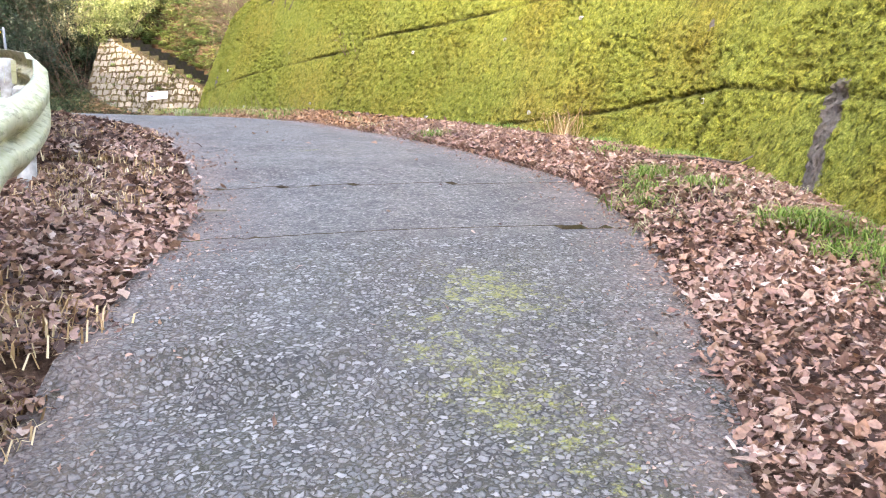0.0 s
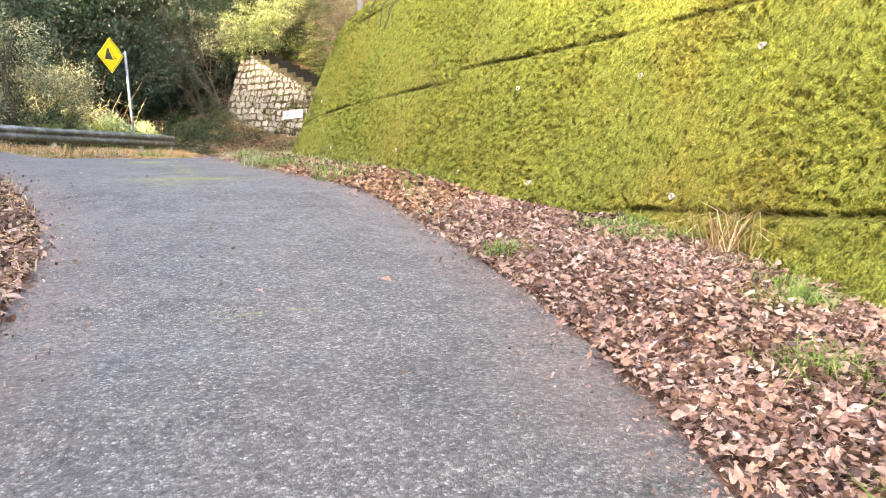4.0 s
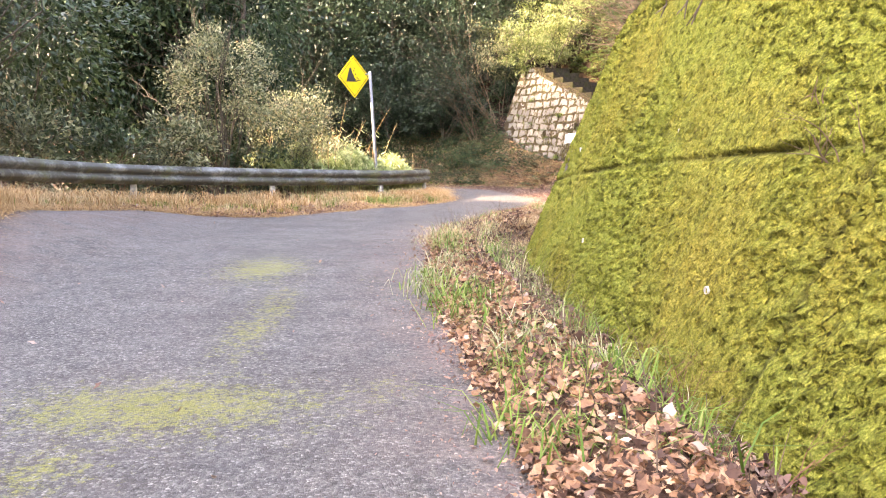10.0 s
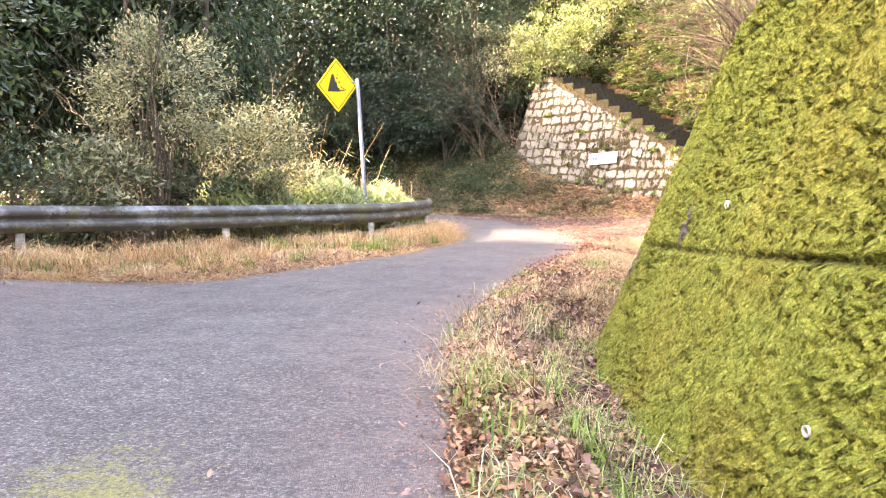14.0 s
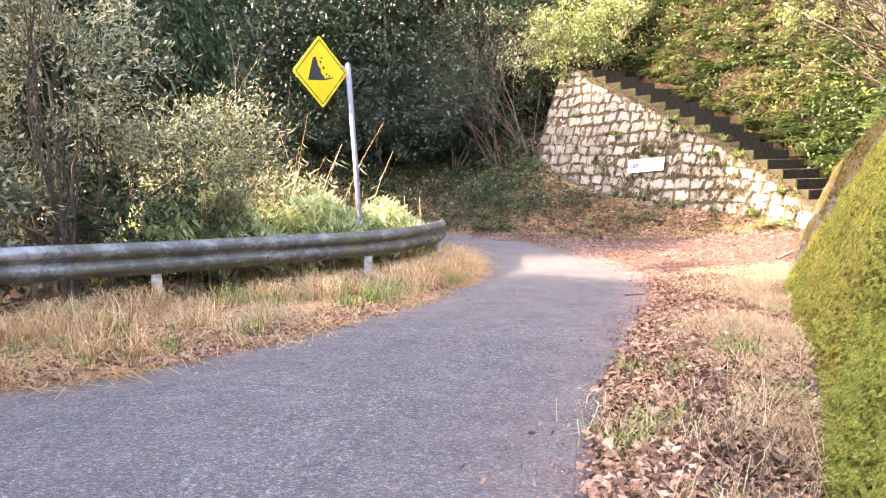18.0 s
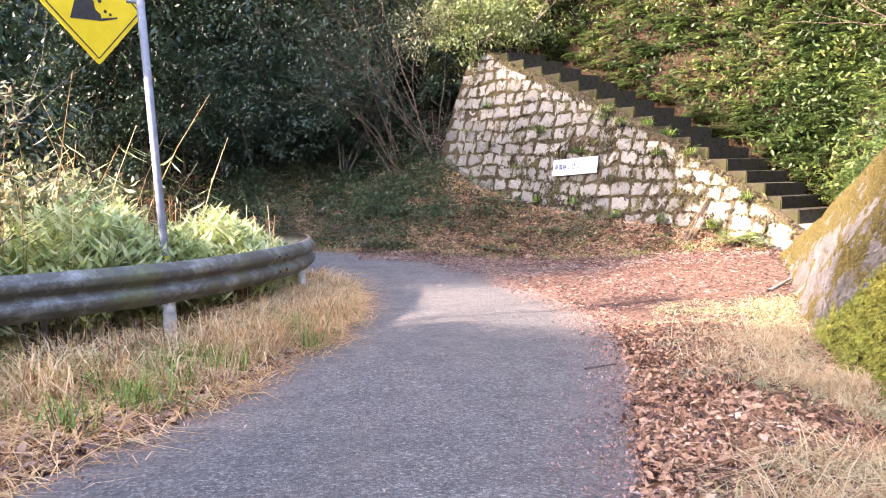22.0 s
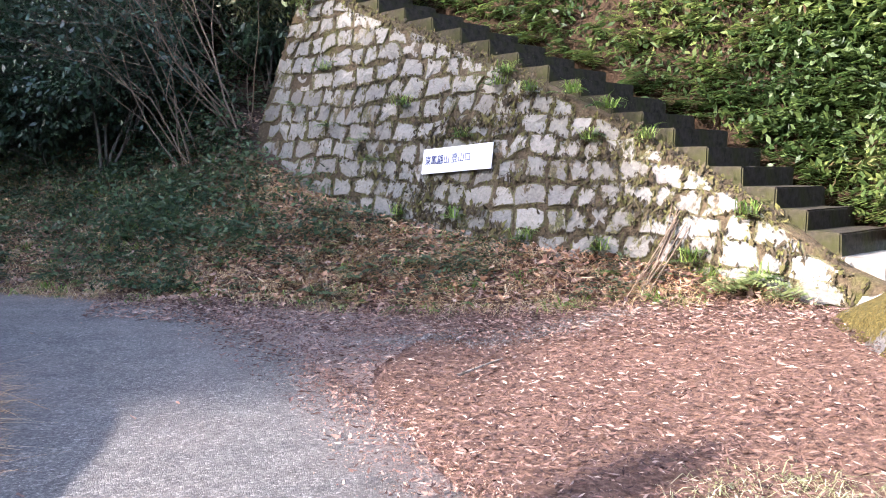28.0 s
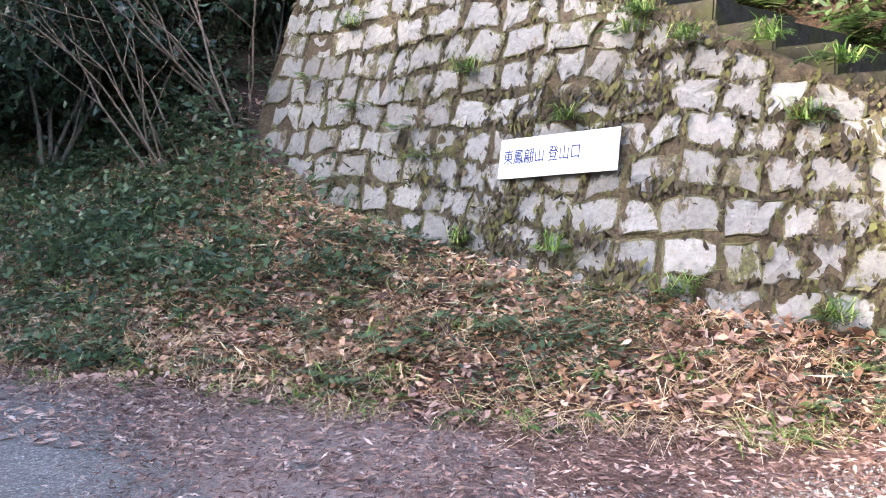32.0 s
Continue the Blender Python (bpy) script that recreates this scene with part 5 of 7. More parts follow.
TREES = [(0, -6.5, 37.0, 0.8), (0, -10.0, 37.5, 0.9), (1, -13.5, 36.5, 1.0), (2, -9.5, 33.0, 0.9),
         (2, -5.2, 24.0, 0.8), (2, -3.6, 28.6, 0.62), (2, -7.5, 16.0, 0.9), (2, -6.0, 12.0, 0.8), (3, -4.5, 8.5, 0.8), (2, -6.5, 4.5, 0.8), (3, -5.5, 0.0, 0.8), (2, -8.5, -4.0, 0.9),
         (0, -9.0, 27.0, 0.9), (1, -8.0, 31.5, 0.9), (0, -11.0, 22.0, 1.0), (1, -12.0, 17.0, 1.0), (0, -10.5, 10.0, 1.0), (1, -11.0, 3.0, 1.0), (0, -13.0, 30.0, 1.1), (1, -16.0, 25.0, 1.1), (0, -16.0, 12.0, 1.1),
         (0, -18.5, 36.5, 1.0), (0, -17.0, 20.0, 1.1), (1, -20.0, 29.0, 1.1),
         (2, 2.2, 44.0, 0.6), (2, 4.9, 43.6, 0.55), (0, 0.5, 47.5, 0.85), (1, 3.0, 48.0, 0.85), (0, 5.6, 47.5, 0.9), (1, 7.5, 46.5, 0.8), (0, 9.5, 50.0, 0.9), (1, -1.8, 51.0, 0.9), (0, 1.5, 53.0, 1.0), (1, 5.0, 54.0, 1.0), (0, -4.5, 55.0, 1.0),
         (2, -0.5, 49.5, 0.6), (2, 3.4, 51.0, 0.6), (2, 7.6, 50.5, 0.7), (1, -7.0, 57.0, 1.1), (0, 9.0, 56.0, 1.1), (1, 13.0, 52.0, 1.0), (0, -10.0, 62.0, 1.1), (1, -2.0, 61.0, 1.1), (0, 4.0, 63.0, 1.1), (1, 10.0, 63.0, 1.1)]
TREES += [(k % 2, -14 + 2.6 * k + rng.normal() * 0.6, 47 + 6 * rng.random() - 0.25 * k, 0.8 + 0.25 * rng.random()) for k in range(10)]
TREES += [(k % 2, -16 + 2.3 * k, 56 + 8 * rng.random(), 1.0) for k in range(13)]
TREES += [(2, -10 + 2.7 * k, 45.5 + 3 * rng.random() - 0.5 * k * 0.3, 0.55 + 0.2 * rng.random()) for k in range(6)]
# rows mostly out of view, added to keep the low sun off the road
TREES += [((0, 2, 1, 2)[k % 4], -8.2 - 1.6 * (k % 3) + rng.normal() * 0.4, -14 + 1.45 * k, (0.95, 1.15, 1.0, 1.0)[k % 4]) for k in range(27)]
TREES += [((0, 1)[k % 2], -14.0 + rng.normal(), -14 + 2.4 * k, 1.1) for k in range(15)]
TREES += [(2, -1.5, 45.5, 1.0), (2, 1.6, 46.2, 1.1), (2, 4.6, 45.8, 1.0), (2, 7.6, 45.4, 0.9), (2, -5.0, 47.0, 1.1)]
TREES += [(2, -1.9, 34.9, 0.55), (0, -1.6, 33.6, 0.62), (1, -3.4, 33.0, 0.75), (0, -4.6, 34.3, 0.75), (1, -6.4, 33.4, 0.9), (2, -3.8, 35.2, 0.9), (0, -8.2, 34.6, 0.9), (2, -5.0, 36.2, 0.75), (2, -8.5, 37.6, 0.9), (0, -12.0, 37.6, 1.0), (0, -16.0, 36.6, 1.0)]
SIZES = (17.0, 14.0, 10.0, 8.0)
for k, x, y, s in TREES:
    # the valley side stays open where the low sun reaches the bend
    beam = 31.9 + 0.27 * (x - 5)
    wide_ = SIZES[k] * s * 0.13
    if x < 3 and -4.2 - wide_ < y - beam < 1.0 + wide_ and y < 42 and SIZES[k] * s > 0.5 * (5 - x) - 1:
        continue
    d_r, s_r1, _ = near_line(ROAD_L, np.array([x]), np.array([y]))
    _, s_r2, _ = near_line(FAR_EDGE, np.array([x]), np.array([y]))
    if s_r1[0] < 0.8 and s_r2[0] < 0.8:
        continue
    plant(k, x, y, s, rng.random() * 360)


def on_hill(i, d):
    p = hill_point(i, d)
    return (float(p[0]), float(p[1]), float(p[2]) - 0.1)


for i, d, k, s in ((0.10, 5, 2, 0.6), (0.18, 7, 3, 0.7), (0.27, 5, 2, 0.55), (0.36, 8, 3, 0.8), (0.44, 5.5, 3, 0.6), (0.5, 9, 2, 0.8), (0.58, 6.0, 3, 0.65), (0.66, 8, 2, 0.7), (0.74, 7, 2, 0.6), (0.8, 6.5, 3, 0.7), (0.86, 8, 2, 0.7), (0.93, 6, 2, 0.6), (0.97, 9, 0, 0.8), (0.7, 14, 0, 0.8), (0.55, 15, 1, 0.9), (0.4, 14, 0, 0.9), (0.85, 15, 0, 0.9)):
    x, y, z = on_hill(i, d)
    plant(k, x, y, s, rng.random() * 360, z)

# ---- thicket behind the guard rail ----
shrub("evergreen_tree", (-4.0, 24.9), 7.4, (2.0, 2.0, 2.9), 15000, 0.13, EVERGREEN, "dense dark glossy evergreen tree behind the guard rail", "tree", 4)
shrub("evergreen_tree", (-4.3, 21.6), 6.8, (1.8, 2.0, 2.8), 12000, 0.13, EVERGREEN, "dense dark glossy evergreen tree behind the guard rail", "tree", 4)
shrub("evergreen_tree", (-5.9, 17.2), 6.0, (1.7, 1.9, 2.5), 9000, 0.14, EVERGREEN, "dense dark glossy evergreen tree behind the guard rail", "tree", 4)
shrub("evergreen_tree", (-2.6, 27.6), 2.6, (1.2, 1.2, 1.1), 5500, 0.12, EVERGREEN, "dark evergreen tree in the roadside thicket", "tree", 4)
shrub("olive_shrub", (-0.5, 26.6), 3.9, (1.05, 1.0, 1.3), 8500, 0.08, OLIVE, "olive-grey leafy shrub with slim dark stems", "shrub", 7, slim=0.38, gaps=1.1)
shrub("olive_shrub", (0.6, 28.3), 3.0, (0.85, 0.9, 1.0), 7500, 0.075, OLIVE, "low olive-green shrub in the roadside thicket", "shrub", 5, slim=0.38)
for x, y, h, r, mat, lab in ((-2.9, 22.9, 2.2, 0.9, OLIVE, "low olive-green bush under the evergreens"), (-3.2, 19.9, 2.0, 0.9, EVERGREEN, "low dark bush behind the guard rail"), (-2.2, 24.9, 2.0, 0.8, EVERGREEN, "low dark bush behind the guard rail"),
                             (-1.0, 25.3, 1.9, 0.7, OLIVE, "low olive-green bush behind the guard rail"), (0.0, 27.2, 1.8, 0.8, EVERGREEN, "low dark bush behind the guard rail"), (1.2, 30.2, 2.2, 0.9, OLIVE, "olive-green bush beside the warning sign"),
                             (-3.9, 15.6, 1.6, 0.8, OLIVE, "low olive bush by the utility pole"), (-2.6, 12.6, 2.0, 1.0, EVERGREEN, "dark bush behind the guard rail"), (-1.6, 9.6, 2.0, 0.9, EVERGREEN, "dark bush behind the guard rail"), (-1.0, 6.6, 2.3, 0.8, EVERGREEN, "dark glossy bush behind the guard rail"), (-1.7, 3.6, 1.9, 0.8, OLIVE, "olive bush behind the guard rail")):
    shrub("bush", (x, y), h, (r, r, h * 0.46), 3600, 0.10, mat, lab, "bush", 5)


for x, y, h in ((-2.0, 24.6, 1.1), (-1.2, 25.9, 1.2), (-0.3, 27.0, 1.1), (-2.8, 22.6, 1.0), (0.9, 28.2, 1.0), (1.4, 30.6, 1.3)):
    bare_shrub("bramble", (x, y, ground_at(x, y)), h, (0.15, -0.1), "reddish-brown dry brambles under the thicket", 14, 2, 0.008, BRAMBLE, 0.7, 4)


# bamboo grass mound: stuff
def sasa_patch(spots, count, label):
    bag = Bag()
    for x, y, r, h in spots:
        n = count
        a, q = rng.random(n) * 6.283, np.sqrt(rng.random(n))
        px_, py_ = x + r * q * np.cos(a), y + r * q * np.sin(a)
        top_ = h * (1 - 0.55 * q**2) * (0.75 + 0.4 * vnoise(px_ * 3, py_ * 3, 71))
        gz_ = ground_z(px_, py_)
        pz_ = gz_ + top_ * (0.35 + 0.65 * rng.random(n) ** 0.5)
        head = rng.random(n) * 6.283
        length = 0.19 + 0.16 * rng.random(n)
        along = np.stack([np.cos(head), np.sin(head), -0.25 - 0.7 * rng.random(n)], 1)
        along = unit(along) * length[:, None]
        side_ = unit(np.cross(along, [0, 0, 1.0])) * 0.046
        bag.add(*cards(np.stack([px_, py_, pz_], 1), along, side_, 0.15))
    v, f_ = bag.arrays()
    ob = mesh_obj("bamboo_grass", v, f_, SASA, smooth_shade=False)
    tagged(ob, label, "bamboo grass", kind="stuff")
    stems = Bag()
    for x, y, r, h in spots:
        for _ in range(16):
            a, q = rng.random() * 6.283, math.sqrt(rng.random())
            bx, by = x + r * q * math.cos(a), y + r * q * math.sin(a)
            bz = ground_at(bx, by)
            stems.add(*tube_arrays([(bx, by, bz - 0.05), (bx + rng.normal() * 0.08, by + rng.normal() * 0.08, bz + h * 0.9)], [0.005, 0.003], 4))
    v, f_ = stems.arrays()
    tagged(mesh_obj("bamboo_grass_canes", v, f_, DRY), "thin pale canes of the bamboo grass", "bamboo grass", kind="stuff")


sasa_patch([(2.5, 30.75, 1.0, 1.35), (1.7, 29.3, 0.9, 1.6), (2.75, 32.0, 0.95, 1.2), (2.3, 33.2, 0.95, 1.2), (1.4, 31.4, 0.9, 1.8), (0.8, 28.4, 0.8, 1.6), (2.2, 29.9, 0.6, 1.5), (0.7, 30.2, 0.9, 1.8), (0.3, 27.7, 0.7, 1.5), (-0.3, 28.7, 0.8, 1.7)], 2500, "sunlit yellow-green bamboo grass behind the guard rail")


def stalks(name, spots, label, mat, height, n_each, leaf_mat=None):
    bag, leaf = Bag(), Bag()
    for x, y in spots:
        for _ in range(n_each):
            bx, by = x + rng.normal() * 0.3, y + rng.normal() * 0.3
            bz = ground_at(bx, by)
            h = height * (0.6 + 0.6 * rng.random())
            lean = rng.normal(size=2) * 0.22
            pts = [(bx + lean[0] * h * t_ * t_, by + lean[1] * h * t_ * t_, bz - 0.05 + h * t_) for t_ in np.linspace(0, 1, 6)]
            bag.add(*tube_arrays(pts, np.linspace(0.008, 0.003, 6) * min(1.0, 0.35 + 0.3 * height), 4))
            m_ = 9
            ts = 0.45 + 0.55 * rng.random(m_)
            at = np.array([[np.interp(q, np.linspace(0, 1, 6), [p_[c] for p_ in pts]) for c in range(3)] for q in ts])
            head = rng.random(m_) * 6.283
            along = unit(np.stack([np.cos(head), np.sin(head), -0.5 * np.ones(m_)], 1)) * (0.16 + 0.12 * rng.random(m_))[:, None]
            leaf.add(*cards(at + along * 0.5, along, unit(np.cross(along, [0, 0, 1.0])) * 0.03, 0.2))
    v, f_ = bag.arrays()
    tagged(mesh_obj(name, v, f_, mat), label, "plant stalks", kind="stuff")
    if leaf_mat:
        v, f_ = leaf.arrays()
        tagged(mesh_obj(name + "_leaves", v, f_, leaf_mat, smooth_shade=False), "drooping leaves on tall stalks", "plant stalks", kind="stuff")


stalks("tall_stalks", [(1.1, 29.6), (0.5, 29.2), (1.7, 30.4), (0.8, 30.6), (1.9, 31.8), (0.2, 28.0)], "tall pale dry stalks above the bamboo grass", DRY, 2.5, 7, SASA)
stalks("dry_weeds", [(-2.7, 23.6), (-2.0, 25.6), (-1.2, 25.4), (-0.2, 26.0), (1.0, 27.4), (-3.0, 21.0), (1.9, 28.6), (-2.8, 18.6), (-2.2, 16.0)], "brown dry weeds below the guard rail", BARK, 0.9, 26, None)

stalks("dead_stems", [(5.25, 12.2), (5.15, 13.0), (5.05, 13.8), (5.0, 14.6), (4.9, 15.4), (4.8, 16.2), (4.75, 17.0), (4.75, 18.4), (4.85, 19.6), (5.1, 20.8), (5.4, 22.0)], "thin brown dead stems among the verge grass", TWIG, 0.34, 26, None)

# ---- bank, far slope and stone wall plants ----
def fern_arrays(at, heading, length, tilt, pairs=8):
    """One arching frond of many leaflets."""
    t_ = np.linspace(0.12, 1, pairs)
    h = np.array([math.cos(heading), math.sin(heading), 0.0])
    spine = at + np.outer(t_ * length * math.cos(tilt), h) + np.stack([0 * t_, 0 * t_, length * (math.sin(tilt) * t_ * 1.2 - 0.75 * t_**2)], 1)
    sd = np.array([-h[1], h[0], 0.0])
    wd = length * 0.30 * np.sin(np.pi * np.clip(t_ * 0.85 + 0.1, 0, 1))
    cs, al, ac = [], [], []
    for sgn in (-1, 1):
        a = np.outer(wd, sd * sgn) + h * wd[:, None] * 0.35 - np.array([0, 0, 1]) * wd[:, None] * 0.25
        cs.append(spine + a * 0.5)
        al.append(a)
        ac.append(np.tile(h * length * 0.085, (pairs, 1)) + [0, 0, 0.001])
    return cards(np.concatenate(cs), np.concatenate(al), np.concatenate(ac), 0.05)


def fern_stuff(name, spots, label, mat, size=0.4, fronds=5, out=None):
    bag = Bag()
    for p_ in spots:
        p_ = np.asarray(p_, float)
        a0 = rng.random() * 6.283
        for k in range(fronds):
            head = a0 + k * 6.283 / fronds + rng.normal() * 0.4
            if out is not None:
                head = math.atan2(out[1], out[0]) + rng.normal() * 1.3
            bag.add(*fern_arrays(p_ + rng.normal(size=3) * 0.03, head, size * (0.6 + 0.7 * rng.random()), 0.5 + 0.5 * rng.random()))
    v, f_ = bag.arrays()
    ob = mesh_obj(name, v, f_, mat, smooth_shade=False)
    return tagged(ob, label, "ferns", kind="stuff")


spots = []
for _ in range(3600):
    i, d = 0.56 + 0.44 * rng.random(), 0.06 + 5.5 * rng.random() ** 1.2
    spots.append(hill_point(i, d))
spots += [hill_point(0.52 + 0.17 * rng.random(), 0.15 + 4.5 * rng.random()) for _ in range(1100)]
fern_stuff("ferns_on_slope", spots, "dense green and browning ferns on the slope beside the steps", FERN, 0.46, 4, -STONE_N)
bag = Bag()
hp = np.array([hill_point(0.50 + 0.5 * rng.random(), 0.15 + 6.4 * rng.random() ** 1.2) for _ in range(5600)] + [hill_point(0.52 + 0.17 * rng.random(), 0.1 + 4.5 * rng.random()) for _ in range(2200)])
for p_ in hp:
    n = 15
    at = p_ + rng.normal(size=(n, 3)) * 0.17 + [-0.04, -0.03, 0.06]
    bag.add(*cards(at, rand_dirs(n) * (0.07 + 0.1 * rng.random((n, 1))), rand_dirs(n) * 0.06, 0.2))
v, f_ = bag.arrays()
tagged(mesh_obj("slope_leaves", v, f_, SLOPE_MIX, smooth_shade=False), "small mixed leaves covering the earth slope", "undergrowth", kind="stuff")

# bank left of the stone wall


def bank_scatter(count, x0, x1, y0, y1, s_lo, s_hi, q_max):
    """Places on the bank beyond the far road edge, kept clear of the stone wall."""
    p_ = rng.random((count * 12, 2)) * [x1 - x0, y1 - y0] + [x0, y0]
    _, s_, _ = near_line(FAR_EDGE, p_[:, 0], p_[:, 1])
    u_, q_ = p_ @ STONE_T, p_ @ STONE_N
    p_ = p_[(s_ > s_lo) & (s_ < s_hi) & ~((u_ > -29.65) & (q_ > q_max))][:count]
    return np.concatenate([p_, ground_z(p_[:, 0], p_[:, 1])[:, None]], 1)


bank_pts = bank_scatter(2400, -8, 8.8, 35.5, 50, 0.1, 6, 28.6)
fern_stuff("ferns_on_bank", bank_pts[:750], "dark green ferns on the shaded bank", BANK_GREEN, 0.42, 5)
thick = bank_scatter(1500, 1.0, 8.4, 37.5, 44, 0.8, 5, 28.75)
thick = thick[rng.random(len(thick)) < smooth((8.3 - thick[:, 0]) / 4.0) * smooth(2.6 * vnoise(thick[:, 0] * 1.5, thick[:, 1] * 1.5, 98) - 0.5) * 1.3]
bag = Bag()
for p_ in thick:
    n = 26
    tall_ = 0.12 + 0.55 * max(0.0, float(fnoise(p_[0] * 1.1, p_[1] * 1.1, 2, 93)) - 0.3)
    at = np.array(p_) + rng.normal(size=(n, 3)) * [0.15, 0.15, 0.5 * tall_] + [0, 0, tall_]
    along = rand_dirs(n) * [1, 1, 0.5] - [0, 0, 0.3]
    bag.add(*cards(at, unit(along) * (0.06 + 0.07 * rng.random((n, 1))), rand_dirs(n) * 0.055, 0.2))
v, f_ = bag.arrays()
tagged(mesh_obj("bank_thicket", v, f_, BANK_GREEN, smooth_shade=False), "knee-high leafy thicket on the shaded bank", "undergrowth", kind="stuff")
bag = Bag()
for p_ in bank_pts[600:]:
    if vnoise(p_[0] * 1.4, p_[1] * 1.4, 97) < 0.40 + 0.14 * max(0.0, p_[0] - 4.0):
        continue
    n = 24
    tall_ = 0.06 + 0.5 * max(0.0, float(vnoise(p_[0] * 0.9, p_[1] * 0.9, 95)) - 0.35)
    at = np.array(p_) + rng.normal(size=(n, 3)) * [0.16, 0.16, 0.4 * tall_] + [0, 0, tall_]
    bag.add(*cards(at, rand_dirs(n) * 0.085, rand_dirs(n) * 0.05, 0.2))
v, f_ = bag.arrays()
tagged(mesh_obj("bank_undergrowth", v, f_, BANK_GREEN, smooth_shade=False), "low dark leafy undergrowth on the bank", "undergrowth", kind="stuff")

bare_shrub("bare_stems", (6.35, 41.3, ground_at(6.35, 41.3)), 3.4, (-0.15, -0.1), "clump of slender bare grey-brown stems beside the stone wall", 10, 2, 0.018, TWIG, 0.35, 3)
bare_shrub("bare_stems", (5.6, 41.0, ground_at(5.6, 41.0)), 2.8, (-0.35, -0.2), "slender bare stems arching over the bank", 7, 2, 0.016, TWIG, 0.4, 3)
for x, y, h, r, n in ((4.3, 41.6, 3.6, 1.1, 6000), (2.2, 42.6, 3.4, 1.2, 6000), (5.2, 43.0, 5.0, 1.2, 7000), (0.2, 43.6, 3.6, 1.2, 5000), (-2.5, 45.2, 4.0, 1.4, 5000), (6.6, 43.4, 4.6, 1.1, 5000), (6.9, 42.0, 2.2, 0.8, 4500), (5.0, 41.9, 1.9, 0.9, 4500), (3.4, 42.2, 2.0, 0.9, 4500), (1.4, 43.0, 2.2, 1.0, 4500), (-0.8, 44.0, 2.4, 1.0, 4500)):
    shrub("evergreen_shrub", (x, y), h, (r, r, h * 0.42), n, 0.12, SHADE_GREEN, "dark blue-green evergreen shrub on the shaded bank", "shrub", 4)

# bright shrubs over the top of the stone wall and the steps
for u, z, out_, h, r, mat, n in ((-29.3, 3.5, -0.3, 2.4, 1.0, BRIGHT, 5200), (-28.3, 3.9, -0.7, 2.2, 0.8, BRIGHT, 4200), (-30.6, 3.2, 0.0, 2.8, 1.1, OLIVE, 4600), (-28.5, 4.2, -2.2, 3.0, 1.1, BRIGHT, 5000), (-30.6, 3.6, -1.4, 3.2, 1.1, BRIGHT, 4200), (-26.8, 5.6, -2.9, 2.6, 1.0, OLIVE, 4200), (-24.8, 5.8, -3.2, 2.6, 1.1, BRIGHT, 4200), (-22.6, 5.2, -3.4, 2.4, 1.0, OLIVE, 4000)):
    p_ = stone_wall_at(u, z, out_)
    shrub("leafy_shrub", tuple(p_), h, (r, r, h * 0.45), n, 0.11, mat, "sunlit yellow-green shrub leaning over the wall top" if mat is BRIGHT else "olive shrub on the slope above the steps", "shrub", 4, slim=0.36)
for i, d, lean, h, n in ((0.50, 0.5, (-0.55, -0.1), 2.6, 11), (0.46, 0.7, (-0.4, 0), 2.6, 10), (0.53, 0.7, (-0.5, 0), 2.8, 12), (0.42, 0.8, (-0.4, 0), 2.3, 8), (0.48, 1.3, (-0.3, 0), 3.2, 10), (0.555, 0.9, (-0.4, -0.2), 2.8, 11), (0.51, 1.8, (-0.4, 0), 3.4, 10)):
    x, y, z = on_hill(i, d)
    bare_shrub("twiggy_shrub", (x, y, z), h, lean, "brown leafless twiggy shrub on top of the mossy wall", n, 3, 0.017, TWIG, 0.55, 3)
for y, back, h, n, lean in ((26.6, 0.4, 1.7, 9, (-0.5, -0.1)), (27.6, 0.5, 1.9, 11, (-0.5, -0.1)), (28.6, 0.6, 2.0, 11, (-0.6, -0.2)), (29.4, 0.8, 2.0, 10, (-0.6, -0.1))):
    z = float(np.interp(y, *zip(*WALL_TOP)))
    at_, _ = wall_point(y, z, -back)
    bare_shrub("twiggy_shrub", (at_.x, at_.y, z + 0.25), h, lean, "brown leafless twiggy shrub on top of the mossy wall", n, 3, 0.013, DARK_TWIG, 0.6, 3)
for i, d, h, r, mat in ((0.74, 1.5, 2.0, 0.9, BRIGHT), (0.78, 2.2, 2.4, 1.0, BRIGHT), (0.82, 1.4, 1.9, 0.9, OLIVE), (0.86, 2.3, 2.4, 1.1, BRIGHT), (0.90, 1.3, 2.0, 0.9, BRIGHT), (0.94, 2.0, 2.4, 1.0, OLIVE), (0.97, 1.0, 2.0, 0.9, BRIGHT), (0.80, 3.6, 2.6, 1.2, BRIGHT), (0.88, 3.8, 2.6, 1.2, OLIVE), (0.95, 3.6, 2.6, 1.2, BRIGHT), (0.72, 3.2, 2.4, 1.1, OLIVE)):
    x, y, z = on_hill(i, d)
    shrub("leafy_shrub", (x - 0.1, y - 0.1, z), h, (r, r, h * 0.45), 4600, 0.095, mat, "pale yellow-green leafy shrub on the slope above the steps", "shrub", 4, slim=0.34)
for i, d, h, r, mat in ((0.62, 1.6, 2.4, 1.0, OLIVE), (0.68, 1.8, 2.6, 1.0, BRIGHT), (0.71, 1.2, 1.6, 0.7, BRIGHT), (0.58, 3.2, 2.6, 1.0, OLIVE), (0.50, 4.2, 2.6, 1.0, OLIVE)):
    x, y, z = on_hill(i, d)
    shrub("leafy_shrub", (x, y, z), h, (r, r, h * 0.45), 4200, 0.10, mat, "leafy shrub on the slope above the mossy wall", "shrub", 5)

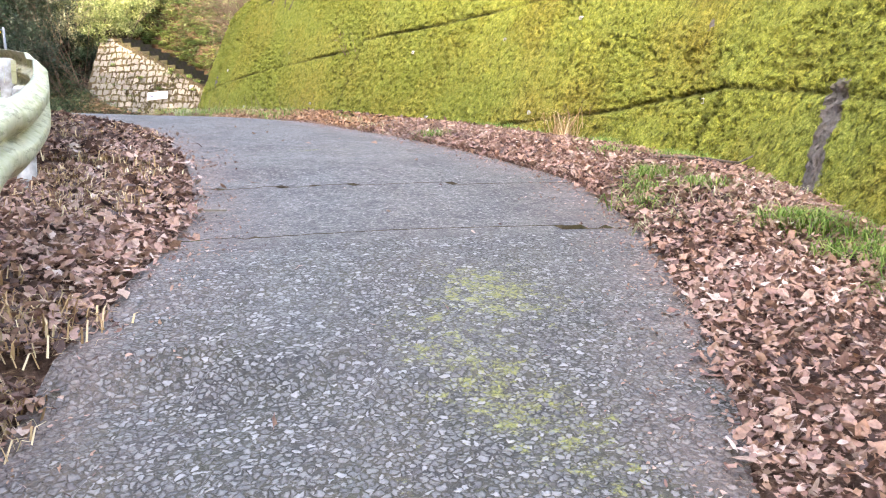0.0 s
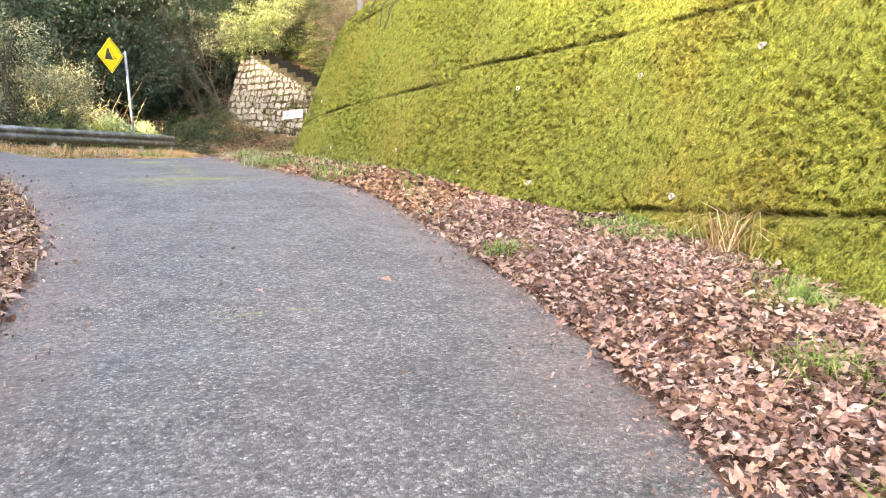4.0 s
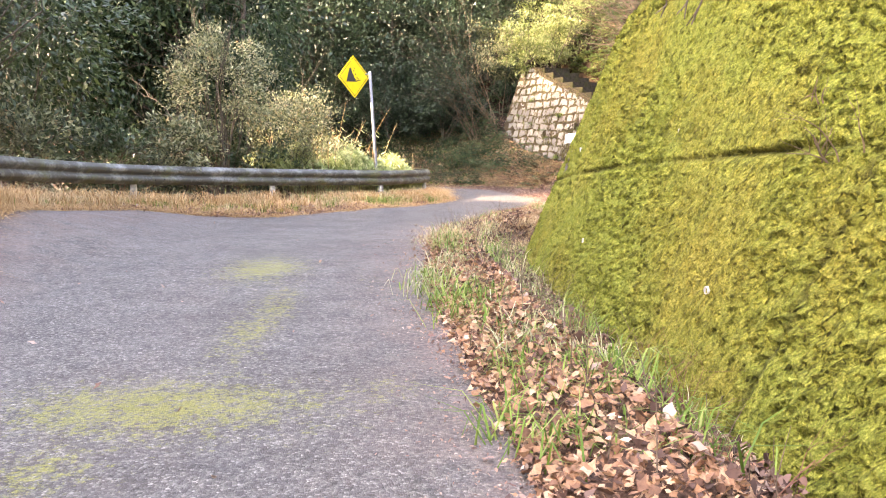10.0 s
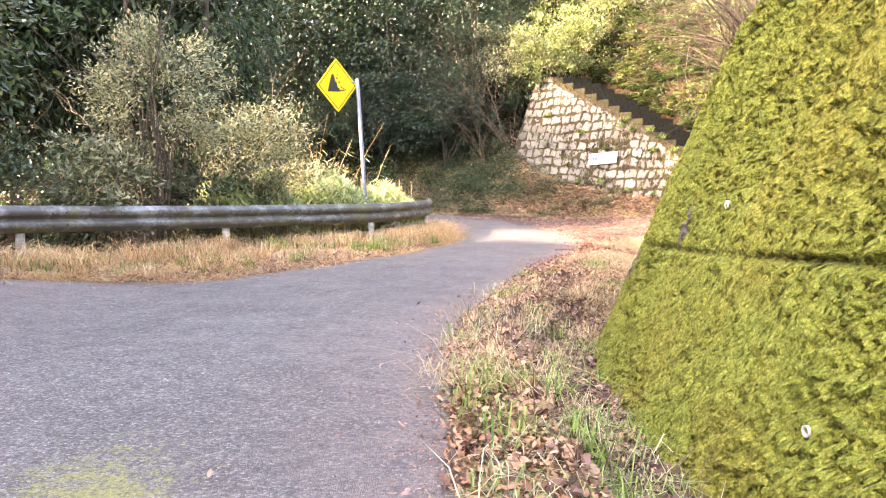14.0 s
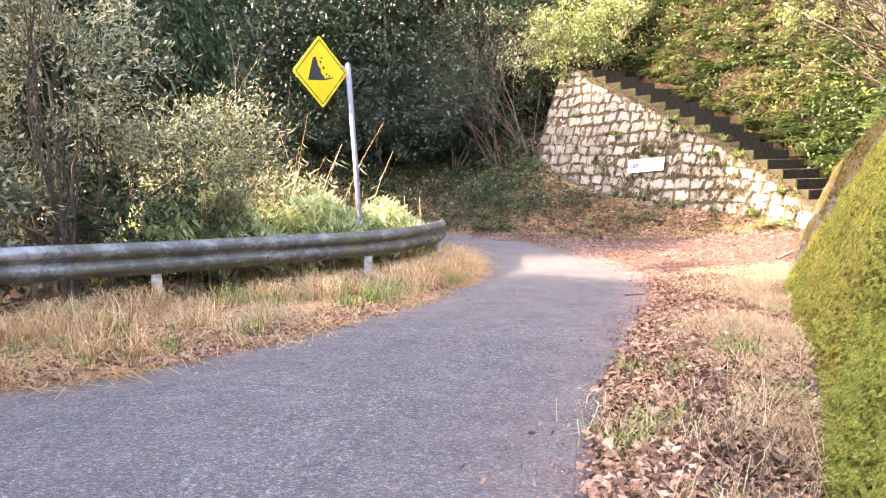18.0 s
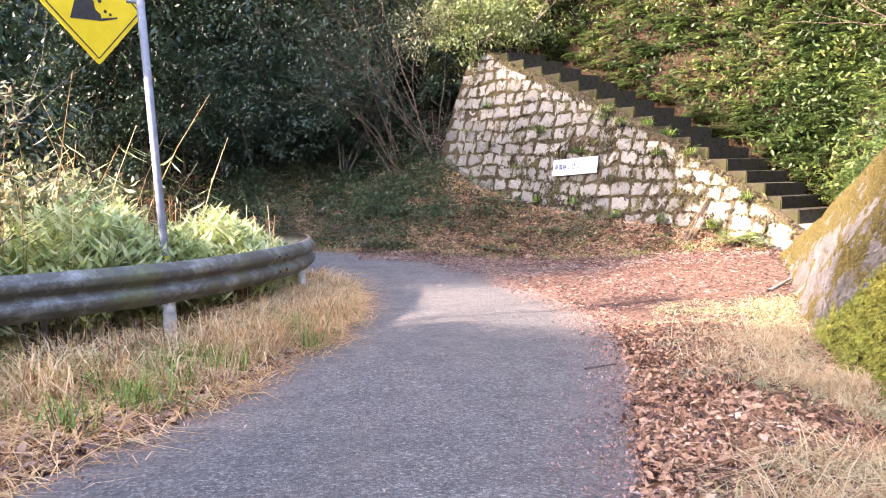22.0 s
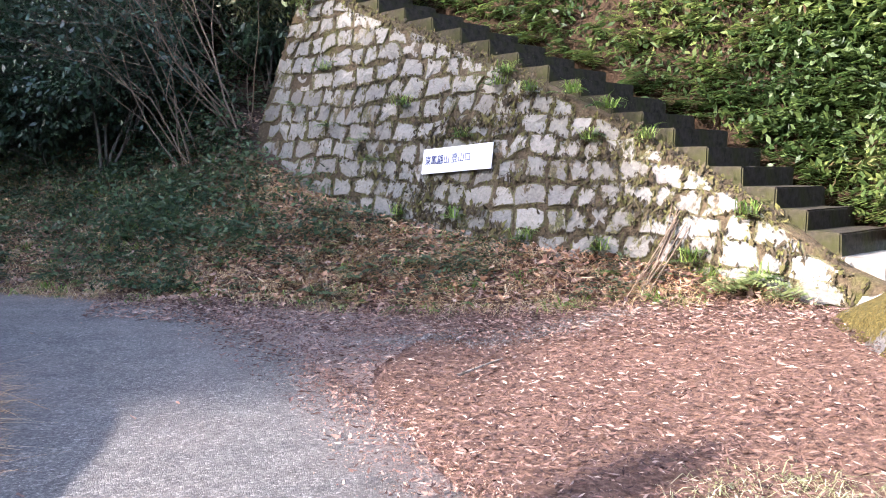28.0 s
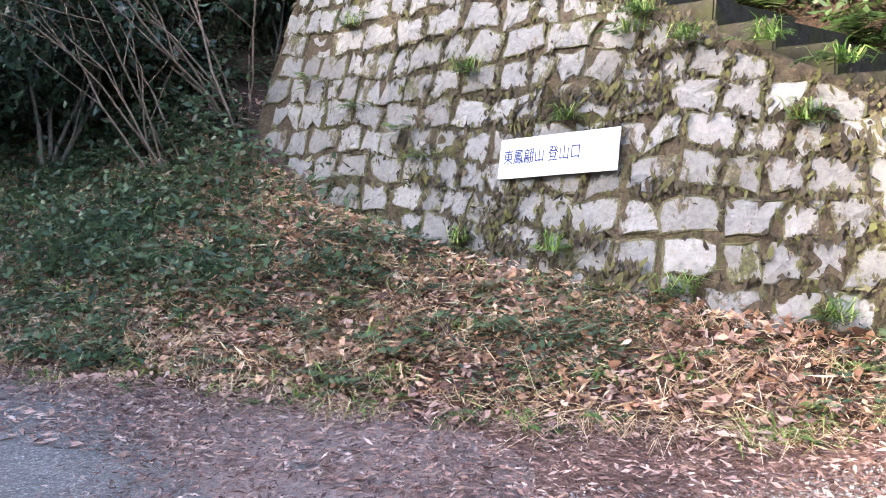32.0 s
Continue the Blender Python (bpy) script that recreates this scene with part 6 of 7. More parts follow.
# ---- grass, weeds and fallen leaves ----
def blades(points, n_each, height, mat, name, label, spread=0.10, droop=0.6, width=0.006, flat=0.0):
    """Grass: tapering bent blades in tufts, one stuff object."""
    pts = np.asarray(points, float)
    m_ = len(pts) * n_each
    base = np.repeat(pts, n_each, 0) + np.concatenate([rng.normal(size=(m_, 2)) * spread, np.zeros((m_, 1))], 1)
    base[:, 2] += 0.005
    head = rng.random(m_) * 6.283
    h = height * (0.45 + 0.8 * rng.random(m_))
    dirn = np.stack([np.cos(head), np.sin(head), 0 * head], 1)
    lean = (droop * (0.3 + rng.random(m_)) * h)[:, None] * dirn
    w = np.stack([-np.sin(head), np.cos(head), 0 * head], 1) * (width * (0.6 + 0.8 * rng.random(m_)))[:, None]
    up = np.array([0, 0, 1.0])
    mid = base + lean * 0.35 + up * (h * 0.62 * (1 - flat))[:, None]
    tip = base + lean + up * (h * (0.85 - 0.45 * droop * rng.random(m_)) * (1 - flat))[:, None]
    v = np.stack([base - w, base + w, mid + w * 0.8, mid - w * 0.8, tip + w * 0.1, tip - w * 0.1], 1).reshape(-1, 3)
    o = np.arange(m_)[:, None] * 6
    f_ = np.concatenate([o + [0, 1, 2, 3], o + [3, 2, 4, 5]], 1).reshape(-1, 4)
    ob = mesh_obj(name, v, f_, mat)
    return tagged(ob, label, "grass", kind="stuff")


def strip_points(line_a, line_b, y0, y1, count, bias=0.5, clump=0.0, seed=5):
    """Places scattered between two lines, from y0 to y1."""
    a, b = resample(line_a, 400), resample(line_b, 400)
    y = y0 + (y1 - y0) * rng.random(count * 4)
    pick_a = np.array([np.argmin(np.abs(a[:, 1] - q)) for q in np.linspace(y0, y1, 600)])
    pick_b = np.array([np.argmin(np.abs(b[:, 1] - q)) for q in np.linspace(y0, y1, 600)])
    k = np.minimum(((y - y0) / (y1 - y0) * 600).astype(int), 599)
    pa, pb = a[pick_a[k]] * [1, 0] + np.stack([0 * y, y], 1), b[pick_b[k]] * [1, 0] + np.stack([0 * y, y], 1)
    t_ = rng.random(len(y)) ** (math.log(bias) / math.log(0.5))
    out = pa + (pb - pa) * t_[:, None] + rng.normal(size=(len(y), 2)) * 0.04
    if clump:
        out = out[vnoise(out[:, 0] * 1.1, out[:, 1] * 1.1, seed) >= clump]
    out = out[:count]
    return np.concatenate([out, ground_z(out[:, 0], out[:, 1])[:, None]], 1)


LEFT_EDGE = ROAD_L[(ROAD_L[:, 1] > -4) & (ROAD_L[:, 1] < 34.5)]
RAIL_ALL = np.array(RAIL_LINE + RAIL_LINE_2[1:9])
blades(strip_points(LEFT_EDGE, RAIL_ALL, 15.0, 33.8, 1900, 0.45, 0.10), 24, 0.16, DRY_ORANGE, "dry_grass_verge", "orange-tan dry grass below the guard rail", 0.13, 2.6, 0.004, 0.5)
blades(strip_points(LEFT_EDGE, RAIL_ALL, 16.5, 33.6, 150, 0.62, 0.25, 23), 70, 0.36, DRY_ORANGE, "grass_tussocks", "arching orange-tan grass tussocks below the guard rail", 0.07, 1.7, 0.0035)
blades(strip_points(LEFT_EDGE, RAIL_ALL, 18.0, 33.6, 90, 0.55, 0.25, 24), 60, 0.30, DRY, "grass_tussocks", "arching bleached grass tussocks below the guard rail", 0.07, 1.9, 0.003)
blades(strip_points(LEFT_EDGE, RAIL_ALL, 24.5, 33.8, 130, 0.75, 0.45), 30, 0.30, DRY, "tall_dry_grass", "tall bleached grass tussocks by the rail posts", 0.06, 1.3, 0.005)
blades(strip_points(LEFT_EDGE, RAIL_ALL, 17.0, 33.8, 420, 0.68, 0.42), 18, 0.17, GRASS, "green_grass_verge", "green grass among the dry grass", 0.08, 0.7, 0.005)
blades(strip_points(LEFT_EDGE, RAIL_ALL, 24.5, 33.4, 70, 0.6, 0.3, 29), 34, 0.26, GRASS, "verge_weeds", "green weeds among the dry grass at the bend", 0.08, 1.2, 0.0045)
blades(strip_points(LEFT_EDGE, RAIL_ALL, 2.0, 16.0, 420, 0.7, 0.42), 18, 0.10, DRY, "short_dry_grass", "short dry grass under the cream guard rail", 0.08, 0.9, 0.004)
RIGHT_EDGE = ROAD_R[(ROAD_R[:, 1] > -3) & (ROAD_R[:, 1] < 33)]
WALL_EDGE = WALL_BASE[(WALL_BASE[:, 1] > -3) & (WALL_BASE[:, 1] < 33)]
blades(strip_points(RIGHT_EDGE, WALL_EDGE, 2.0, 9.0, 34, 0.70, 0.56, 6), 150, 0.15, GRASS, "grass_tufts", "fresh green grass tufts in the leaf litter", 0.08, 1.6, 0.0032)
blades(strip_points(RIGHT_EDGE, WALL_EDGE, 10.5, 23.0, 26, 0.42, 0.52, 7), 40, 0.15, GRASS, "grass_tufts", "green grass tufts along the ditch", 0.09, 1.5, 0.0035)
blades(strip_points(RIGHT_EDGE, WALL_EDGE, 3.5, 23.0, 36, 0.55, 0.5, 8), 24, 0.14, PALE_GRASS, "dry_grass_tufts", "pale bleached grass beside the mossy wall", 0.08, 1.5, 0.003)
blades(strip_points(RIGHT_EDGE, WALL_EDGE, 12.0, 17.8, 30, 0.42, 0.45, 17), 40, 0.22, GRASS, "verge_grass", "long fresh green grass on the verge", 0.10, 1.3, 0.0045)
blades(strip_points(RIGHT_EDGE, WALL_EDGE, 13.0, 22.5, 40, 0.36, 0.46, 18), 24, 0.20, PALE_GRASS, "verge_grass", "half-dry straw-green grass on the verge", 0.11, 1.4, 0.003)
blades(strip_points(RIGHT_EDGE, WALL_EDGE, 17.5, 23.0, 34, 0.56, 0.40, 19), 60, 0.22, DRY, "verge_grass", "bleached dry grass on the verge", 0.09, 2.0, 0.0018)
blades(strip_points(RIGHT_EDGE, WALL_EDGE, 16.5, 23.5, 30, 0.62, 0.3, 27), 34, 0.20, GRASS, "verge_grass", "green weeds along the ditch under the mossy wall", 0.09, 1.4, 0.004)
blades(strip_points(RIGHT_EDGE, WALL_EDGE, 22.0, 28.6, 80, 0.80, 0.42), 80, 0.22, DRY, "dry_grass_bank", "thick straw-coloured grass beside the wall end", 0.09, 2.2, 0.0022, 0.2)
blades(strip_points(RIGHT_EDGE, WALL_EDGE, 24.0, 31.0, 330, 0.84, 0.36), 46, 0.10, PALE_GRASS, "green_grass_bank", "pale green grass among the dry grass", 0.10, 1.8, 0.0028, 0.25)


def left_verge(x0, x1, y0, y1, count):
    """Places between the left road edge and the guard rail."""
    q = rng.random((count * 8, 2)) * [x1 - x0, y1 - y0] + [x0, y0]
    _, sa, _ = near_line(ROAD_L, q[:, 0], q[:, 1])
    _, sb, _ = near_line(LEFT_LIMIT, q[:, 0], q[:, 1])
    q = q[(sa > 0.02) & (sb < 0.5)][:count]
    return np.concatenate([q, ground_z(q[:, 0], q[:, 1])[:, None]], 1)


blades(left_verge(-2.8, 1.6, 14.5, 25.5, 900), 24, 0.13, DRY_ORANGE, "dry_grass_verge", "orange-tan dry grass spreading from the rail to the asphalt", 0.13, 2.6, 0.004, 0.5)
blades(left_verge(-2.6, 1.2, 12.0, 22.0, 120), 18, 0.12, GRASS, "green_grass_verge", "green grass and moss tufts inside the rail", 0.10, 1.6, 0.004, 0.2)


blades([p_ for p_ in left_verge(-0.6, 1.2, 10.8, 15.2, 420) if vnoise(p_[0] * 1.6, p_[1] * 1.6, 99) > 0.52], 60, 0.045, BRIGHT, "moss_cushions", "low yellow-green moss cushions inside the guard rail", 0.10, 1.0, 0.006, 0.3)


def fallen(points, size, mat, name, label, slim=0.6, lift=0.03, stack=0.03, curl=0.35):
    """Dead leaves or chips: uneven crumpled outlines round a raised middle, one stuff object."""
    pts = np.asarray(points, float)
    n, sides = len(pts), 8 if slim > 0.3 else 4
    head = rng.random(n) * 6.283
    tilt = rng.normal(size=n) * (0.5 if slim > 0.3 else 0.2)
    length = size * np.exp(np.clip(rng.normal(size=n), -2, 1.6) * 0.36)
    along = np.stack([np.cos(head) * np.cos(tilt), np.sin(head) * np.cos(tilt), np.sin(tilt)], 1)
    up = unit(np.stack([rng.normal(size=n) * 0.55, rng.normal(size=n) * 0.55, np.ones(n)], 1))
    side_ = unit(np.cross(up, along))
    nrm = unit(np.cross(along, side_))
    at = pts + np.stack([0 * head, 0 * head, lift + 0.008 + stack * rng.random(n)], 1)
    ang = np.arange(sides) / sides * 6.283 + rng.normal(size=(n, sides)) * 0.16
    rad = 0.5 * (1 + rng.normal(size=(n, sides)) * (0.22 if slim > 0.3 else 0.08))
    if sides == 8:
        rad[:, 1::2] *= 0.66 + 0.5 * (rng.random((n, 1)) - 0.3)
    px_ = np.cos(ang) * rad * length[:, None]
    py_ = np.sin(ang) * rad * (length * slim * (0.75 + 0.5 * rng.random(n)))[:, None]
    roll_ = curl * 1.5 * (rng.random(n)[:, None] - 0.3)
    h = np.abs(py_) * roll_ + np.abs(px_) * 0.5 * curl * rng.normal(size=(n, 1)) + rng.normal(size=(n, sides)) * 0.07 * (length * slim)[:, None]
    rim = at[:, None] + along[:, None] * px_[..., None] + side_[:, None] * py_[..., None] + nrm[:, None] * h[..., None]
    if sides == 4:
        return tagged(mesh_obj(name, rim.reshape(-1, 3), np.arange(4 * n).reshape(n, 4), mat, smooth_shade=False), label, "fallen leaves", kind="stuff")
    v = np.concatenate([rim, at[:, None]], 1).reshape(-1, 3)
    k = np.arange(sides)
    tri = np.stack([k, (k + 1) % sides, np.full(sides, sides)], 1)
    f_ = (np.arange(n)[:, None, None] * (sides + 1) + tri[None]).reshape(-1, 3)
    return tagged(mesh_obj(name, v, f_, mat), label, "fallen leaves", kind="stuff")


fallen(strip_points(RIGHT_EDGE, WALL_EDGE, -2.5, 9.5, 34000, 0.46), 0.027, LITTER, "fallen_leaves", "small broken brown leaves beside the wall", 0.6, 0.02, 0.06)
fallen(strip_points(RIGHT_EDGE, WALL_EDGE, -2.5, 9.5, 34000, 0.48), 0.043, LITTER, "fallen_leaves", "drift of pinkish-brown fallen leaves beside the wall", 0.62, 0.02, 0.05)
fallen(strip_points(RIGHT_EDGE, WALL_EDGE, 9.0, 24.0, 30000, 0.44), 0.042, RUST_LITTER, "fallen_leaves", "brown fallen leaves in the verge and ditch", 0.62, 0.02, 0.05)
fallen(strip_points(RIGHT_EDGE, WALL_EDGE, 22.5, 29.5, 20000, 0.46), 0.044, RUST_LITTER, "fallen_leaves", "rust-brown fallen leaves along the asphalt edge", 0.5, 0.015, 0.03)
fallen(strip_points(LEFT_EDGE, RAIL_ALL, -2.0, 16.5, 12000, 0.45), 0.05, LITTER, "fallen_leaves", "brown fallen leaves beneath the guard rail", 0.6, 0.02, 0.04)
fallen(strip_points(LEFT_EDGE, RAIL_ALL, 16.0, 33.5, 9000, 0.33), 0.05, RUST_LITTER, "fallen_leaves", "scattered brown leaves along the dry grass", 0.5, 0.015, 0.02)


def road_scatter(count, edge_bias, y0, y1):
    i = rng.integers(0, n_along, count * 6)
    t_ = rng.random(count * 6)
    q = ll[i] * (1 - t_)[:, None] + rr[i] * t_[:, None]
    near = np.minimum(t_, 1 - t_)
    ok = (q[:, 1] > y0) & (q[:, 1] < y1) & (rng.random(len(q)) < np.exp(-near * edge_bias) + 0.012)
    q = q[ok][:count]
    z = road_z(q[:, 0], q[:, 1]) + 0.018 + 0.03 * np.sin(np.pi * t_[ok][:count])
    return np.concatenate([q, z[:, None]], 1)


fallen(road_scatter(2600, 22, -3, 37), 0.036, LITTER, "fallen_leaves", "stray brown leaves on the asphalt", 0.5, 0.0, 0.01)

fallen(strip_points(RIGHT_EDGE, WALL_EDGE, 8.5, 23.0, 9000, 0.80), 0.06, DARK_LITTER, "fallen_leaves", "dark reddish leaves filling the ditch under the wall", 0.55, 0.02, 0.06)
fallen(left_verge(-4.5, 1.9, -3.0, 10.0, 14000), 0.048, LITTER, "fallen_leaves", "brown leaves lying under the cream guard rail", 0.55, 0.02, 0.04)
fallen(left_verge(-1.2, 1.9, 6.5, 16.0, 8000), 0.052, DARK_LITTER, "fallen_leaves", "dark leaves lying under the cream guard rail", 0.55, 0.03, 0.05)
needle = left_verge(-0.5, 1.95, 7.5, 16.0, 16000)
dn, _, _ = near_line(ROAD_L, needle[:, 0], needle[:, 1])
needle = needle[rng.random(len(needle)) < np.exp(-dn / 0.22)]
fallen(needle, 0.06, DRY_ORANGE, "needle_litter", "orange-brown needle litter along the asphalt edge", 0.10, 0.045, 0.03, 0.1)
edge_strip = left_verge(-2.6, 4.6, 14.0, 33.0, 40000)
d_edge, _, _ = near_line(ROAD_L, edge_strip[:, 0], edge_strip[:, 1])
fallen(edge_strip[rng.random(len(edge_strip)) < np.exp(-((d_edge / 0.28) ** 2))], 0.05, LITTER, "fallen_leaves", "pinkish-brown leaves gathered between dry grass and asphalt", 0.6, 0.02, 0.03)
fallen(left_verge(-2.6, 1.8, 10.0, 25.0, 5000), 0.06, LITTER, "fallen_leaves", "brown leaves lying between the rail and the asphalt", 0.5, 0.02, 0.03)
for side_line, sign_, y_hi in ((ROAD_R, 1, 31.0), (ROAD_L, -1, 33.0), (LITTER_EDGE, 1, 39.0)):
    edge_pts = resample(side_line[(side_line[:, 1] > -3) & (side_line[:, 1] < y_hi)], 900)
    along_e = unit(np.gradient(edge_pts, axis=0))
    pick = rng.integers(0, 900, 22000)
    off = sign_ * (0.22 - np.abs(rng.normal(size=22000)) * 0.24) * (0.5 + vnoise(edge_pts[pick, 0] * 0.9, edge_pts[pick, 1] * 0.9, 83))
    q = edge_pts[pick] + np.stack([along_e[pick, 1], -along_e[pick, 0]], 1) * off[:, None] + rng.normal(size=(22000, 2)) * 0.05
    q3 = np.concatenate([q, (road_z(q[:, 0], q[:, 1]) + 0.016)[:, None]], 1)
    fallen(q3, 0.017, LITTER, "leaf_crumbs", "reddish crumbs of broken leaves along the asphalt edge", 0.5, 0.0, 0.012)

# litter of bark, twigs and needles in front of the stone wall
lit = rng.random((110000, 2)) * [7.4, 10.0] + [4.4, 28.5]
d1, s1, _ = near_line(LITTER_EDGE, lit[:, 0], lit[:, 1])
thin = np.exp(-(((lit[:, 0] - 7.1) / 0.9) ** 2) - ((lit[:, 1] - 36.2) / 0.6) ** 2)
d2, s2, _ = near_line(FAR_EDGE, lit[:, 0], lit[:, 1])
d3, s3, _ = near_line(WALL_BASE, lit[:, 0], lit[:, 1])
gravel = np.maximum(np.exp(-(((lit[:, 0] - 8.9) / 0.8) ** 2) - ((lit[:, 1] - 34.5) / 0.28) ** 2), np.exp(-(((lit[:, 0] - 7.6) / 0.7) ** 2) - ((lit[:, 1] - 34.8) / 0.22) ** 2))
keep = (s1 < 0.55 * rng.random(len(lit)) ** 2) & (s2 < 0.5) & (s3 > -0.2) & (rng.random(len(lit)) > gravel * 0.9) & (rng.random(len(lit)) > thin * 0.8) & ((lit[:, 1] > 30.5) | (rng.random(len(lit)) > 0.5))
lit = lit[keep]
_, over_road, _ = near_line(ROAD_R, lit[:, 0], lit[:, 1])
lit3 = np.concatenate([lit, (ground_z(lit[:, 0], lit[:, 1]) + np.where(over_road > -0.05, 0.03, 0.0))[:, None]], 1)
fallen(lit3, 0.042, DARK_LITTER, "bark_litter", "reddish-brown litter of bark, twigs and needles", 0.24, 0.03, 0.03, 0.1)
gr = rng.random((80000, 2)) * [5.0, 2.0] + [6.2, 33.6]
gfac = np.maximum(np.exp(-(((gr[:, 0] - 8.9) / 0.8) ** 2) - ((gr[:, 1] - 34.5) / 0.25) ** 2), np.exp(-(((gr[:, 0] - 7.7) / 0.7) ** 2) - ((gr[:, 1] - 34.85) / 0.2) ** 2))
gr = gr[rng.random(len(gr)) < gfac]
ob = fallen(np.concatenate([gr, ground_z(gr[:, 0], gr[:, 1])[:, None]], 1), 0.013, GRAVEL, "gravel", "pale gravel showing through the litter", 0.85, 0.02, 0.02, 0.5)
tagged(ob, "pale gravel showing through the litter", "gravel", kind="stuff")
chips = bank_scatter(9000, 4.5, 11, 33.0, 39.5, -1.4, 0.25, 28.85)
fallen(chips[:4500], 0.06, LITTER, "bark_litter", "pale and brown bark chips along the foot of the bank", 0.26, 0.03, 0.03, 0.2)
fallen(chips[4500:], 0.075, DARK_LITTER, "bark_litter", "dark bark strips along the foot of the bank", 0.14, 0.03, 0.03, 0.1)
bank3 = bank_scatter(5200, -4, 11, 33.5, 44.0, -0.25, 3.0, 28.85)
bank4 = bank_scatter(16000, 1, 11, 33.5, 43.0, -0.1, 3.6, 28.85)
fallen(bank4[:9000], 0.075, LITTER, "fallen_leaves", "brown dead leaves covering the bank", 0.45, 0.03, 0.08)
fallen(bank4[9000:], 0.10, DRY, "twig_litter", "dead twigs and stalks on the bank", 0.08, 0.03, 0.10, 0.1)
weed_bag = Bag()
for p_ in bank_scatter(1500, 1, 10.5, 34.0, 43.0, 0.05, 3.4, 28.8):
    if vnoise(p_[0] * 1.2, p_[1] * 1.2, 91) < 0.38 + 0.03 * max(0, p_[0] - 4):
        continue
    n = 16
    at = np.array(p_) + rng.normal(size=(n, 3)) * [0.11, 0.11, 0.05] + [0, 0, 0.12]
    weed_bag.add(*cards(at, rand_dirs(n) * [1, 1, 0.4] * (0.05 + 0.05 * rng.random((n, 1))), rand_dirs(n) * [1, 1, 0.4] * 0.045, 0.2))
v, f_ = weed_bag.arrays()
tagged(mesh_obj("bank_weeds", v, f_, BANK_GREEN, smooth_shade=False), "small green leafy weeds on the bank", "weeds", kind="stuff")
fallen(bank3[:3000], 0.10, LITTER, "fallen_leaves", "brown fallen leaves on the bank under the stone wall", 0.5, 0.02, 0.06)
fallen(bank_scatter(5000, 5.0, 11, 33.5, 40.5, 0.0, 2.6, 28.85), 0.16, DRY, "dry_stalks", "broken pale stalks lying on the bank", 0.05, 0.03, 0.10, 0.1)
fallen(bank_scatter(7000, 5.0, 11, 33.5, 40.5, 0.0, 2.6, 28.85), 0.06, RUST_LITTER, "fallen_leaves", "rust-brown leaves heaped below the stone wall", 0.55, 0.05, 0.09)
blades(bank3[3000:3900], 22, 0.20, DRY, "dry_bank_grass", "dry brown grass at the foot of the bank", 0.10, 2.4, 0.0025, 0.2)
blades(bank3[3900:4060], 16, 0.16, GRASS, "green_bank_weeds", "small green weeds on the bank", 0.08, 1.8, 0.006)
fern_stuff("bank_ferns", bank3[4100:4400], "green ferns along the foot of the stone wall", FERN, 0.26, 6)

# tufts growing from the joints of the stone wall
tufts = [stone_wall_at(u, z, 0.06) for u, z in ((-27.9, 1.75), (-27.2, 1.5), (-28.7, 2.05), (-26.9, 1.25), (-25.4, 1.55), (-24.5, 2.1), (-23.9, 2.05), (-23.4, 1.85), (-25.3, 0.55), (-24.9, 2.35), (-22.9, 1.5), (-26.2, 0.55), (-27.3, 0.6), (-24.2, 0.35), (-23.2, 0.3), (-22.2, 0.25), (-25.0, 2.2), (-23.6, 1.5), (-26.5, 2.0), (-28.2, 2.6), (-21.7, 0.75), (-21.5, 0.15), (-22.0, 0.1))]
fern_stuff("wall_ferns", tufts, "small ferns rooted in the joints of the stone wall", FERN, 0.24, 9, -STONE_N)
blades(tufts[4:], 34, 0.20, GRASS, "wall_grass", "grass tufts rooted in the stone wall", 0.06, 1.3, 0.005)
fern_stuff("bright_fern", [stone_wall_at(-21.75, 0.05, 0.3), stone_wall_at(-21.6, 0.1, 0.25), stone_wall_at(-21.2, 0.05, 0.3)], "bright yellow-green fern clump at the wall foot", BRIGHT, 0.42, 12, -STONE_N)

# bundle of sticks leaning on the stone wall
sticks = tagged(new("stick_bundle"), "bundle of dry sticks leaning on the stone wall", "sticks")
foot_p, head_p = np.array(stone_wall_at(-22.62, -0.1, 0.36)), np.array(stone_wall_at(-22.42, 0.72, 0.06))
for k in range(11):
    a = foot_p + np.append(rng.normal(size=2) * 0.07, 0.0)
    b = head_p + np.append(rng.normal(size=2) * 0.04, rng.normal() * 0.12)
    vv, ff = tube_arrays([a, (a + b) / 2 + rng.normal(size=3) * 0.02, b], [0.008, 0.007, 0.005], 6)
    mesh_obj("stick", vv, ff, TWIG, sticks)


def stick(points, r, label, mat=None):
    pts = [(x, y, ground_at(x, y) + h) for x, y, h in points]
    vv, ff = tube_arrays(pts, np.linspace(r, r * 0.5, len(pts)), 7)
    tagged(mesh_obj("stick", vv, ff, mat or BARK), label, "stick")


stick([(4.55, 4.75, 0.08), (4.8, 4.55, 0.08), (5.05, 4.45, 0.10), (5.3, 4.4, 0.2)], 0.013, "dark fallen branch lying in the leaf litter")
stick([(1.2, 5.2, 0.04), (1.45, 5.1, 0.04)], 0.012, "pale stick lying on the asphalt edge", PALE_BARK)
stick([(6.05, 27.5, 0.04), (6.35, 27.65, 0.04)], 0.010, "dark twig lying on the road")
stick([(7.6, 33.3, 0.05), (8.1, 33.7, 0.06)], 0.012, "broken stick in the bark litter", PALE_BARK)
stick([(9.3, 30.7, 0.06), (9.7, 30.95, 0.10)], 0.03, "pale broken log beside the wall end", PALE_BARK)
bare_shrub("dead_weed", (4.5, 19.75, ground_at(4.5, 19.75)), 0.26, (0, 0), "dark dead weed clump at the verge", 12, 1, 0.008, BARK, 0.5, 3)
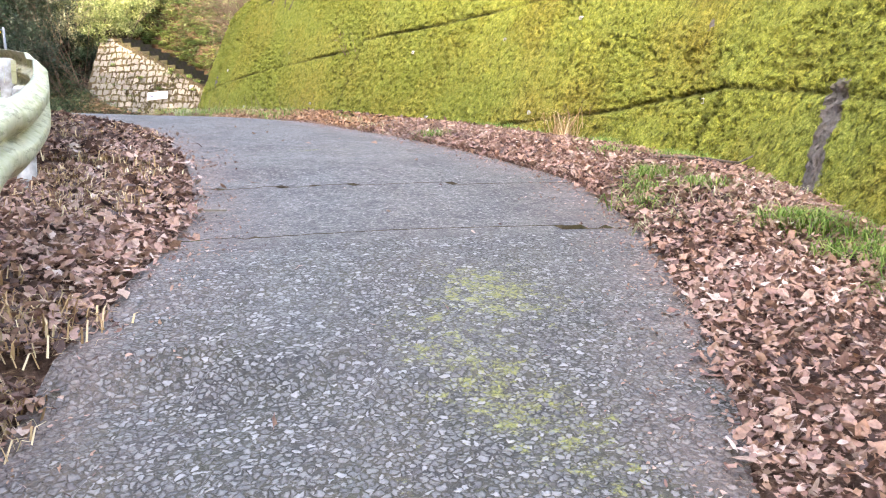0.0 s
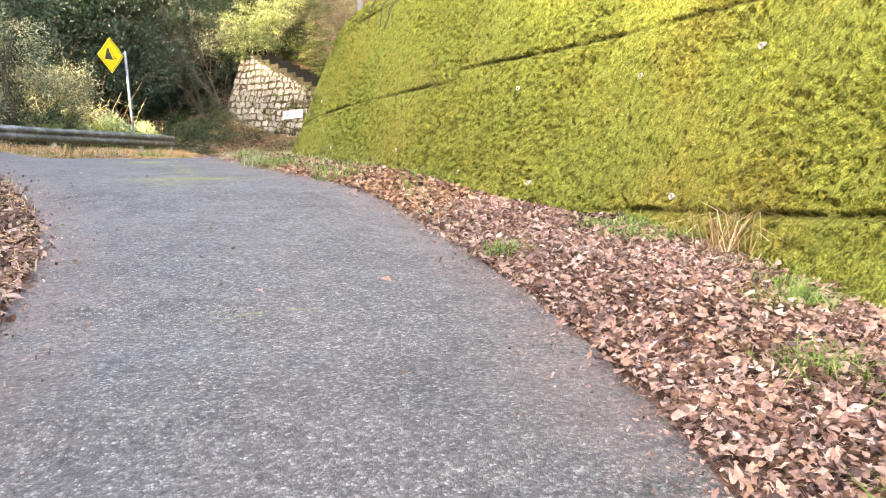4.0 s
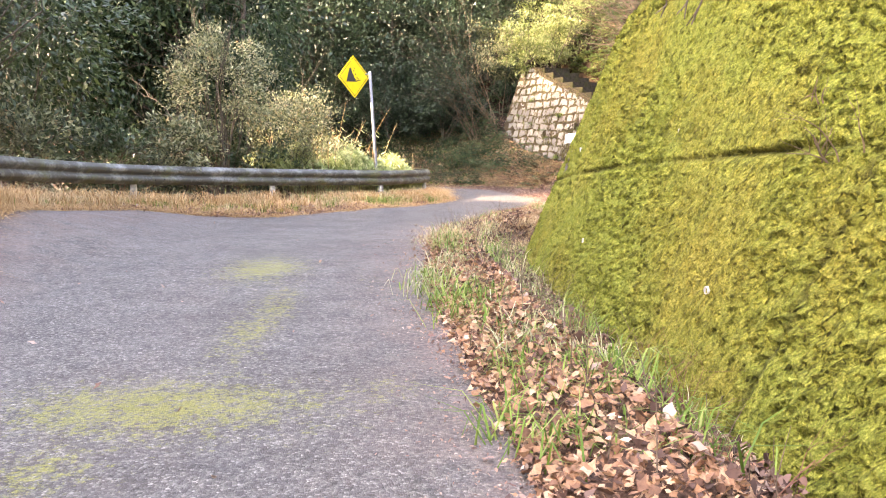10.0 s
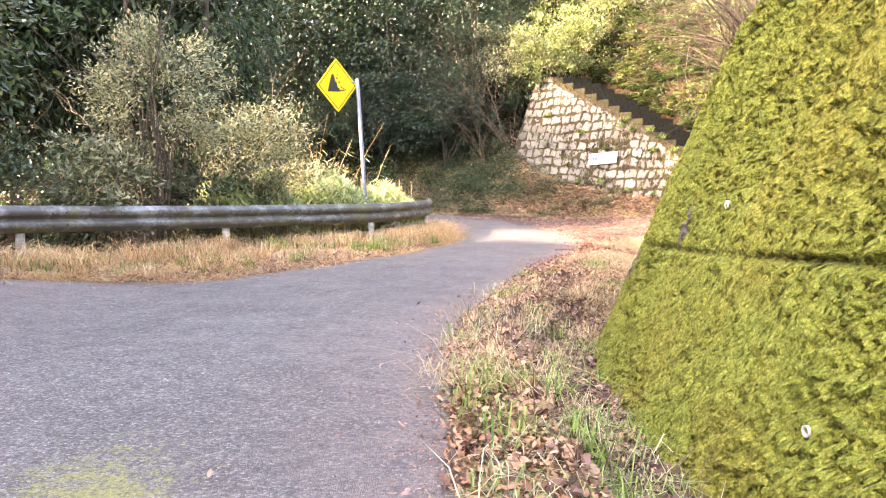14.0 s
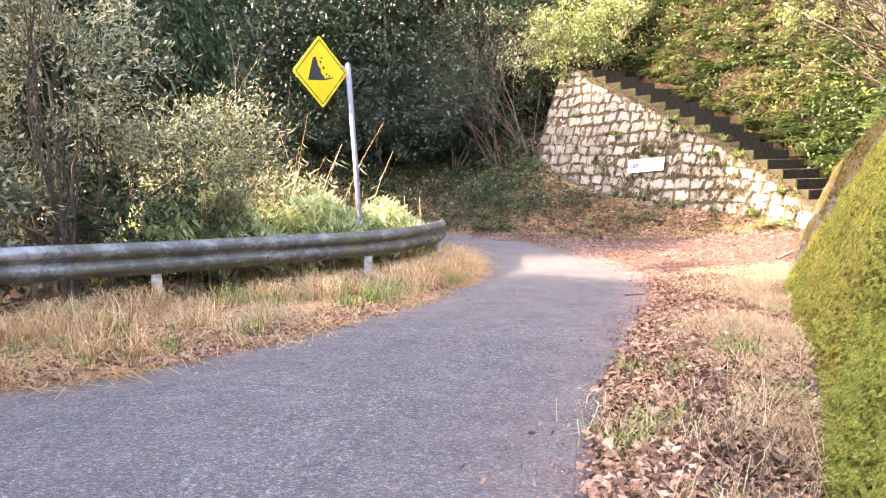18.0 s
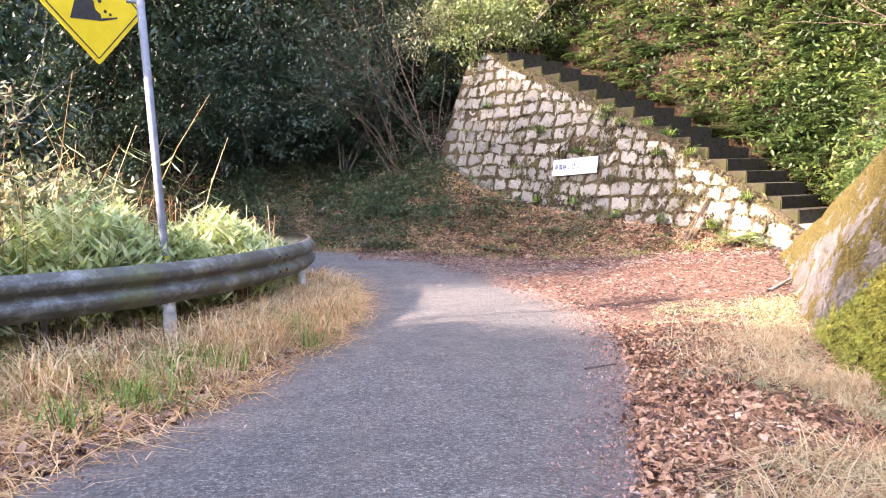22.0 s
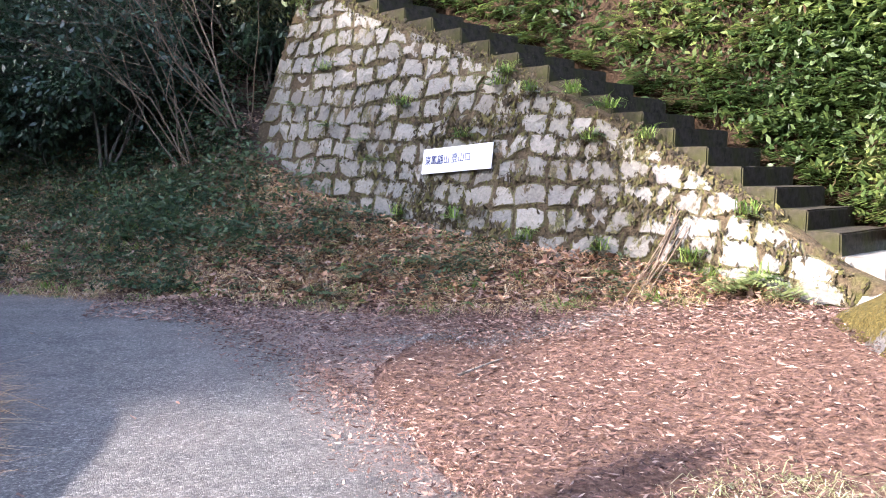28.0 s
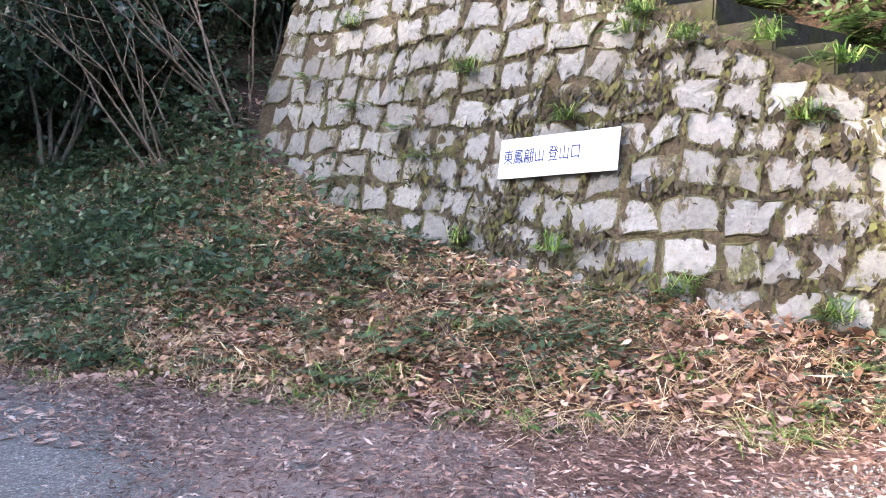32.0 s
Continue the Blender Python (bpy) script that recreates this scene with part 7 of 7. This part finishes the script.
bare_shrub("dead_weed", (4.35, 19.3, ground_at(4.35, 19.3)), 0.2, (0, 0), "dark dead weed clump at the verge", 9, 1, 0.007, BARK, 0.5, 3)

# tangles of dead weeds in the ditch under the mossy wall
for x, y, h in ((5.45, 11.6, 0.34), (5.4, 12.5, 0.40), (5.3, 13.3, 0.36), (5.2, 14.0, 0.42), (5.1, 14.8, 0.38), (5.0, 15.6, 0.36), (4.85, 16.6, 0.34), (4.8, 17.8, 0.36), (4.85, 19.0, 0.36), (5.1, 20.4, 0.38)):
    bare_shrub("dead_weed", (x, y, ground_at(x, y)), h, (-0.2, -0.1), "reddish-brown tangle of dead weeds in the ditch", 12, 2, 0.005, BRAMBLE if y < 15 else TWIG, 0.7, 3)

# dead plants on the mossy wall and branches hanging over it
for y, z, h, n in ((13.03, 1.45, 0.32, 5), (7.44, 0.38, 0.22, 8), (13.5, 1.75, 0.12, 3)):
    at_, out_ = wall_point(y, z, 0.02)
    bare_shrub("dead_wall_plant", tuple(at_), h, (out_.x * 0.5, out_.y * 0.5 - 0.3), "dry brown dead plant rooted in the mossy wall", n, 1, 0.006, TWIG, 0.5, 3)
at_, out_ = wall_point(7.3, 0.12, 0.02)
blades([tuple(at_ + out_ * 0.1)] * 5, 16, 0.34, DRY, "dry_grass_tuft", "bleached dry grass tuft at the wall foot", 0.08, 1.2, 0.004)
for y, top_z, low_z in ((16.45, 3.35, 2.5), (15.9, 3.3, 2.45), (15.55, 3.35, 2.35)):
    a_, out_ = wall_point(y, top_z, -0.2)
    b_, _ = wall_point(y + 0.12, low_z, 0.10)
    limb = Bag()
    mid_ = a_.lerp(b_, 0.35) + out_ * 0.22
    pts_ = resample([tuple(a_), tuple(mid_), tuple(a_.lerp(b_, 0.7) + out_ * 0.16), tuple(b_)], 9) + rng.normal(size=(9, 3)) * 0.015
    limb.add(*tube_arrays(pts_, np.linspace(0.016, 0.006, 9), 6))
    for k in (3, 5, 7):
        branch_arrays(pts_[k], np.array([out_.x * 0.3, rng.normal() * 0.8, -0.5]), 0.22, 0.008, 0, limb, sides=5)
    v, f_ = limb.arrays()
    tagged(mesh_obj("hanging_branch", v, f_, BARK), "dark bare branch hanging over the mossy wall", "branch")

# sparse plants on the hillside above the mossy wall
fern_stuff("hillside_ferns", [hill_point(0.52 * rng.random(), 0.2 + 7.0 * rng.random() ** 1.3) for _ in range(1100)], "scattered green ferns on the earth slope above the mossy wall", FERN, 0.42, 5)
fallen([hill_point(0.54 * rng.random(), 0.2 + 6.0 * rng.random() ** 1.3) for _ in range(6000)], 0.09, LITTER, "fallen_leaves", "brown leaves on the slope above the mossy wall", 0.55, 0.03, 0.05)

# ---- blocks of the stone wall ----
def block_mesh(corners, bulge):
    """A rough pillow-shaped block from its four (or more) outline corners on the wall."""
    n = len(corners)
    c = np.mean(corners, 0)
    v, edge = [], []
    for k, (scale_, out_, e) in enumerate(((1.0, 0.0, 1.0), (0.95, bulge * 0.85, 0.55), (0.82, bulge, 0.12))):
        for (u, z) in c + (corners - c) * scale_:
            o = out_ + (rng.normal() * 0.008 if k else 0)
            v.append(stone_wall_at(u, z, o - 0.01))
            edge.append(e)
    v.append(stone_wall_at(c[0], c[1], bulge + rng.normal() * 0.006))
    edge.append(0.0)
    f_ = []
    for k in range(2):
        for j in range(n):
            f_.append((k * n + j, k * n + (j + 1) % n, (k + 1) * n + (j + 1) % n, (k + 1) * n + j))
    for j in range(n):
        f_.append((2 * n + j, 2 * n + (j + 1) % n, 3 * n))
    return v, f_, edge


ROW = 0.27
outline = []
rows_z = np.arange(-0.35, 4.4, ROW)
for k, z0 in enumerate(rows_z):
    u = -29.9 - 0.25 * rng.random()
    while u < -20.6:
        w = 0.22 + 0.27 * rng.random()
        u2 = u + w
        c = [(u, z0), (u + w * 0.33, z0), (u + w * 0.66, z0), (u2, z0), (u2, z0 + ROW / 2), (u2, z0 + ROW), (u + w * 0.66, z0 + ROW), (u + w * 0.33, z0 + ROW), (u, z0 + ROW), (u, z0 + ROW / 2)]
        cx, cz = (u + u2) / 2, z0 + ROW / 2
        leftmost = -29.5 + 0.16 * (cz - 1.7)
        if z0 < np.interp(cx, *STONE_TOP) - 0.09 and cz > np.interp(cx, *STONE_FOOT) - 0.12 and u > leftmost - 0.12:
            c = np.array(c)
            tip_ = rng.normal(size=4) * 0.045
            fu, fz = (c[:, 0] - u) / w, (c[:, 1] - z0) / ROW
            c[:, 0] += (tip_[0] * (1 - fu) + tip_[1] * fu) * (fz - 0.5) * 1.2
            c[:, 1] += (tip_[2] * (1 - fz) + tip_[3] * fz) * (fu - 0.5)
            wave = 0.04 * np.sin(c[:, 0] * 1.7 + k * 0.9) + 0.02 * np.sin(c[:, 0] * 5.1)
            c[:, 1] += wave
            c += rng.normal(size=c.shape) * 0.019
            c[:, 1] = np.minimum(c[:, 1], np.interp(c[:, 0], *STONE_TOP) - 0.015 - 0.03 * rng.random())
            mid = c.mean(0)
            gap = 0.004 + 0.009 * rng.random()
            c = mid + (c - mid) * (1 - 2 * gap / np.array([w, ROW]))
            v, f_, edge = block_mesh(c, 0.024 + 0.026 * rng.random())
            outline.append(c)
            ob = mesh_obj("block", v, f_, STONE, stone_wall, "", False)
            put_attr(ob, "edge", edge)
        u = u2

# moss and dirt spilling from the joints
edge_uz = np.concatenate(outline)
pick = rng.integers(0, len(edge_uz), 15000)
uz = edge_uz[pick, :2] + rng.normal(size=(15000, 2)) * [0.03, 0.018]
patchy = fnoise(uz[:, 0] * 1.3, uz[:, 1] * 1.3, 3, 77)
uz = uz[rng.random(len(uz)) < (0.12 + 1.7 * (patchy - 0.35)) * (0.35 + 0.65 * smooth((uz[:, 0] + 28.6) / 2.0))]
n = len(uz)
at = stone_wall_at(uz[:, 0], uz[:, 1], 0.028 + 0.03 * rng.random(n))
down = np.array([-STONE_B * STONE_N[0], -STONE_B * STONE_N[1], -1.0])
along = unit(down + rng.normal(size=(n, 3)) * 0.35) * (0.025 + 0.10 * rng.random(n) ** 2)[:, None]
side_ = (np.append(STONE_T, 0.0) + rng.normal(size=(n, 3)) * 0.3) * (0.018 + 0.022 * rng.random(n))[:, None]
v, f_ = cards(at, along, side_, 0.2)
def moss_rows(at_u, at_z, out_lo, out_hi, long_):
    """Moss and root fibres hanging down the wall's face from given places."""
    k = len(at_u)
    place = stone_wall_at(at_u, at_z, out_lo + (out_hi - out_lo) * rng.random(k))
    hang = unit(down + rng.normal(size=(k, 3)) * 0.4) * (long_ * (0.3 + 0.9 * rng.random(k) ** 2))[:, None]
    wide_m = (np.append(STONE_T, 0.0) + rng.normal(size=(k, 3)) * 0.3) * (0.02 + 0.025 * rng.random(k))[:, None]
    return cards(place, hang, wide_m, 0.2)


rim_u = -28.4 + 7.6 * rng.random(3600)
rim_u = rim_u[vnoise(rim_u * 1.7, 0 * rim_u, 33) > 0.25]
extra = moss_rows(rim_u, np.interp(rim_u, *STONE_TOP) + rng.normal(size=len(rim_u)) * 0.05 - 0.03, -0.12, 0.05, 0.085)
clump_u, clump_z = rng.random(34) * 6.6 - 27.6, rng.random(34) * 2.6 + 0.2
ok_c = clump_z < np.interp(clump_u, *STONE_TOP) - 0.15
clump_u, clump_z = np.repeat(clump_u[ok_c], 60), np.repeat(clump_z[ok_c], 60)
tufts_m = moss_rows(clump_u + rng.normal(size=len(clump_u)) * 0.10, clump_z + rng.normal(size=len(clump_u)) * 0.05, 0.03, 0.08, 0.14)
all_moss = Bag()
for piece in ((v, f_), extra, tufts_m):
    all_moss.add(*piece)
v, f_ = all_moss.arrays()
tagged(mesh_obj("joint_moss", v, f_, JOINT_MOSS, smooth_shade=False), "brown and green moss hanging from the joints of the stone wall", "moss", kind="stuff")
